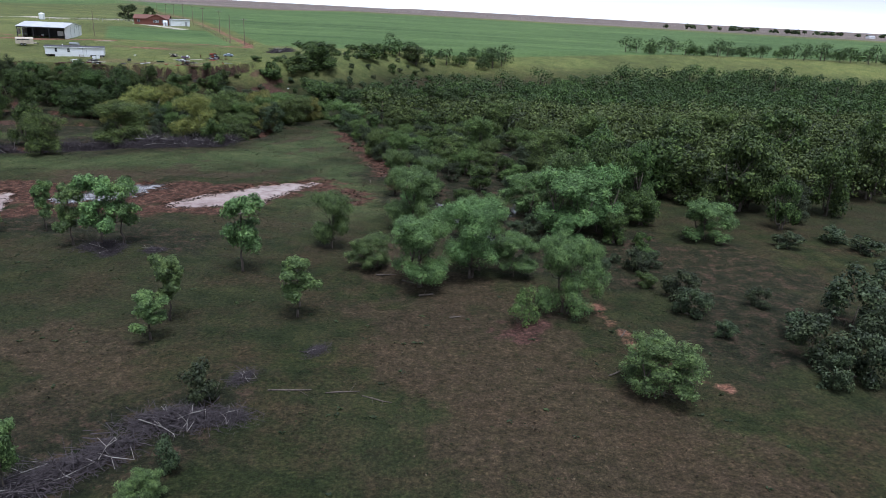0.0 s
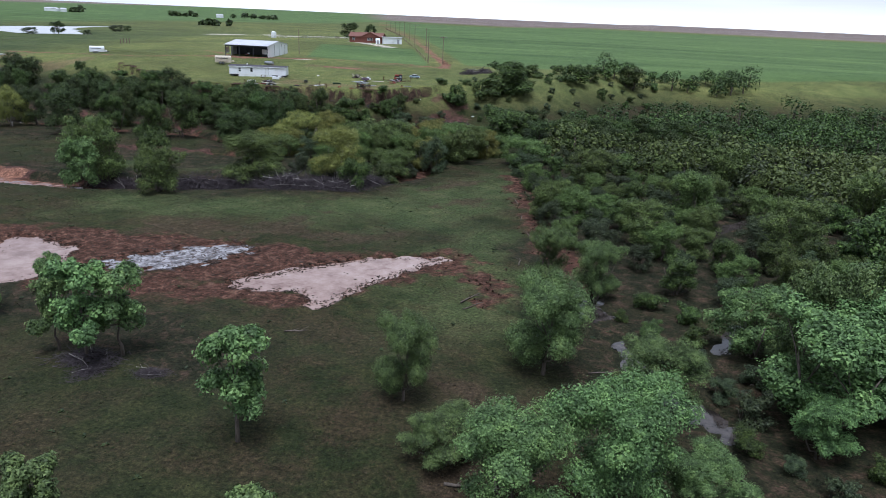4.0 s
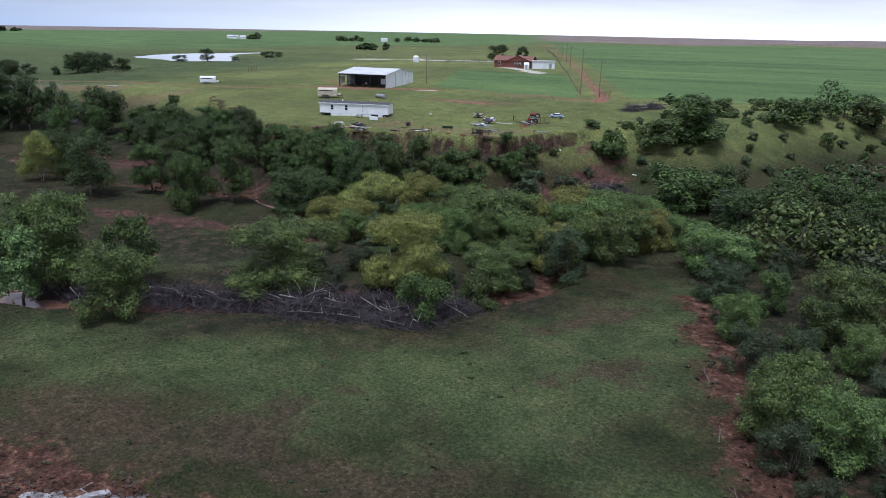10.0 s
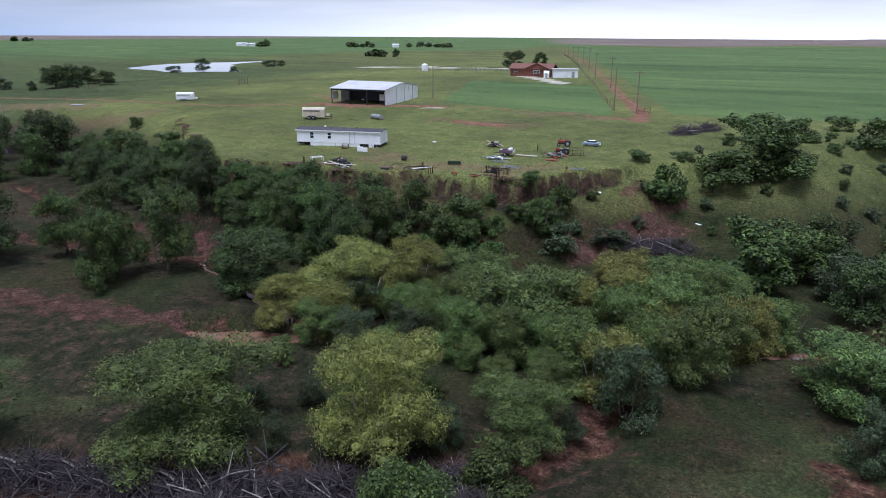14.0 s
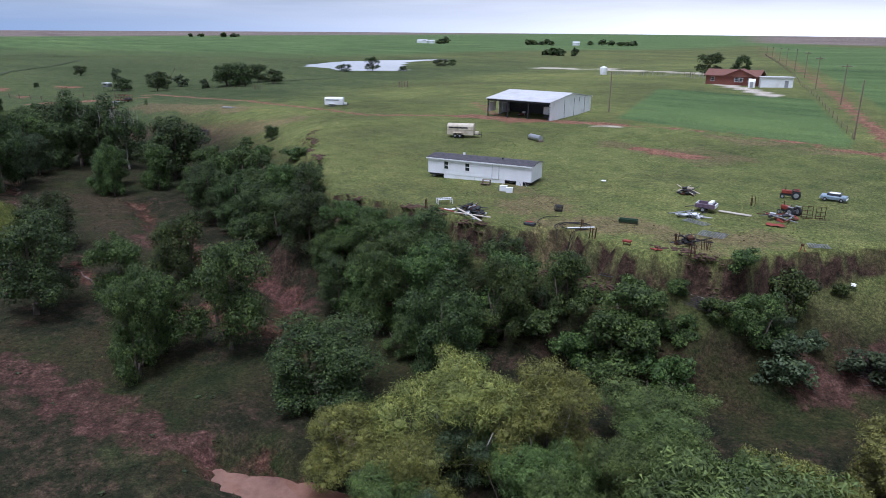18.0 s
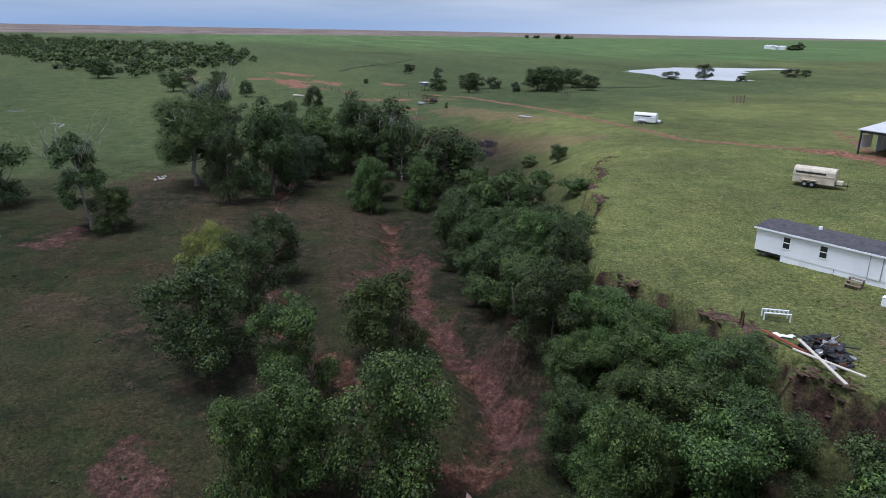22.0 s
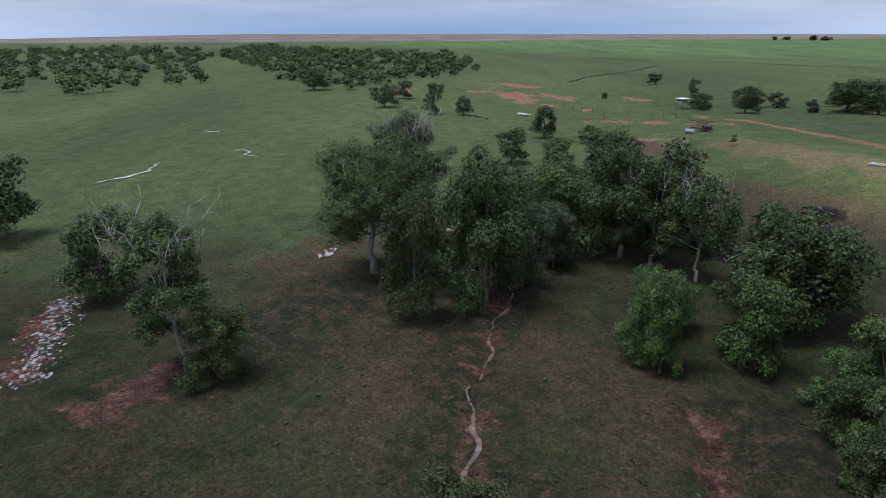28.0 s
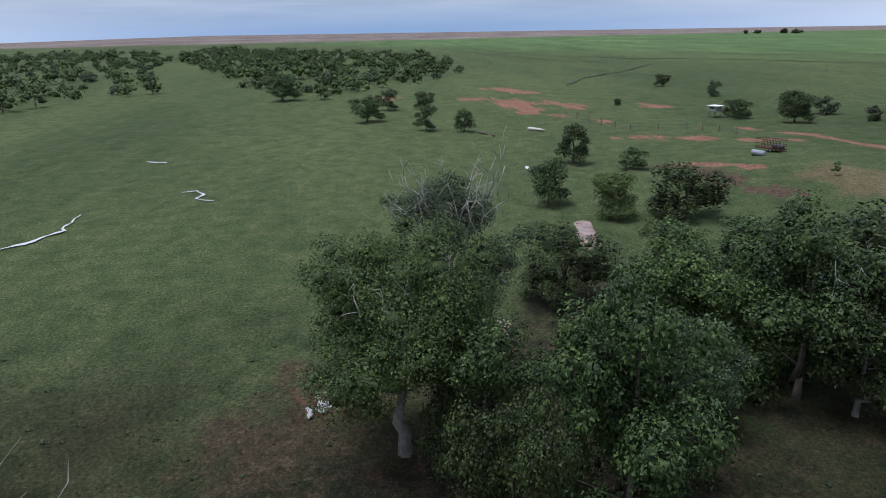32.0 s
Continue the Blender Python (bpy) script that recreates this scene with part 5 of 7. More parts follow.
mh = thing("mobile_home", "long white mobile home with a dark shingle roof", "mobile home", -103.3, 194.7, 19.6, z=ground(-97, 197.4) - 0.02)
MHL, MHW, FLOOR, EAVE = 14.3, 4.0, 0.45, 2.4
boxed("wall", lap.m, mh, (MHL, 0.12, EAVE - FLOOR), (MHL / 2, 0.06, (EAVE + FLOOR) / 2), "white lap siding wall")
boxed("wall", lap.m, mh, (MHL, 0.12, EAVE - FLOOR), (MHL / 2, MHW - 0.06, (EAVE + FLOOR) / 2), "white lap siding wall")
for gx0 in (0.0, MHL - 0.12):
    prismed("gable_wall", lap.m, mh, [(0.12, FLOOR), (MHW - 0.12, FLOOR), (MHW - 0.12, EAVE), (MHW / 2, EAVE + 0.26), (0.12, EAVE)], gx0, gx0 + 0.12, "white lap siding end wall")
boxed("floor_deck", DARK_STEEL, mh, (MHL - 0.3, MHW - 0.3, 0.25), (MHL / 2, MHW / 2, FLOOR - 0.13), "dark steel chassis")
for ys in (0.9, 3.3):
    boxed("chassis_beam", RUST, mh, (MHL - 0.4, 0.14, 0.2), (MHL / 2, ys, FLOOR - 0.34))
    for k in range(7):
        boxed("pier", CONCRETE, mh, (0.4, 0.4, 0.5), (0.6 + k * 2.15, ys, 0.05))
prismed("roof", SHINGLE, mh, [(-0.2, EAVE - 0.04), (MHW / 2, EAVE + 0.28), (MHW + 0.2, EAVE - 0.04), (MHW + 0.2, EAVE + 0.04), (MHW / 2, EAVE + 0.36), (-0.2, EAVE + 0.04)], -0.18, MHL + 0.18, "dark grey shingle roof")
boxed("fascia", WHITE_METAL, mh, (MHL + 0.36, 0.03, 0.14), (MHL / 2, -0.215, EAVE - 0.02))
for x0, x1 in ((2.3, 6.6), (6.65, 10.8), (12.3, 13.2)):
    boxed("skirting", WHITE_METAL, mh, (x1 - x0, 0.04, FLOOR + 0.1), ((x0 + x1) / 2, 0.05, FLOOR / 2 - 0.05), "white skirting panel, partly missing")
window(mh, 2.65, -0.01, 1.6, 0.62, 1.0)
window(mh, 5.65, -0.01, 1.6, 0.62, 1.0)
door = boxed("door", WHITE_METAL, mh, (0.86, 0.06, 1.78), (9.55, -0.02, FLOOR + 0.91), "white panel door")
boxed("door_frame", GALVANISED, door, (0.05, 0.08, 1.86), (9.09, -0.03, FLOOR + 0.93))
boxed("door_frame", GALVANISED, door, (0.05, 0.08, 1.86), (10.01, -0.03, FLOOR + 0.93))
boxed("roof_vent", WHITE_METAL, mh, (0.25, 0.25, 0.3), (4.0, 2.6, EAVE + 0.4), bevel=0.03)
boxed("roof_vent", DARK_STEEL, mh, (0.2, 0.2, 0.25), (9.8, 1.7, EAVE + 0.42), bevel=0.03)
tubed("brace", GALVANISED, mh, [(13.3, 0.3, FLOOR), (13.9, -0.4, -0.05)], 0.04)
tubed("brace", GALVANISED, mh, [(12.7, 0.2, FLOOR), (13.2, -0.5, -0.05)], 0.04)
steps = thing("porch_steps", "weathered timber steps half lost in weeds by the mobile home", "steps", -94.6, 196.6, 19.6)
for k in range(3):
    boxed("tread", TIMBER, steps, (1.1, 0.3, 0.05), (0, -0.3 * k, 0.62 - 0.2 * k))
for sx in (-0.5, 0.5):
    prismed("side_board", TIMBER, steps, [(-0.85, 0), (0.15, 0), (0.15, 0.6), (-0.05, 0.6)], sx - 0.03, sx + 0.03)
for i, (fx, fy, fw, fd, fh, ft) in enumerate(((-90.9, 195.6, 1.15, 0.75, 0.85, 25), (-89.7, 195.3, 1.05, 0.7, 0.75, 40))):
    fz = thing("chest_freezer", "white chest freezer standing out on the grass", "freezer", fx, fy, ft, group="discarded freezers")
    boxed("body", WHITE_METAL, fz, (fw, fd, fh), (0, 0, fh / 2), bevel=0.05)
    boxed("lid", WHITE_METAL, fz, (fw + 0.03, fd + 0.03, 0.1), (0, 0, fh + 0.05), bevel=0.03)

BL, BD, BE, BR = 14.6, 19.0, 3.6, 4.8
barn = thing("barn", "white metal machine barn with an open dark front", "barn", -137.3, 243.0, 10.0, z=ground(-130, 252) - 0.05)
for x0 in (0.0, BL - 0.12):
    prismed("gable_wall", WHITE_METAL, barn, [(0.0 if x0 else 6.0, 0.0), (BD, 0.0), (BD, BE), (BD / 2, BR), (0.0 if x0 else 6.0, BE + (0 if x0 else 0.75))], x0, x0 + 0.12, "white sheet metal side wall")
boxed("back_wall", WHITE_METAL, barn, (BL - 0.3, 0.12, BE), (BL / 2, BD - 0.06, BE / 2), "white sheet metal back wall")
boxed("inner_wall", DARK_STEEL, barn, (BL - 0.3, 0.1, 3.8), (BL / 2, 9.0, 1.9), "dark inner partition")
boxed("stall_panel", WHITE_METAL, barn, (0.1, 2.6, 1.9), (0.06, 1.8, 1.9), "pale side panel")
boxed("stall_panel", WHITE_METAL, barn, (0.1, 1.4, 2.8), (0.06, 5.2, 1.5), "pale side panel")
prismed("roof", ROOF_METAL, barn, [(-0.3, BE), (BD / 2, BR + 0.05), (BD + 0.3, BE), (BD + 0.3, BE + 0.12), (BD / 2, BR + 0.17), (-0.3, BE + 0.12)], -0.3, BL + 0.3, "pale galvanised sheet roof")
boxed("header", DARK_STEEL, barn, (BL, 0.16, 0.34), (BL / 2, -0.02, BE - 0.2), "dark steel header beam")
for k in range(4):
    boxed("post", DARK_STEEL, barn, (0.2, 0.2, BE), (0.1 + k * (BL - 0.2) / 3, 0.1, BE / 2), "black steel post")
for yy in (6.4, 10.8, 13.2, 15.8):
    boxed("seam", DARK_STEEL, barn, (0.03, 0.1, BE + 0.2), (BL + 0.015, yy, BE / 2 + 0.12))
boxed("sliding_door", WHITE_METAL, barn, (0.08, 2.4, 2.9), (BL + 0.05, 12.0, 1.5), "white sliding door")
boxed("apron", CONCRETE, barn, (3.0, 6.0, 0.12), (BL + 1.6, 12.0, 0.08), "pale concrete apron")
for k in range(7):
    boxed("purlin", DARK_STEEL, barn, (BL - 0.4, 0.08, 0.16), (BL / 2, 0.8 + k * 1.3, BE - 0.1 + k * 0.165))
cab = thing("tool_cabinet", "tall white metal cabinet inside the open barn", "cabinet", -126.2, 249.2, 10.0)
boxed("body", WHITE_METAL, cab, (1.7, 0.7, 1.5), (0, 0, 1.5), bevel=0.03)
boxed("stand", DARK_STEEL, cab, (1.5, 0.6, 0.75), (0, 0, 0.375))
mach = thing("mower", "small red and white mower parked in the barn shade", "mower", -132.3, 248.2, 40)
boxed("deck", RED_PAINT, mach, (1.5, 1.0, 0.25), (0, 0, 0.35), bevel=0.06)
boxed("hood", WHITE_METAL, mach, (0.7, 0.6, 0.4), (0.5, 0, 0.75), bevel=0.08)
boxed("seat", RUBBER, mach, (0.4, 0.45, 0.45), (-0.3, 0, 0.8), bevel=0.06)
for sx in (-0.55, 0.6):
    for sy in (-0.5, 0.5):
        wheel(mach, sx, sy, 0.26, 0.26, 0.16)


def stock_trailer(x, y, turn, paint, label):
    t = thing("stock_trailer", label, "trailer", x, y, turn, group="stock trailers")
    L, W = 4.6, 1.9
    rnd = [(-W / 2, 0.5), (W / 2, 0.5), (W / 2, 1.95), (W / 2 - 0.12, 2.2), (W / 2 - 0.4, 2.34), (0, 2.4), (-W / 2 + 0.4, 2.34), (-W / 2 + 0.12, 2.2), (-W / 2, 1.95)]
    prismed("body", paint, t, rnd, 0, L)
    for sy in (-1, 1):
        boxed("slot", DARK_STEEL, t, (L * 0.72, 0.03, 0.22), (L * 0.42, sy * (W / 2 + 0.008), 1.72), "dark air slot")
        boxed("rail", paint, t, (L, 0.05, 0.1), (L / 2, sy * (W / 2 + 0.02), 1.42))
        boxed("mudguard", paint, t, (1.75, 0.28, 0.08), (L * 0.4, sy * (W / 2 + 0.14), 0.86), bevel=0.03)
        for k in (-0.42, 0.42):
            wheel(t, L * 0.4 + k, sy * (W / 2 + 0.12), 0.36, 0.36, 0.2)
    boxed("tailgate", paint, t, (0.05, W - 0.2, 1.55), (-0.03, 0, 1.3))
    for sy in (-0.6, 0.6):
        tubed("drawbar", DARK_STEEL, t, [(L, sy, 0.55), (L + 1.4, 0, 0.55)], 0.06)
    boxed("nose_box", paint, t, (0.7, 0.9, 0.45), (L + 0.45, 0, 0.8), bevel=0.05)
    tubed("jack", DARK_STEEL, t, [(L + 1.3, 0, 1.0), (L + 1.3, 0, 0.02)], 0.04)
    return t


stock_trailer(-124.6, 219.2, 33, CREAM_PAINT, "weathered cream stock trailer with tandem wheels on the grass")
stock_trailer(-187.0, 236.6, 42, WHITE_METAL, "white stock trailer parked beside the dirt track")


def utility_pole(x, y, h, turn, arm=True):
    p = thing("utility_pole", "tall dark wooden utility pole beside the dirt road", "utility pole", x, y, turn, group="utility poles")
    tubed("post", TIMBER, p, [(0, 0, -0.5), (0, 0, h)], 0.14, sides=8, r_end=0.09)
    if arm:
        boxed("crossarm", TIMBER, p, (2.2, 0.12, 0.14), (0, 0.12, h - 0.6))
        for k in (-1.0, -0.4, 0.4, 1.0):
            tubed("insulator", GALVANISED, p, [(k, 0.12, h - 0.53), (k, 0.12, h - 0.33)], 0.05, sides=6)


for px_, py_, ph, arm in ((-72.7, 262, 9.5, False), (-67.5, 261.5, 9.0, True), (-90.5, 311, 9, True), (-109.6, 350, 9, True), (-130, 398, 9, True), (-152, 448, 9, True), (-180, 512, 9, True), (-210, 580, 9, True), (-252, 674, 9, True),
                          (-300, 782, 9, True), (-122.6, 266, 8.5, False)):
    utility_pole(px_, py_, ph, 24, arm)
gate = thing("cattle_gate", "rusty pipe gate beside the road bend", "gate", -66.0, 257.5, 70)
for z in (0.3, 0.6, 0.9, 1.2):
    tubed("rail", RUST, gate, [(0, 0, z), (4.2, 0, z)], 0.03, sides=6)
for gx0 in (0, 2.1, 4.2):
    tubed("upright", RUST, gate, [(gx0, 0, 0), (gx0, 0, 1.35)], 0.045, sides=6)

house = thing("ranch_house", "low red brick ranch house with a red gable roof", "house", -139.5, 344, 12)
boxed("wall", BRICK_RED, house, (15.0, 0.3, 2.7), (7.5, 0.15, 1.35), "red brick wall")
boxed("wall", BRICK_RED, house, (15.0, 0.3, 2.7), (7.5, 8.85, 1.35), "red brick wall")
for gx0 in (0, 14.7):
    boxed("end_wall", BRICK_RED, house, (0.3, 8.4, 2.7), (gx0 + 0.15, 4.5, 1.35))
prismed("roof", ROOF_RED, house, [(-0.5, 2.55), (4.5, 4.2), (9.5, 2.55), (9.5, 2.75), (4.5, 4.42), (-0.5, 2.75)], -0.5, 15.5, "dull red sheet roof")
bm = bmesh.new()
gable = [bm.verts.new(v) for v in ((5.0, -0.45, 2.6), (14.6, -0.45, 2.6), (9.8, -0.45, 4.6), (5.0, 4.4, 2.6), (14.6, 4.4, 2.6), (9.8, 4.4, 4.6))]
for f in ((0, 1, 2), (5, 4, 3), (0, 2, 5, 3), (1, 4, 5, 2), (0, 3, 4, 1)):
    bm.faces.new([gable[i] for i in f])
part("front_gable", bm, BRICK_RED, house, "red brick front gable")
for sx in (-1, 1):
    bm = bmesh.new()
    a = [(9.8, -0.8, 4.78), (9.8, 4.6, 4.78), (9.8 + sx * 5.4, 4.6, 2.42), (9.8 + sx * 5.4, -0.8, 2.42)]
    vs = [bm.verts.new(v) for v in a] + [bm.verts.new((v[0], v[1], v[2] - 0.16)) for v in a]
    for f in ((0, 1, 2, 3), (7, 6, 5, 4), (0, 4, 5, 1), (1, 5, 6, 2), (2, 6, 7, 3), (3, 7, 4, 0)):
        bm.faces.new([vs[i] for i in f])
    part("gable_roof", bm, ROOF_RED, house)
for wx in (2.0, 9.0, 10.3, 12.8):
    window(house, wx, -0.06 if wx < 5 else -0.48, 1.6, 1.0, 1.1)
shed = thing("storage_shed", "long white flat-roofed storage shed by the road", "shed", -122.4, 343.2, 30)
boxed("wall", WHITE_METAL, shed, (8.6, 3.4, 2.9), (4.3, 1.7, 1.45))
boxed("roof", ROOF_METAL, shed, (9.2, 4.0, 0.22), (4.3, 1.7, 3.0))
boxed("door", GALVANISED, shed, (1.0, 0.06, 2.1), (6.9, -0.02, 1.05))
pump = thing("pump_house", "small white pump house with an arched roof", "shed", -124.8, 340.5, 20)
prismed("body", WHITE_METAL, pump, [(0, 0), (2, 0), (2, 1.6), (1.7, 2.2), (1, 2.5), (0.3, 2.2), (0, 1.6)], 0, 1.8)
boxed("door", GALVANISED, pump, (0.8, 0.05, 1.7), (0.9, -0.03, 0.85))
rv = thing("camper", "white camper trailer parked behind the red house", "camper", -143.5, 356, 15)
boxed("body", WHITE_METAL, rv, (6.5, 2.4, 2.3), (3.2, 1.2, 1.6), bevel=0.2)
boxed("window_band", GLASS_DARK, rv, (4.2, 0.03, 0.6), (3.2, -0.01, 2.0))
for kx in (2.2, 3.2):
    wheel(rv, kx, 0.05, 0.36, 0.36)
tank = thing("water_tank", "white upright water tank by the corral", "tank", -203, 384, 0)
bm = bmesh.new()
bm_tube(bm, [(0, 0, 0), (0, 0, 2.8), (0, 0, 3.3)], [1.4, 1.4, 0.4], 16)
part("body", bm, WHITE_METAL, tank, smooth=False)


def fence(points, gap, h, rails, material, label, post_r=0.06, every=1):
    """Posts along a line with rails between them."""
    f = thing("fence", label, "fence", points[0][0], points[0][1], z=0.0)
    f.matrix_basis = pose(points[0][0], points[0][1], 0)
    ox, oy = points[0][:2]
    spots_ = []
    for (ax, ay), (bx, by) in zip(points, points[1:]):
        n = max(1, round(math.hypot(bx - ax, by - ay) / gap))
        spots_ += [(ax + (bx - ax) * i / n, ay + (by - ay) * i / n) for i in range(n)]
    spots_.append(points[-1])
    tops = []
    for k, (sx, sy) in enumerate(spots_):
        z = ground(sx, sy)
        hh = h * (0.92 + 0.16 * ((k * 0.618) % 1))
        tubed("post", material, f, [(sx - ox, sy - oy, z - 0.3), (sx - ox + 0.05 * math.sin(k * 3), sy - oy, z + hh)], post_r, sides=6)
        tops.append((sx - ox, sy - oy, z))
    for zr in rails:
        bm = bmesh.new()
        bm_tube(bm, [(a, b, c + zr) for a, b, c in tops], [0.025 if post_r < 0.1 else 0.05] * len(tops), 4)
        part("rail", bm, material, f)
    return f


fence([(-203, 379), (-186, 383), (-160, 371), (-146, 362)], 3.0, 1.5, (0.5, 0.9, 1.35), GALVANISED, "pale pipe corral fence beyond the paddock", 0.05)
fence([(-186, 383), (-190, 396), (-164, 386), (-160, 371)], 3.0, 1.5, (0.6, 1.3), RUST, "rusty pipe corral fence", 0.05)
fence([(-73, 262), (-118, 362), (-222, 605), (-330, 852)], 7.0, 1.3, (0.7, 1.2), TIMBER, "wire fence on timber posts along the dirt road", 0.07)

# ---- discarded things on the bluff ----
roll = thing("culvert_pipe", "dark grey corrugated culvert pipe lying in the grass", "pipe", -110.6, 226.0, -18)
bm = bmesh.new()
cp = [(-1.6 + k * 0.2, 0, 0.5) for k in range(17)]
bm_tube(bm, cp, [0.5 if k % 2 else 0.46 for k in range(17)], 14)
part("pipe", bm, GALVANISED, roll, smooth=False)
for sx in (-1.66, 1.66):
    boxed("chock", TIMBER, roll, (0.2, 0.9, 0.25), (sx, 0, 0.1))

wire = thing("wire_roll", "dark roll of old fence wire", "wire roll", -80.2, 192.4, 20)
for k in range(9):
    bm = bmesh.new()
    r = 0.42 + 0.03 * math.sin(k * 2.2)
    ring = [(-0.45 + 0.11 * k + 0.04 * math.sin(a * 0.9), r * math.cos(a * 0.5236), 0.45 + r * math.sin(a * 0.5236)) for a in range(13)]
    bm_tube(bm, ring, [0.045] * 13, 5)
    part("loop", bm, DARK_STEEL, wire)

rack = thing("bed_frame", "white metal rack standing on four legs", "metal rack", -91.6, 186.4, 60)
for sy in (-0.45, 0.45):
    tubed("rail", WHITE_METAL, rack, [(-1.1, sy, 0.7), (1.1, sy, 0.7)], 0.07)
    for sx in (-1.05, 1.05):
        tubed("leg", WHITE_METAL, rack, [(sx, sy, 0), (sx, sy, 0.7)], 0.06)
for k in range(6):
    boxed("slat", GALVANISED, rack, (0.14, 0.9, 0.03), (-0.9 + k * 0.36, 0, 0.72))

trough = thing("feed_trough", "long dark green metal feed trough", "trough", -72.6, 193.9, 22)
bm = bmesh.new()
prism(bm, [(-0.35, 0.2), (0.35, 0.2), (0.45, 0.65), (0.39, 0.65), (0.3, 0.27), (-0.3, 0.27), (-0.39, 0.65), (-0.45, 0.65)], -1.3, 1.3)
part("tub", bm, GREEN_PAINT, trough)
for sx in (-1.28, 1.28):
    boxed("end_plate", GREEN_PAINT, trough, (0.06, 0.84, 0.45), (sx, 0, 0.43))
    for sy in (-0.32, 0.32):
        boxed("leg", DARK_STEEL, trough, (0.06, 0.06, 0.3), (sx * 0.9, sy, 0.12))


def post_bundle(x, y, n, seed, h=1.5):
    """Steel fence posts driven in and stood together."""
    b = thing("post_bundle", "cluster of rusty steel fence posts stood upright", "fence posts", x, y, seed * 40, group="post clusters")
    rng = random.Random(seed)
    for k in range(n):
        px0, py0 = rng.uniform(-0.5, 0.5), rng.uniform(-0.4, 0.4)
        tubed("post", RUST, b, [(px0, py0, -0.2), (px0 + rng.uniform(-0.15, 0.15), py0 + rng.uniform(-0.15, 0.15), h * rng.uniform(0.8, 1.1))], 0.045, sides=5)


for k, (bx, by, n) in enumerate(((-91.5, 183.3, 5), (-72.4, 187.4, 6), (-74.6, 188.6, 5), (-63.2, 188.9, 6), (-62.9, 191.0, 6), (-65.3, 190.4, 5), (-66.6, 209.2, 4))):
    post_bundle(bx, by, n, k)


def heap(name, label, category, x, y, turn, size, n, seed, materials, sticks=0, high=0.5):
    """A heap of odd scraps: plates, boards and pipes tumbled on one another."""
    h = thing(name, label, category, x, y, turn)
    rng = random.Random(seed)
    for k in range(n):
        px0, py0 = rng.gauss(0, size[0] * 0.33), rng.gauss(0, size[1] * 0.33)
        z = max(0.05, high * (1 - (px0 / size[0]) ** 2 - (py0 / size[1]) ** 2) * rng.random())
        bm = bmesh.new()
        bm_box(bm, (rng.uniform(0.3, 1.0), rng.uniform(0.2, 0.6), rng.uniform(0.06, 0.28)), bevel=0.03)
        part("scrap", bm, rng.choice(materials), h, at=pose(px0, py0, z, rng.uniform(-30, 30), rng.uniform(-30, 30), rng.uniform(0, 180)))
    for k in range(sticks):
        a = rng.uniform(0, math.pi)
        ln = rng.uniform(0.8, 1.8)
        px0, py0 = rng.gauss(0, size[0] * 0.3), rng.gauss(0, size[1] * 0.3)
        tubed("pipe", rng.choice(materials), h, [(px0 - ln * math.cos(a), py0 - ln * math.sin(a), rng.uniform(0.05, high)), (px0 + ln * math.cos(a), py0 + ln * math.sin(a), rng.uniform(0.05, high))], rng.uniform(0.03, 0.06), sides=5)
    return h


heap("scrap_heap", "dark heap of scrap, wire and old boards near the bluff edge", "scrap heap", -86.3, 185.4, -25, (2.6, 1.3), 70, 3, [DARK_STEEL, DARK_STEEL, RUBBER, GALVANISED, DARK_STEEL, RUST], 10, 1.0)
for k, (ax, ay, bx, by, m) in enumerate(((-87.6, 184.4, -82.2, 182.4, PALE_TIMBER), (-86.6, 183.0, -82.6, 184.2, PALE_TIMBER), (-90.0, 183.8, -86.2, 184.0, RED_PAINT))):
    pl = thing("plank", ("long pale plank lying across the scrap heap", "pale plank lying across the scrap heap", "red painted board beside the scrap heap")[k], "plank", (ax + bx) / 2, (ay + by) / 2, math.degrees(math.atan2(by - ay, bx - ax)), lift=0.15)
    boxed("board", m, pl, (math.hypot(bx - ax, by - ay), 0.2, 0.06), (0, 0, 0.45 if k < 2 else 0.1))
tub = thing("tool_tray", "dark tray with a red lid lying in the grass", "tray", -79.4, 186.6, 15)
boxed("tray", DARK_STEEL, tub, (1.4, 0.8, 0.3), (0, 0, 0.15), bevel=0.04)
boxed("lid", RED_PAINT, tub, (0.9, 0.4, 0.06), (-0.2, 0.3, 0.34), bevel=0.02)


def coil(x, y, r, turns, seed, arc=1.0):
    c = thing("hose_coil", "loose coils of black poly pipe on the ground" if arc == 1 else "half loop of black poly pipe on the ground", "hose", x, y, seed * 50)
    rng = random.Random(seed)
    pts = []
    n = int(turns * 20)
    for k in range(n + 1):
        a = k / 20 * 2 * math.pi * arc
        rr = r * (0.82 + 0.2 * math.sin(k * 0.13 + seed)) + rng.uniform(-0.05, 0.05)
        px0, py0 = rr * math.cos(a) * 1.25, rr * math.sin(a)
        pts.append((px0, py0, ground(x + px0 * math.cos(radians(seed * 50)) - py0 * math.sin(radians(seed * 50)), y + px0 * math.sin(radians(seed * 50)) + py0 * math.cos(radians(seed * 50))) - ground(x, y) + 0.06 + 0.012 * (k // 20)))
    bm = bmesh.new()
    bm_tube(bm, pts, [0.032] * len(pts), 5)
    part("pipe", bm, RUBBER, c)


coil(-75.8, 189.0, 1.5, 4.5, 1)
coil(-78.4, 188.6, 1.7, 1.0, 2, 0.45)
pl = thing("white_pole", "white plastic pole lying over the hose", "pole", -74.6, 188.6, 35, lift=0.1)
tubed("pole", WHITE_METAL, pl, [(-1.3, 0, 0.08), (1.3, 0, 0.3)], 0.07)

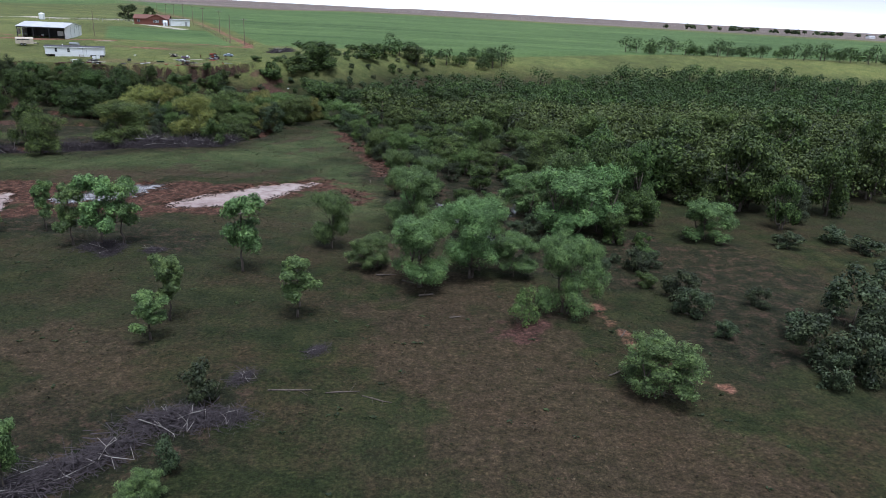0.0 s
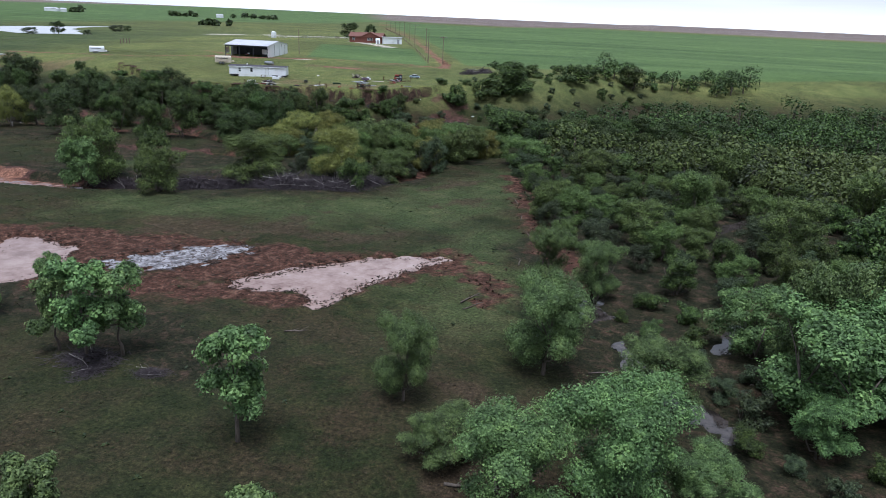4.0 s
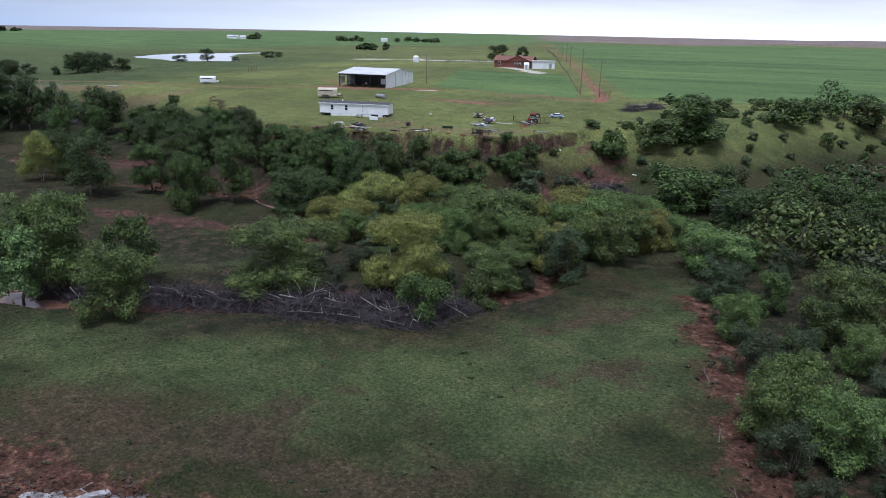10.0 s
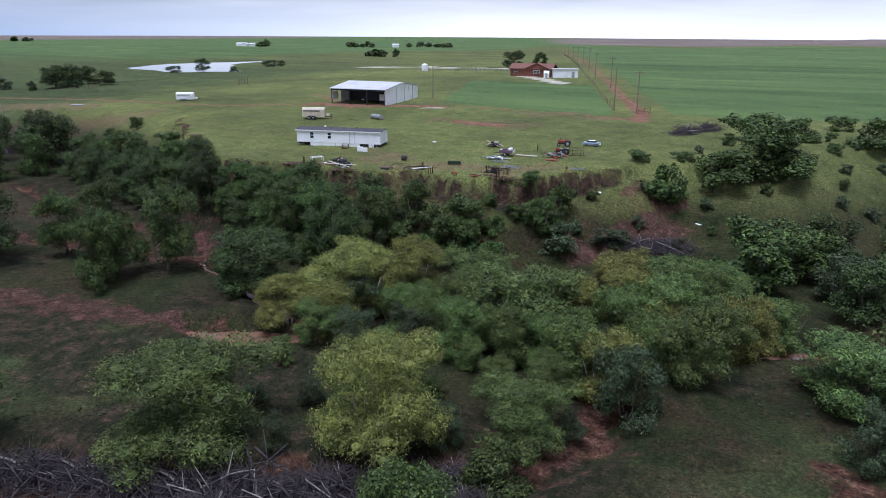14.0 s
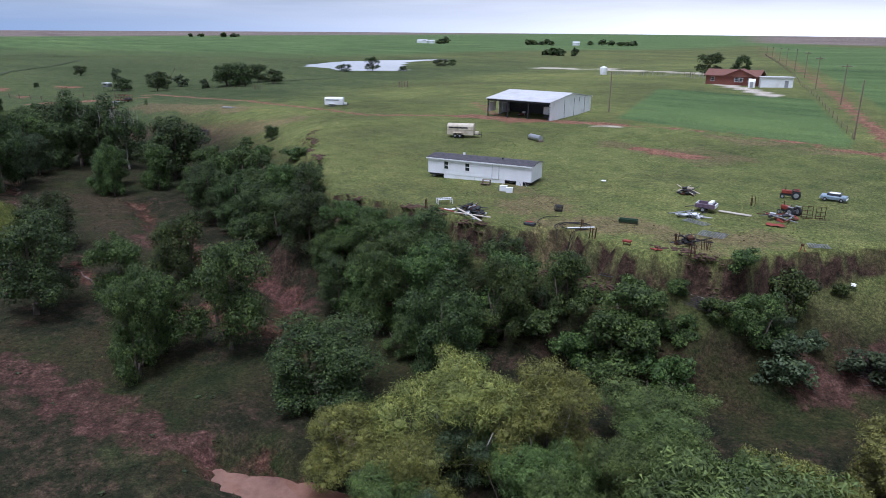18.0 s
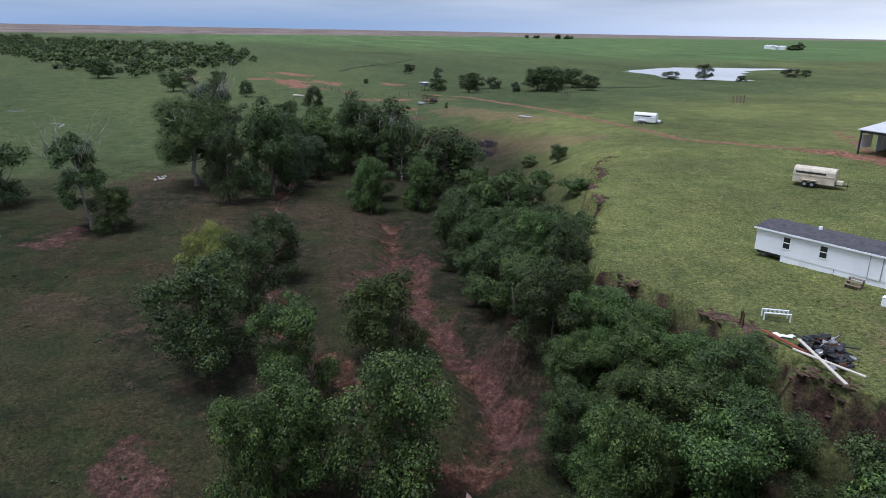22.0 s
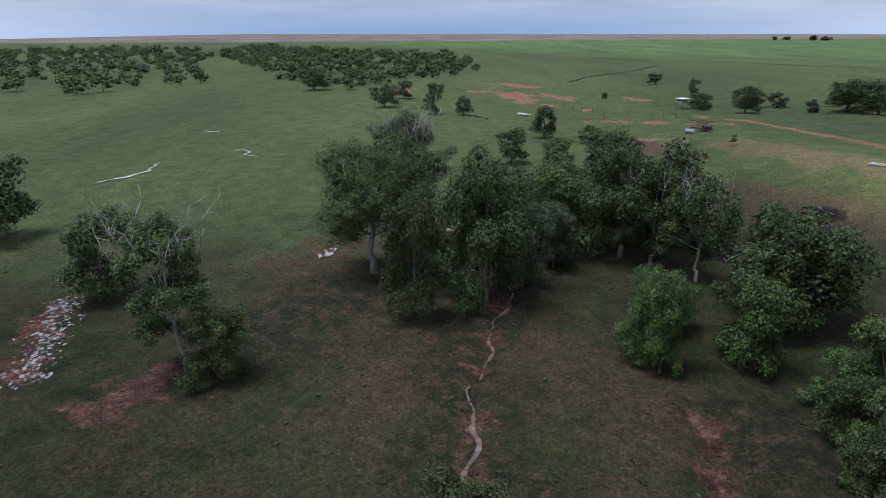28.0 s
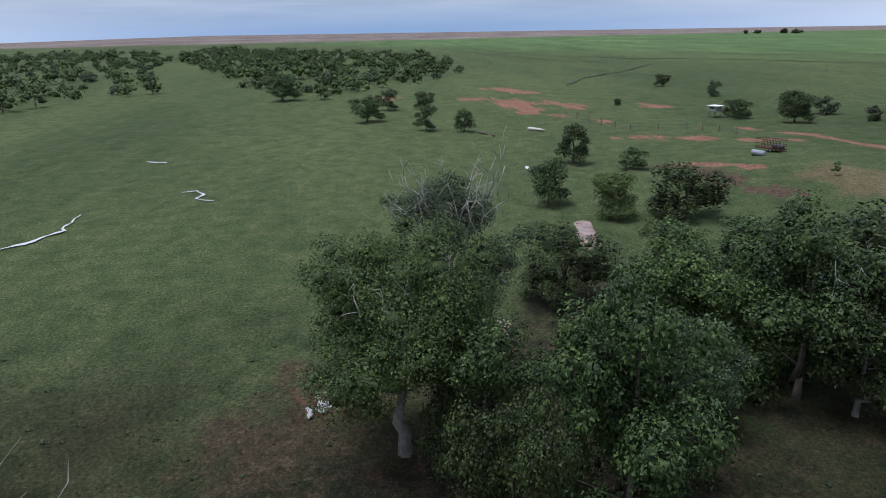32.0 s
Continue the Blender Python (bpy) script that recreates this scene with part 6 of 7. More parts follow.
imp = thing("red_implement", "small red farm implement on a rusty frame", "implement", -68.8, 187.6, 15)
boxed("hood", RED_PAINT, imp, (1.3, 0.7, 0.3), (0, 0, 0.6), bevel=0.06)
for sx in (-0.5, 0.5):
    tubed("leg", RUST, imp, [(sx, -0.3, 0), (sx, 0.3, 0.6)], 0.05)
har = thing("harrow", "rusty spring harrow at the bluff edge", "harrow", -69.0, 186.4, 15)
for sy in (-0.4, 0.4):
    tubed("bar", DARK_STEEL, har, [(-2.2, sy, 0.5), (2.2, sy, 0.5)], 0.05, sides=5)
for k in range(10):
    tubed("tine", RUST, har, [(-2 + k * 0.44, -0.4, 0.5), (-1.95 + k * 0.44, 0.1, 0.75), (-1.95 + k * 0.44, 0.4, 0.02)], 0.035, sides=4)
rot = thing("rotary_hub", "red four-armed implement hub lying flat", "implement", -66.0, 187.9, 20)
for k in range(2):
    boxed("arm", RED_PAINT, rot, (1.9, 0.32, 0.2), (0, 0, 0.2 + 0.1 * k), turn=k * 1.57, bevel=0.04)
bm = bmesh.new()
bm_tube(bm, [(0, 0, 0.1), (0, 0, 0.6)], [0.25, 0.2], 10)
part("hub", bm, RUST, rot)

bed = thing("pickup_bed", "dull purple and white pickup bed made into a trailer", "pickup bed", -69.2, 203.6, 12)
boxed("floor_pan", PURPLE_PAINT, bed, (2.4, 1.7, 0.1), (0, 0, 0.6))
for sy in (-0.85, 0.85):
    boxed("side", PURPLE_PAINT, bed, (2.4, 0.14, 0.55), (0, sy, 0.85), bevel=0.04)
    wheel(bed, -0.2, sy * 1.0, 0.36, 0.36, 0.22)
boxed("front_panel", WHITE_METAL, bed, (0.1, 1.6, 0.5), (-1.15, 0, 0.85))
boxed("tailgate", WHITE_METAL, bed, (0.1, 1.6, 0.5), (1.18, 0, 0.85), "white tailgate")
boxed("toolbox", WHITE_METAL, bed, (0.5, 1.5, 0.35), (0.6, 0, 1.2), "white tool box", 0.04)
tubed("drawbar", DARK_STEEL, bed, [(-1.2, 0, 0.55), (-2.6, 0, 0.3)], 0.06)


def mesh_panel(x, y, turn, w, h, label, lean=4):
    # a wire stock panel, filed under gratings
    p = thing("stock_panel", label, "grating", x, y, turn, lift=0.12)
    for k in range(int(w / 0.3) + 1):
        tubed("bar", GALVANISED, p, [(k * 0.3, 0, 0.02), (k * 0.3, h, 0.06 + 0.05 * math.sin(k))], 0.03, sides=4)
    for k in range(int(h / 0.45) + 1):
        tubed("rail", GALVANISED, p, [(0, k * 0.45, 0.05), (w, k * 0.45, 0.07)], 0.035, sides=4)


mesh_panel(-65.6, 194.6, 10, 3.0, 2.4, "grey wire stock panels stacked flat in the grass")
mesh_panel(-69.2, 198.4, -12, 3.4, 1.4, "bent grey wire panel lying in the grass")
mesh_panel(-56.6, 197.8, 30, 2.2, 1.6, "small wire panel lying near the bluff")
heap("scrap_heap", "low heap of grey pipes and white scrap", "scrap heap", -69.4, 200.6, 10, (1.9, 1.2), 12, 5, [GALVANISED, WHITE_METAL, DARK_STEEL], 12, 0.35)
heap("scrap_heap", "rusty machine parts heaped on the grass", "scrap heap", -74.2, 208.8, 10, (1.5, 0.9), 16, 6, [RUST, DARK_STEEL, CREAM_PAINT], 7, 0.9)
heap("scrap_heap", "dark tangled machine parts beside the post clusters", "scrap heap", -64.8, 191.6, 60, (1.5, 1.0), 14, 7, [DARK_STEEL, RUST, RUBBER], 8, 0.8)


def tractor(x, y, turn, label, paint, hood):
    t = thing("tractor", label, "tractor", x, y, turn, group="old tractors")
    boxed("hood", hood, t, (1.5, 0.6, 0.6), (0.7, 0, 1.05), bevel=0.1)
    boxed("gearbox", DARK_STEEL, t, (2.4, 0.4, 0.4), (0.2, 0, 0.65), bevel=0.05)
    boxed("seat", RUBBER, t, (0.45, 0.5, 0.4), (-0.75, 0, 1.2), bevel=0.08)
    tubed("exhaust", RUST, t, [(0.9, 0.2, 1.3), (0.9, 0.2, 2.0)], 0.05)
    for sy in (-0.75, 0.75):
        wheel(t, -0.7, sy, 0.68, 0.68, 0.35)
        wheel(t, 1.25, sy * 0.8, 0.36, 0.36, 0.2)
        boxed("fender", paint, t, (0.9, 0.36, 0.08), (-0.7, sy, 1.42), bevel=0.03)
    tubed("steering_column", DARK_STEEL, t, [(0.0, 0, 1.2), (-0.3, 0, 1.65)], 0.05)


tractor(-65.0, 215.6, 200, "old rust-red tractor with a mower frame", RED_PAINT, RED_PAINT)
tractor(-62.2, 207.8, 160, "old grey and red tractor standing in the grass", GALVANISED, RED_PAINT)
heap("scrap_heap", "red and grey implement parts round the tractor", "scrap heap", -62.0, 205.3, 30, (2.4, 1.4), 18, 8, [RED_PAINT, DARK_STEEL, GALVANISED, RUST], 8, 0.7)
for i in range(2):
    fr = thing("pipe_frame", "upright rusty pipe frame", "pipe frame", -60.4 + 1.1 * i, 207.6 + 0.5 * i, 30 + 20 * i)
    for sx in (-0.8, 0, 0.8):
        tubed("upright", RUST, fr, [(sx, 0, 0), (sx, 0, 2.0)], 0.05, sides=5)
    for z in (0.5, 1.2, 1.95):
        tubed("rail", RUST, fr, [(-0.8, 0, z), (0.8, 0, z)], 0.04, sides=5)
    for sy in (-0.5, 0.5):
        tubed("foot", RUST, fr, [(-0.8, sy, 0.04), (0.8, sy, 0.04)], 0.05, sides=5)
red_sheet = thing("red_sheet", "red tarpaulin lying crumpled on the grass", "tarpaulin", -61.6, 202.8, 20, lift=0.05)
bm = bmesh.new()
bmesh.ops.create_grid(bm, x_segments=8, y_segments=6, size=1.0, matrix=Matrix.Diagonal((1.4, 0.8, 1, 1)))
for v in bm.verts:
    v.co.z = 0.12 + 0.1 * math.sin(v.co.x * 4 + v.co.y * 3) * math.cos(v.co.y * 5)
bmesh.ops.solidify(bm, geom=bm.faces[:], thickness=0.03)
part("sheet", bm, RED_PAINT, red_sheet)
poles = thing("timber_poles", "pale timber poles lying side by side", "timber", -66.4, 204.3, 8, lift=0.08)
for k in range(3):
    tubed("pole", PALE_TIMBER, poles, [(-2.2, 0.25 * k, 0.08), (2.2, 0.3 * k - 0.1, 0.08)], 0.07)

car = thing("old_car", "pale blue old car without its roof in the grass", "car", -61.0, 217.2, 8)
prismed("body", BLUE_PAINT, car, [(-0.8, 0.35), (0.8, 0.35), (0.85, 0.75), (0.75, 0.95), (-0.75, 0.95), (-0.85, 0.75)], -1.9, 1.9)
prismed("cabin", GLASS_DARK, car, [(-0.72, 0.95), (0.72, 0.95), (0.6, 1.32), (-0.6, 1.32)], -1.0, 1.1, "dark cabin glass")
boxed("bumper", WHITE_METAL, car, (0.12, 1.6, 0.2), (-1.95, 0, 0.5), bevel=0.03)
boxed("bumper", WHITE_METAL, car, (0.12, 1.6, 0.2), (1.95, 0, 0.5), bevel=0.03)
boxed("roof", WHITE_METAL, car, (1.5, 1.2, 0.06), (0.05, 0, 1.34), bevel=0.03)
for sx in (-1.2, 1.2):
    for sy in (-0.78, 0.78):
        wheel(car, sx, sy, 0.32, 0.32, 0.2)
stand_ = thing("red_stand", "short rusty red iron stand", "stand", -56.9, 196.9, 10)
for a in (0, 2.1, 4.2):
    tubed("leg", RED_PAINT, stand_, [(0.4 * math.cos(a), 0.4 * math.sin(a), 0), (0.1 * math.cos(a), 0.1 * math.sin(a), 0.8)], 0.05)
boxed("cap", RUST, stand_, (0.4, 0.4, 0.25), (0, 0, 0.85), bevel=0.04)
scrap = thing("feed_sack", "crumpled white feed sack on the grass", "sack", -85.0, 208.0, 30)
bm = bmesh.new()
bmesh.ops.create_icosphere(bm, subdivisions=2, radius=0.3, matrix=Matrix.Translation((0, 0, 0.1)) @ Matrix.Diagonal((1.2, 0.8, 0.4, 1)))
part("sack", bm, WHITE_METAL, scrap)
for k, (sx, sy) in enumerate(((-89.4, 184.6), (-89.0, 184.9), (-53.0, 199.5), (-40.6, 203.8))):
    s = thing("sheet_scrap", "scrap of white sheet metal lying in the grass", "scrap", sx, sy, k * 50)
    bm = bmesh.new()
    bm_box(bm, (0.7, 0.35, 0.04), (0, 0, 0.08), bevel=0.01)
    bm_box(bm, (0.3, 0.3, 0.04), (0.3, 0.1, 0.13), 0.6)
    part("sheet", bm, WHITE_METAL, s)


# ---- brush, logs and the west pasture ----
def brush_meshes(seed, n=430, big=11):
    """A tangle of dead branches about 4 m by 2.4 m: the twigs as one mesh, the boughs each for itself."""
    rng = np.random.default_rng(seed)
    bm = bmesh.new()
    for k in range(n):
        c = rng.normal(size=3) * np.array([1.1, 0.6, 0.0])
        top = 1.0 * max(0.15, 1 - (c[0] / 2.4) ** 2 - (c[1] / 1.3) ** 2)
        c[2] = rng.random() * top * 0.8
        az, up = rng.random() * 6.28, rng.normal() * 0.4 + 0.3
        d = np.array([math.cos(az), math.sin(az), up])
        ln = 0.5 + 0.9 * rng.random()
        p = [c - d * ln * 0.5, c + rng.normal(size=3) * 0.1, c + d * ln * 0.6 + np.array([0, 0, -0.1])]
        p = [np.array([q[0], q[1], max(0.0, q[2])]) for q in p]
        bm_tube(bm, [tuple(q) for q in p], [0.021, 0.016, 0.006], 3)
    twigs = mesh_of("tangle", bm, DEAD_WOOD)
    boughs = []
    for k in range(big):
        c = rng.normal(size=3) * np.array([0.9, 0.5, 0.0])
        c[2] = 0.15 + 0.6 * rng.random()
        az = rng.normal() * 0.7
        d = np.array([math.cos(az), math.sin(az), rng.normal() * 0.15])
        ln = 1.2 + 1.4 * rng.random()
        p = [c - d * ln * 0.5, c + rng.normal(size=3) * 0.12, c + d * ln * 0.55]
        p = [np.array([q[0], q[1], max(0.05, q[2])]) for q in p]
        bm = bmesh.new()
        bm_tube(bm, [tuple(q) for q in p], [0.038, 0.029, 0.012], 5)
        for j in range(3):
            e = p[1 + j % 2] + rng.normal(size=3) * 0.5
            e[2] = max(0.05, e[2])
            bm_tube(bm, [tuple(p[1 + j % 2]), tuple(e)], [0.024, 0.008], 4)
        boughs.append(mesh_of("bough", bm, BARK_PALE if k % 9 == 0 else DEAD_WOOD, True))
    return twigs, boughs


BRUSH = [brush_meshes(40 + i) for i in range(4)]


def brush_pile(x, y, turn, size=1.0, label="tangled pile of grey dead branches in the old creek bed", tall=1.0, lift=0.0):
    b = thing("brush_pile", label, "brush pile", x, y, turn, group="brush piles", lift=lift)
    b.matrix_basis = b.matrix_basis @ Matrix.Diagonal((size, size, size * tall, 1))
    twigs, boughs = BRUSH[int(abs(x * 3 + y)) % 4]
    part("tangle", twigs, None, b, "fine grey dead twigs")
    for m in boughs:
        part("bough", m, None, b)


for bx, by, bt, bs in ((-70, 127.6, 20, 1.1), (-66.5, 129.0, 35, 1.3), (-63, 130.8, 25, 1.2), (-59.5, 132.2, 30, 1.2), (-56, 133.2, 20, 1.3), (-52.8, 134.8, 15, 1.5), (-50.4, 136.8, 40, 1.2), (-48.0, 138.6, 30, 1.2), (-44.6, 137.6, 10, 1.0),
                       (-45.4, 141.2, 45, 1.1), (-42, 143.4, 50, 1.1), (-39.8, 140.6, 35, 0.9), (-75, 123.6, 15, 1.0), (-43.4, 134.4, 0, 0.8), (-52, 131.4, 20, 1.1), (-48.4, 133.2, 10, 1.0), (-41.6, 136, 25, 0.9), (-79, 122.4, 5, 0.9)):
    brush_pile(bx, by, bt, bs * 1.3, tall=1.5, lift=0.1)
for bx, by, bt, bs in ((-51.2, 237, 70, 1.5), (-48.8, 243, 60, 1.6), (-45.5, 195.6, 25, 1.6), (-42.5, 197.4, 25, 1.7), (-48.6, 194.6, 20, 1.1), (-60.5, 188.2, 10, 0.9), (-56.4, 189.8, 25, 0.9), (-66.4, 186.0, 10, 0.7)):
    brush_pile(bx, by, bt, bs, "grey pile of cleared brush on the slope below the junk")
for bx, by, bt, bs in ((-185.0, 190.0, 30, 1.6), (-181.5, 192.0, 60, 1.3), (-189.0, 203.5, 20, 1.5), (-194.5, 206.5, 25, 1.3)):
    brush_pile(bx, by, bt, bs, "purple-grey heap of dead brush beside the grove")
for bx, by, bt, bs in ((-17.0, 41.2, 15, 1.1), (-15.0, 41.6, -5, 0.9), (-19.2, 37.6, 50, 1.0), (-21.2, 35.2, 50, 1.0), (-22.6, 33.4, 55, 1.1), (-12.8, 42.2, -5, 0.6), (-13.4, 47.4, 60, 0.5), (-36.1, 74.8, 20, 0.9), (-34.6, 73.6, 70, 0.6), (-30.5, 75.0, 20, 0.5), (-8.5, 52.4, 60, 0.45)):
    brush_pile(bx, by, bt, bs * 1.2, "low windrow of cut branches on the pasture", 0.9)


def log(x, y, turn, length, r, label, material=None, forks=2):
    l = thing("log", label, "log", x, y, turn, group="fallen logs")
    rng = random.Random(int(x * 10))
    m = material or BARK_PALE
    pts = [(-length / 2, 0, r * 0.7), (-length / 6, rng.uniform(-0.1, 0.1), r * 0.8), (length / 5, rng.uniform(-0.15, 0.15), r * 0.9), (length / 2, 0, r)]
    bm = bmesh.new()
    bm_tube(bm, pts, [r, r * 0.9, r * 0.7, r * 0.35], 7)
    part("stem", bm, m, l, smooth=True)
    for k in range(forks):
        a = pts[2 - k % 2]
        tubed("limb", m, l, [a, (a[0] + rng.uniform(0.3, 0.8), a[1] + rng.choice((-1, 1)) * rng.uniform(0.4, 0.9), a[2] + rng.uniform(0.0, 0.3))], r * 0.4, r_end=r * 0.12, sides=5)


for lx, ly, lt, ln, lr in ((-9.5, 45.8, 5, 3.2, 0.08), (-5.6, 46.0, 10, 2.6, 0.07), (-4.0, 70.4, 5, 2.2, 0.12), (-1.4, 68.6, -30, 1.8, 0.09), (0.4, 65.4, 25, 1.6, 0.12), (-3.0, 45.2, -20, 2.4, 0.06), (-24.0, 86.0, 30, 2.0, 0.08),
                           (18.6, 58.2, 60, 1.8, 0.07), (20.4, 55.0, 20, 2.2, 0.08), (16.4, 51.0, 40, 2.6, 0.07), (3.2, 60.4, 20, 1.2, 0.08)):
    log(lx, ly, lt, ln, lr, "bare fallen branch lying on the pasture", BARK)
for lx, ly, lt, ln, lr in ((-11.6, 99.4, 70, 3.4, 0.09), (-10.8, 97.6, 60, 2.8, 0.07), (-9.4, 112.6, 100, 2.6, 0.07), (-7.2, 117.0, 80, 2.4, 0.08), (-10.6, 124.2, 110, 2.8, 0.07), (-13.0, 131.0, 100, 2.4, 0.07), (-15.6, 140.0, 110, 2.8, 0.08),
                           (-5.6, 110.4, 20, 2.6, 0.08), (2.6, 88.6, 30, 2.4, 0.07), (8.4, 78.0, 60, 2.2, 0.08)):
    log(lx, ly, lt, ln, lr, "dead branch in the brown litter beside the swamp", BARK, 1)
for lx, ly, lt, ln, lr in ((-310.5, 181.0, 40, 5.0, 0.45), (-306.5, 167.5, 20, 4.5, 0.3), (-303, 169.5, -10, 3.0, 0.3)):
    log(lx, ly, lt, ln, lr, "pale fallen log on the west pasture", PALE_TIMBER if lr > 0.4 else BARK)

stones = thing("stone_heap", "small heap of pale stones under the great elm", "stones", -187.0, 141.8)
rng = random.Random(9)
for k in range(22):
    bm = bmesh.new()
    bmesh.ops.create_icosphere(bm, subdivisions=1, radius=1.0)
    for v in bm.verts:
        v.co *= rng.uniform(0.75, 1.15)
    s = rng.uniform(0.15, 0.4)
    part("stone", bm, CONCRETE, stones, at=pose(rng.gauss(0, 0.9), rng.gauss(0, 0.6), s * 0.4, 0, 0, rng.uniform(0, 180)) @ Matrix.Diagonal((s, s * 0.8, s * 0.6, 1)))

blind = thing("hunting_blind", "white box blind raised on four legs", "hunting blind", -322.5, 230.5, 20)
for sx in (-1.1, 1.1):
    for sy in (-0.9, 0.9):
        tubed("leg", DARK_STEEL, blind, [(sx * 1.1, sy * 1.1, 0), (sx, sy, 1.8)], 0.06, sides=6)
boxed("cabin", GALVANISED, blind, (2.6, 2.1, 1.3), (0, 0, 2.4), bevel=0.03)
boxed("window_slot", GLASS_DARK, blind, (1.8, 0.03, 0.4), (0, -1.07, 2.6))
boxed("roof", WHITE_METAL, blind, (3.4, 2.8, 0.14), (0, 0, 3.15), "white flat roof", 0.03)

cage = thing("hay_feeder", "rusty barred hay feeder trailer on the bank", "hay feeder", -263.0, 214.6, 25)
boxed("bed", RUST, cage, (5.0, 1.9, 0.2), (0, 0, 0.6))
for sx in range(9):
    for sy in (-0.92, 0.92):
        tubed("bar", RUST, cage, [(-2.4 + sx * 0.6, sy, 0.65), (-2.4 + sx * 0.6, sy * 1.15, 2.2)], 0.04, sides=4)
for sy in (-1, 1):
    tubed("top_rail", RUST, cage, [(-2.5, sy * 1.06, 2.2), (2.5, sy * 1.06, 2.2)], 0.05, sides=5)
    tubed("mid_rail", RUST, cage, [(-2.5, sy, 1.4), (2.5, sy, 1.4)], 0.04, sides=5)
for sx in (-2.45, 2.45):
    tubed("end_rail", RUST, cage, [(sx, -1.06, 2.2), (sx, 1.06, 2.2)], 0.05, sides=5)
for sy in (-0.8, 0.8):
    wheel(cage, 0.6, sy, 0.36, 0.36, 0.2)
boxed("hay", DEAD_WOOD, cage, (1.8, 1.6, 0.7), (1.5, 0, 1.05), "dark old hay", 0.2)
tnk = thing("fuel_tank", "dark cylindrical tank lying on the bank", "tank", -260.6, 211.2, 25)
bm = bmesh.new()
bm_tube(bm, [(-1.3, 0, 0.5), (-1.2, 0, 0.5), (1.2, 0, 0.5), (1.3, 0, 0.5)], [0.35, 0.5, 0.5, 0.35], 12)
part("tank", bm, GALVANISED, tnk)
for sx in (-0.8, 0.8):
    boxed("skid", DARK_STEEL, tnk, (0.15, 0.9, 0.12), (sx, 0, 0.05))
skid = thing("flat_skid", "grey metal skid frame lying on the slope", "skid", -208.5, 221.0, 30)
for sy in (-0.7, 0, 0.7):
    boxed("runner", GALVANISED, skid, (3.0, 0.12, 0.15), (0, sy, 0.15))
for k in range(5):
    boxed("cross_piece", WHITE_METAL, skid, (0.15, 1.6, 0.06), (-1.3 + k * 0.65, 0, 0.26))
fence([(-336, 194), (-318, 199), (-307, 203), (-305, 216), (-292, 222)], 5.5, 1.7, (0.9,), TIMBER, "old timber fence posts across the west pasture", 0.16)
fence([(-262, 258), (-259, 259.6)], 1.2, 1.8, (1.5,), TIMBER, "short row of timber gate posts", 0.13)
fence([(-221, 290), (-216, 289.4)], 1.8, 2.0, (1.7,), TIMBER, "three tall timber gate posts on the plain", 0.18)
fence([(-420, 300), (-340, 262), (-295, 242), (-262, 258)], 8.0, 1.2, (0.9,), TIMBER, "thin wire fence on old posts", 0.07)

# far farmsteads
for fx, fy, ft, fl in ((-930, 945, 20, 16), (-905, 930, 110, 10), (-885, 925, 40, 8), (900, 1500, 30, 22), (1500, 1850, 0, 18), (-690, 1040, 30, 10)):
    fm = thing("farm_building", "small white farm building far out on the plain", "farm building", fx, fy, ft, group="far farm buildings")
    boxed("wall", WHITE_METAL, fm, (fl, 8, 3.6), (0, 0, 1.8))
    prismed("roof", ROOF_METAL, fm, [(-4.4, 3.5), (4.4, 3.5), (0, 5.6)], -fl / 2 - 0.4, fl / 2 + 0.4)


# broken earth and stone along the lip of the bluff
rng = np.random.default_rng(77)
lip_v, lip_f = [], []
for k in range(2600):
    x = rng.uniform(-150, -58)
    wob = float(ripple(x, float(bluff_y(x)), 19, 2)) * 2.0
    y = float(bluff_y(x)) - wob + float(bluff_w(x)) * (0.66 + 0.07 * rng.normal())
    if ripple(x, y, 11, 5) < -0.1:
        continue
    q = np.array([x, y, ground(x, y) + 0.02])
    lip_f.append(BALL_FACES + len(lip_v) * len(BALL))
    lip_v.append(q + BALL * (0.8 + 0.4 * rng.random((len(BALL), 1))) * rng.uniform(0.05, 0.18) * np.array([1.8, 1.0, 0.6]))
lip = bpy.data.meshes.new("bluff_rubble")
lip.from_pydata(np.concatenate(lip_v).tolist(), [], np.concatenate(lip_f).tolist())
lip.materials.append(mottled("rubble", (0.034, 0.020, 0.014), (0.125, 0.075, 0.055), 2.0, 0.95, bump=0.5))
tagged(new("bluff_rubble", lip), "broken red-grey earth and stones along the bluff's lip", "rubble", kind="stuff")


# ---- grass, weeds and clods, last of all ----
def strewn(seed, count, x0, x1, y0, y1, keep):
    """Random places on the ground that pass a test of (places, cover)."""
    rng = np.random.default_rng(seed)
    x, y = rng.uniform(x0, x1, count), rng.uniform(y0, y1, count)
    rim = np.minimum(np.minimum(x - x0, x1 - x), np.minimum(y - y0, y1 - y))
    ok = rng.random(count) < keep(x, y, cover(x, y)) * sstep(0, 22, rim + 8 * ripple(x, y, 12, 5))
    x, y = x[ok], y[ok]
    z = terrain(x, y)
    return rng, np.stack([x, y, z], 1)


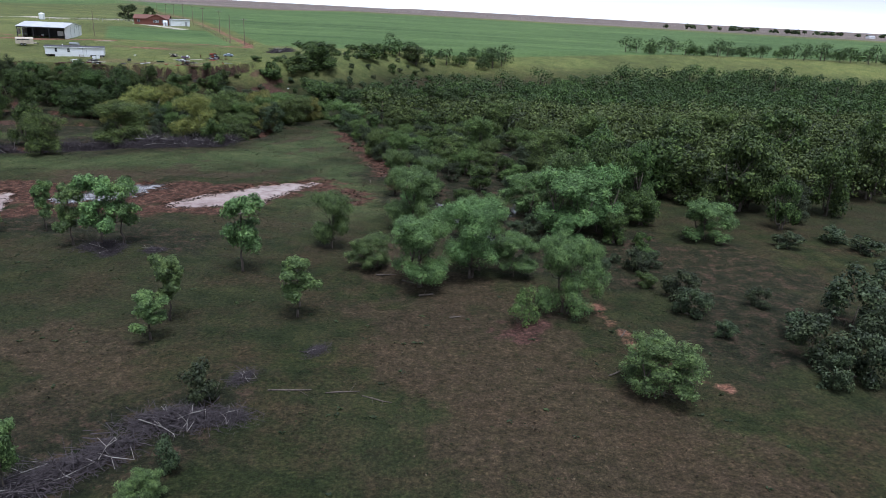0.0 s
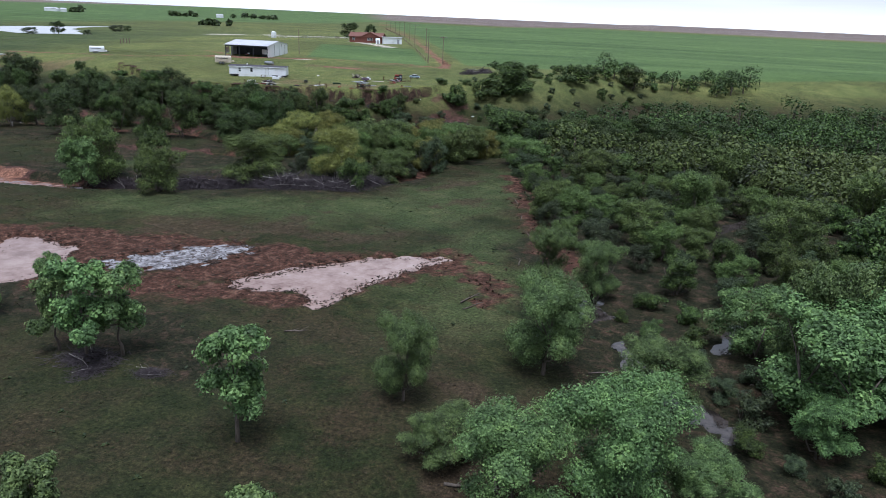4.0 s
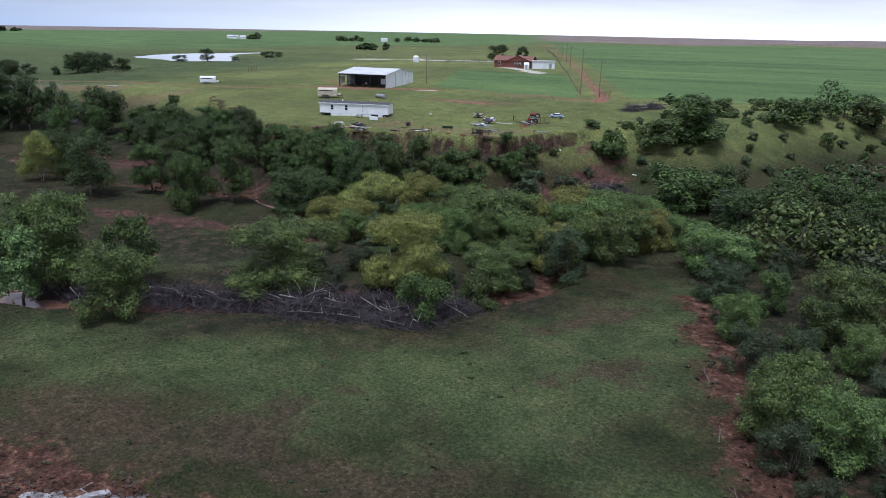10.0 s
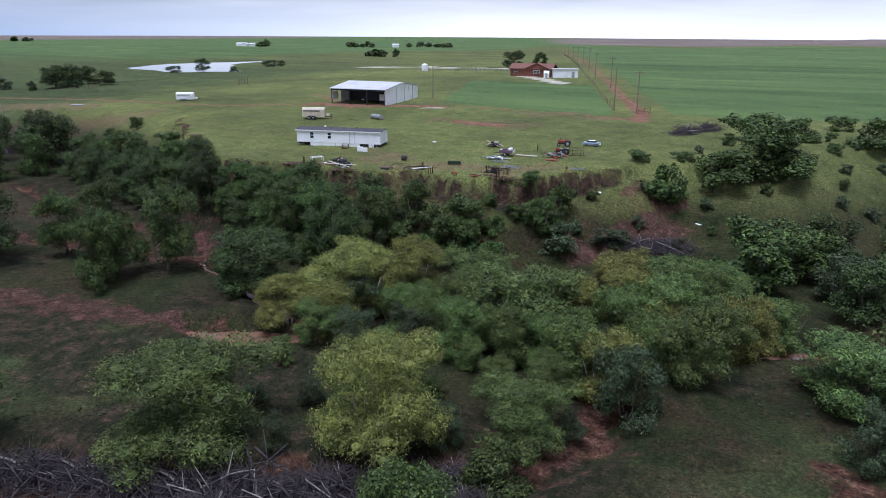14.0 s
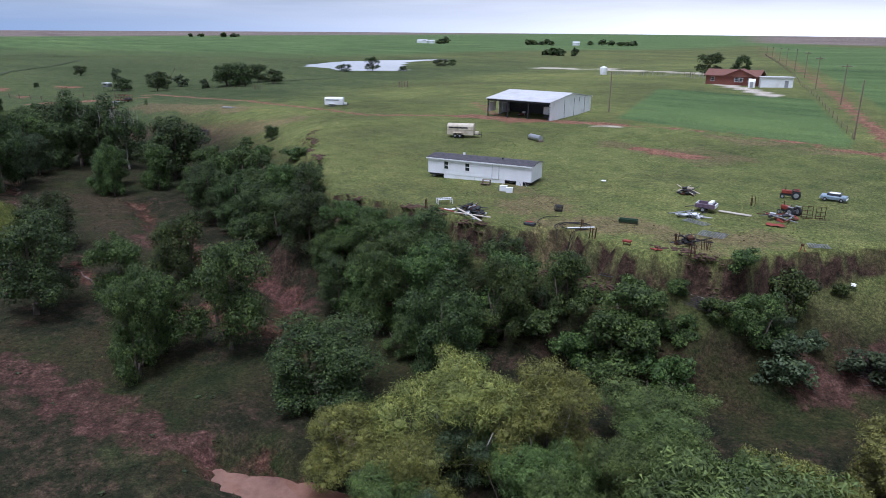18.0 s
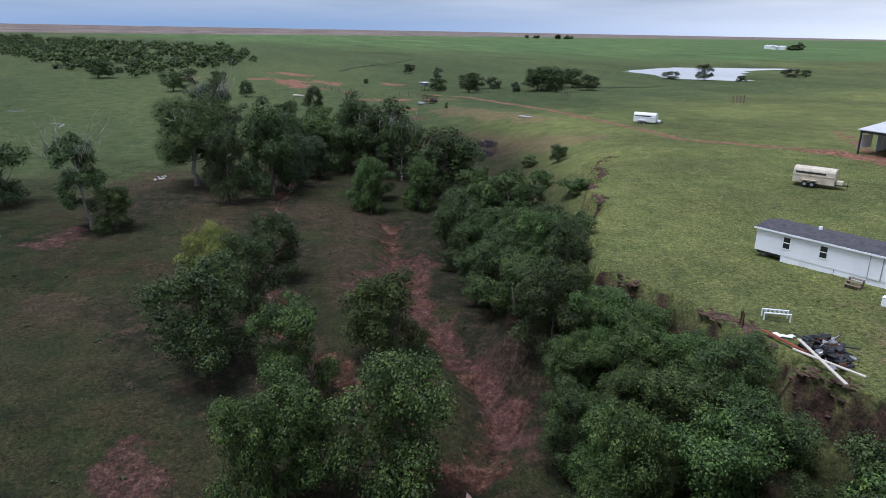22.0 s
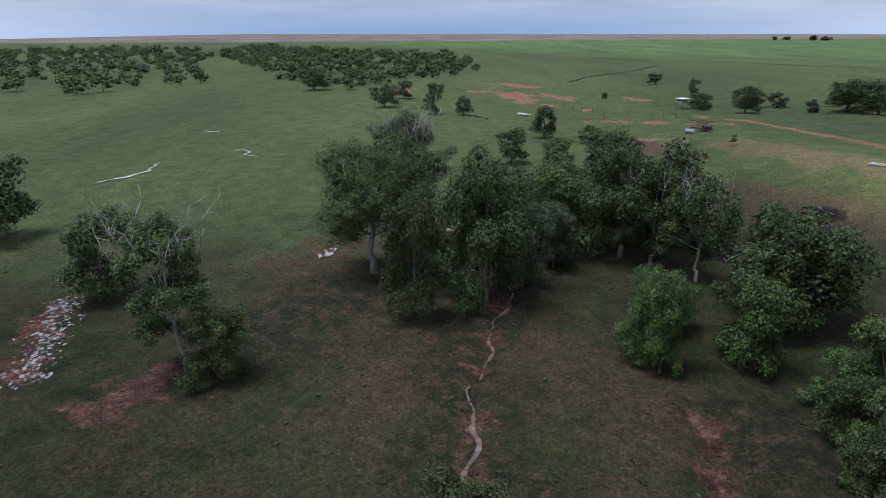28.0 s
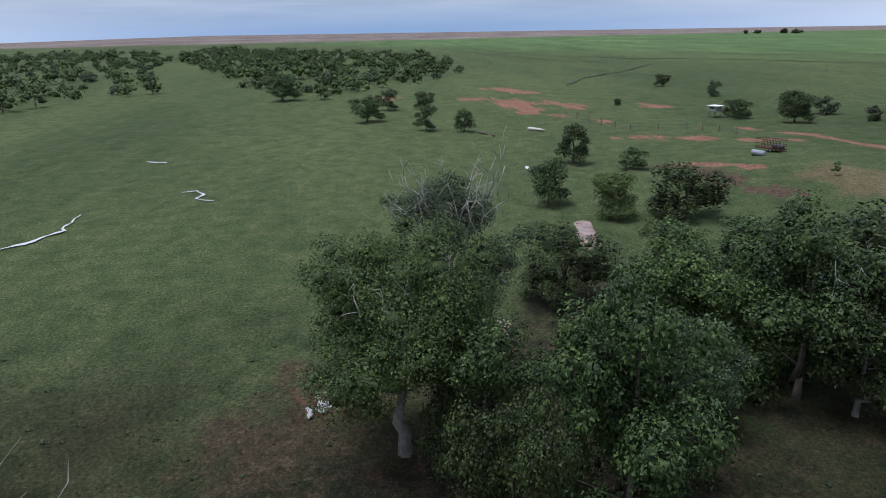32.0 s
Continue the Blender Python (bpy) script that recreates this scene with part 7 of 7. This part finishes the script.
def blades(rng, p, per, reach, height):
    """Tufts: folded blades that spread from a foot."""
    n = len(p) * per
    foot = np.repeat(p, per, 0)
    az = rng.random(n) * 2 * np.pi
    lean = 0.35 + 0.75 * rng.random(n)
    h = height * (0.5 + rng.random(n))
    r = reach * (0.5 + rng.random(n))
    d = np.stack([np.cos(az), np.sin(az), np.zeros(n)], 1)
    s = np.stack([-np.sin(az), np.cos(az), np.zeros(n)], 1)
    w = (0.30 * r)[:, None]
    mid = foot + d * (r * 0.5)[:, None] + np.array([0, 0, 1]) * (h * (1.1 - 0.4 * lean))[:, None]
    tip = foot + d * r[:, None] + np.array([0, 0, 1]) * (h * (1.0 - 0.6 * lean))[:, None]
    low = foot - np.array([0, 0, 0.05])
    return np.stack([low, mid - s * w, tip, mid + s * w], 1).reshape(-1, 3)


def turf_mat(name, *stops):
    m = Mat(name, 0.85, 0.0, 0.15)
    isl = m.node("ShaderNodeNewGeometry").outputs["Random Per Island"]
    patch = m.noise(0.18, 4.0, 0.6, world=True)
    m.color(m.mix(0.8, m.ramp(isl, *stops), m.ramp(patch, (0.3, (0.55, 0.6, 0.6)), (0.7, (1.35, 1.3, 1.2))), "MULTIPLY"))
    return m.m


TURF = turf_mat("turf", (0.0, (0.011, 0.019, 0.008)), (0.5, (0.027, 0.041, 0.016)), (0.85, (0.049, 0.059, 0.025)), (1.0, (0.083, 0.067, 0.043)))
STRAW = turf_mat("straw", (0.0, (0.022, 0.016, 0.012)), (0.5, (0.054, 0.039, 0.025)), (1.0, (0.129, 0.099, 0.068)))
UPTURF = turf_mat("upland_turf", (0.0, (0.078, 0.105, 0.034)), (0.5, (0.130, 0.152, 0.054)), (1.0, (0.215, 0.20, 0.09)))
WEEDS = leafy("weeds", (0.017, 0.030, 0.011), (0.053, 0.079, 0.028))


def bare(c):
    return np.clip(np.maximum(np.maximum(c["mud"], c["soil"]), c["pale"]), 0, 1)


def low_grass(x, y, c):
    return (1 - bare(c)) * (1 - 0.75 * c["dry"]) * (terrain(x, y) < 4.0)


rng, p = strewn(21, 90000, -205, 42, 20, 200, low_grass)
tagged(new("grass", leaf_mesh("grass", blades(rng, p, 2, 0.14, 0.06), TURF)), "short damp pasture grass in tufts", "grass", kind="stuff")
rng, p = strewn(22, 30000, -205, 42, 20, 215, lambda x, y, c: 0.9 * np.maximum(c["dry"] * 0.9, np.clip(c["mud"], 0, 1) * 0.7) * (1 - c["soil"]) * (np.minimum(chain(x, y, *POND), chain(x, y, *FAR_POOL)) > 0.2))
tagged(new("dry_grass", leaf_mesh("dry_grass", blades(rng, p, 2, 0.18, 0.09), STRAW)), "thin dry brown grass and litter", "grass", kind="stuff")
rng, p = strewn(23, 40000, -200, -25, 170, 262, lambda x, y, c: (1 - bare(c)) * (1 - c["crop"]) * ((y - bluff_y(x)) / bluff_w(x) > 0.9))
tagged(new("upland_grass", leaf_mesh("upland_grass", blades(rng, p, 2, 0.13, 0.05), UPTURF)), "yellow-green grass on the bluff top", "grass", kind="stuff")
rng, p = strewn(24, 3600, -205, 42, 20, 205, lambda x, y, c: (1 - bare(c)) * np.clip(0.35 + ripple(x, y, 17, 31), 0, 1) * (terrain(x, y) < 9.5))
tagged(new("weeds", leaf_mesh("weeds", blades(rng, p, 7, 0.27, 0.10), WEEDS)), "clumps of broad-leaved weeds in the pasture", "weeds", kind="stuff")
rng, p = strewn(25, 4500, -30, 60, 75, 185, lambda x, y, c: np.clip(c["mud"], 0, 1) * (chain(x, y, *MARSH) > 0.3) * (x > -26 + 0.0 * y))
tagged(new("swamp_litter", leaf_mesh("swamp_litter", blades(rng, p, 4, 0.26, 0.2), STRAW)), "dead stalks and litter on the swamp floor", "litter", kind="stuff")
rng, p = strewn(26, 13000, -72, -14, 86, 116, lambda x, y, c: np.clip(c["mud"], 0, 1) * np.where(chain(x, y, *WALLOW) < 1.5, 0.9,
                np.where(np.abs(chain(x, y, *POND, *FAR_POOL) + 0.1) < 0.9, 1.0, np.where(chain(x, y, *POND, *FAR_POOL) < 0, 0.03, 0.12))))
_, p2 = strewn(27, 5200, -58, -36, 82, 116, lambda x, y, c: 1.0 * (chain(x, y, *WALLOW) < 0.9))
p = np.concatenate([p, p2])
wet = chain(p[:, 0], p[:, 1], *POND, *FAR_POOL, *WALLOW) < 0.6
p[:, 2] = np.where(wet, np.maximum(p[:, 2], -0.27), p[:, 2])
clod_v = np.concatenate([q + BALL * rng.uniform(0.03, 0.16) * np.array([rng.uniform(0.7, 2.4), rng.uniform(0.7, 1.6), 0.55]) for q in p])
clods = bpy.data.meshes.new("clods")
clods.from_pydata(clod_v.tolist(), [], np.concatenate([BALL_FACES + i * len(BALL) for i in range(len(p))]).tolist())
clods.materials.append(mottled("clod", (0.03, 0.02, 0.015), (0.09, 0.055, 0.04), 3.0, 0.9))
tagged(new("clods", clods), "dark trampled clods in the wet mud", "mud clods", kind="stuff")
rng, p = strewn(28, 60000, -72, -12, 84, 116, lambda x, y, c: np.where(chain(x, y, *WALLOW) < 1.2, 0.45, sstep(1.3, 0.2, np.abs(chain(x, y, *POND, *FAR_POOL) + 0.2 + 0.5 * ripple(x, y, 3, 6)))) * np.clip(0.6 + ripple(x, y, 2.3, 4), 0.05, 1))
p[:, 2] = np.maximum(p[:, 2], -0.26)
tagged(new("shore_tufts", leaf_mesh("shore_tufts", blades(rng, p, 4, 0.13, 0.09), turf_mat("drowned_grass", (0.0, (0.018, 0.014, 0.011)), (0.7, (0.055, 0.042, 0.030)), (1.0, (0.12, 0.10, 0.08))))), "drowned dark grass along the water's edge", "grass", kind="stuff")
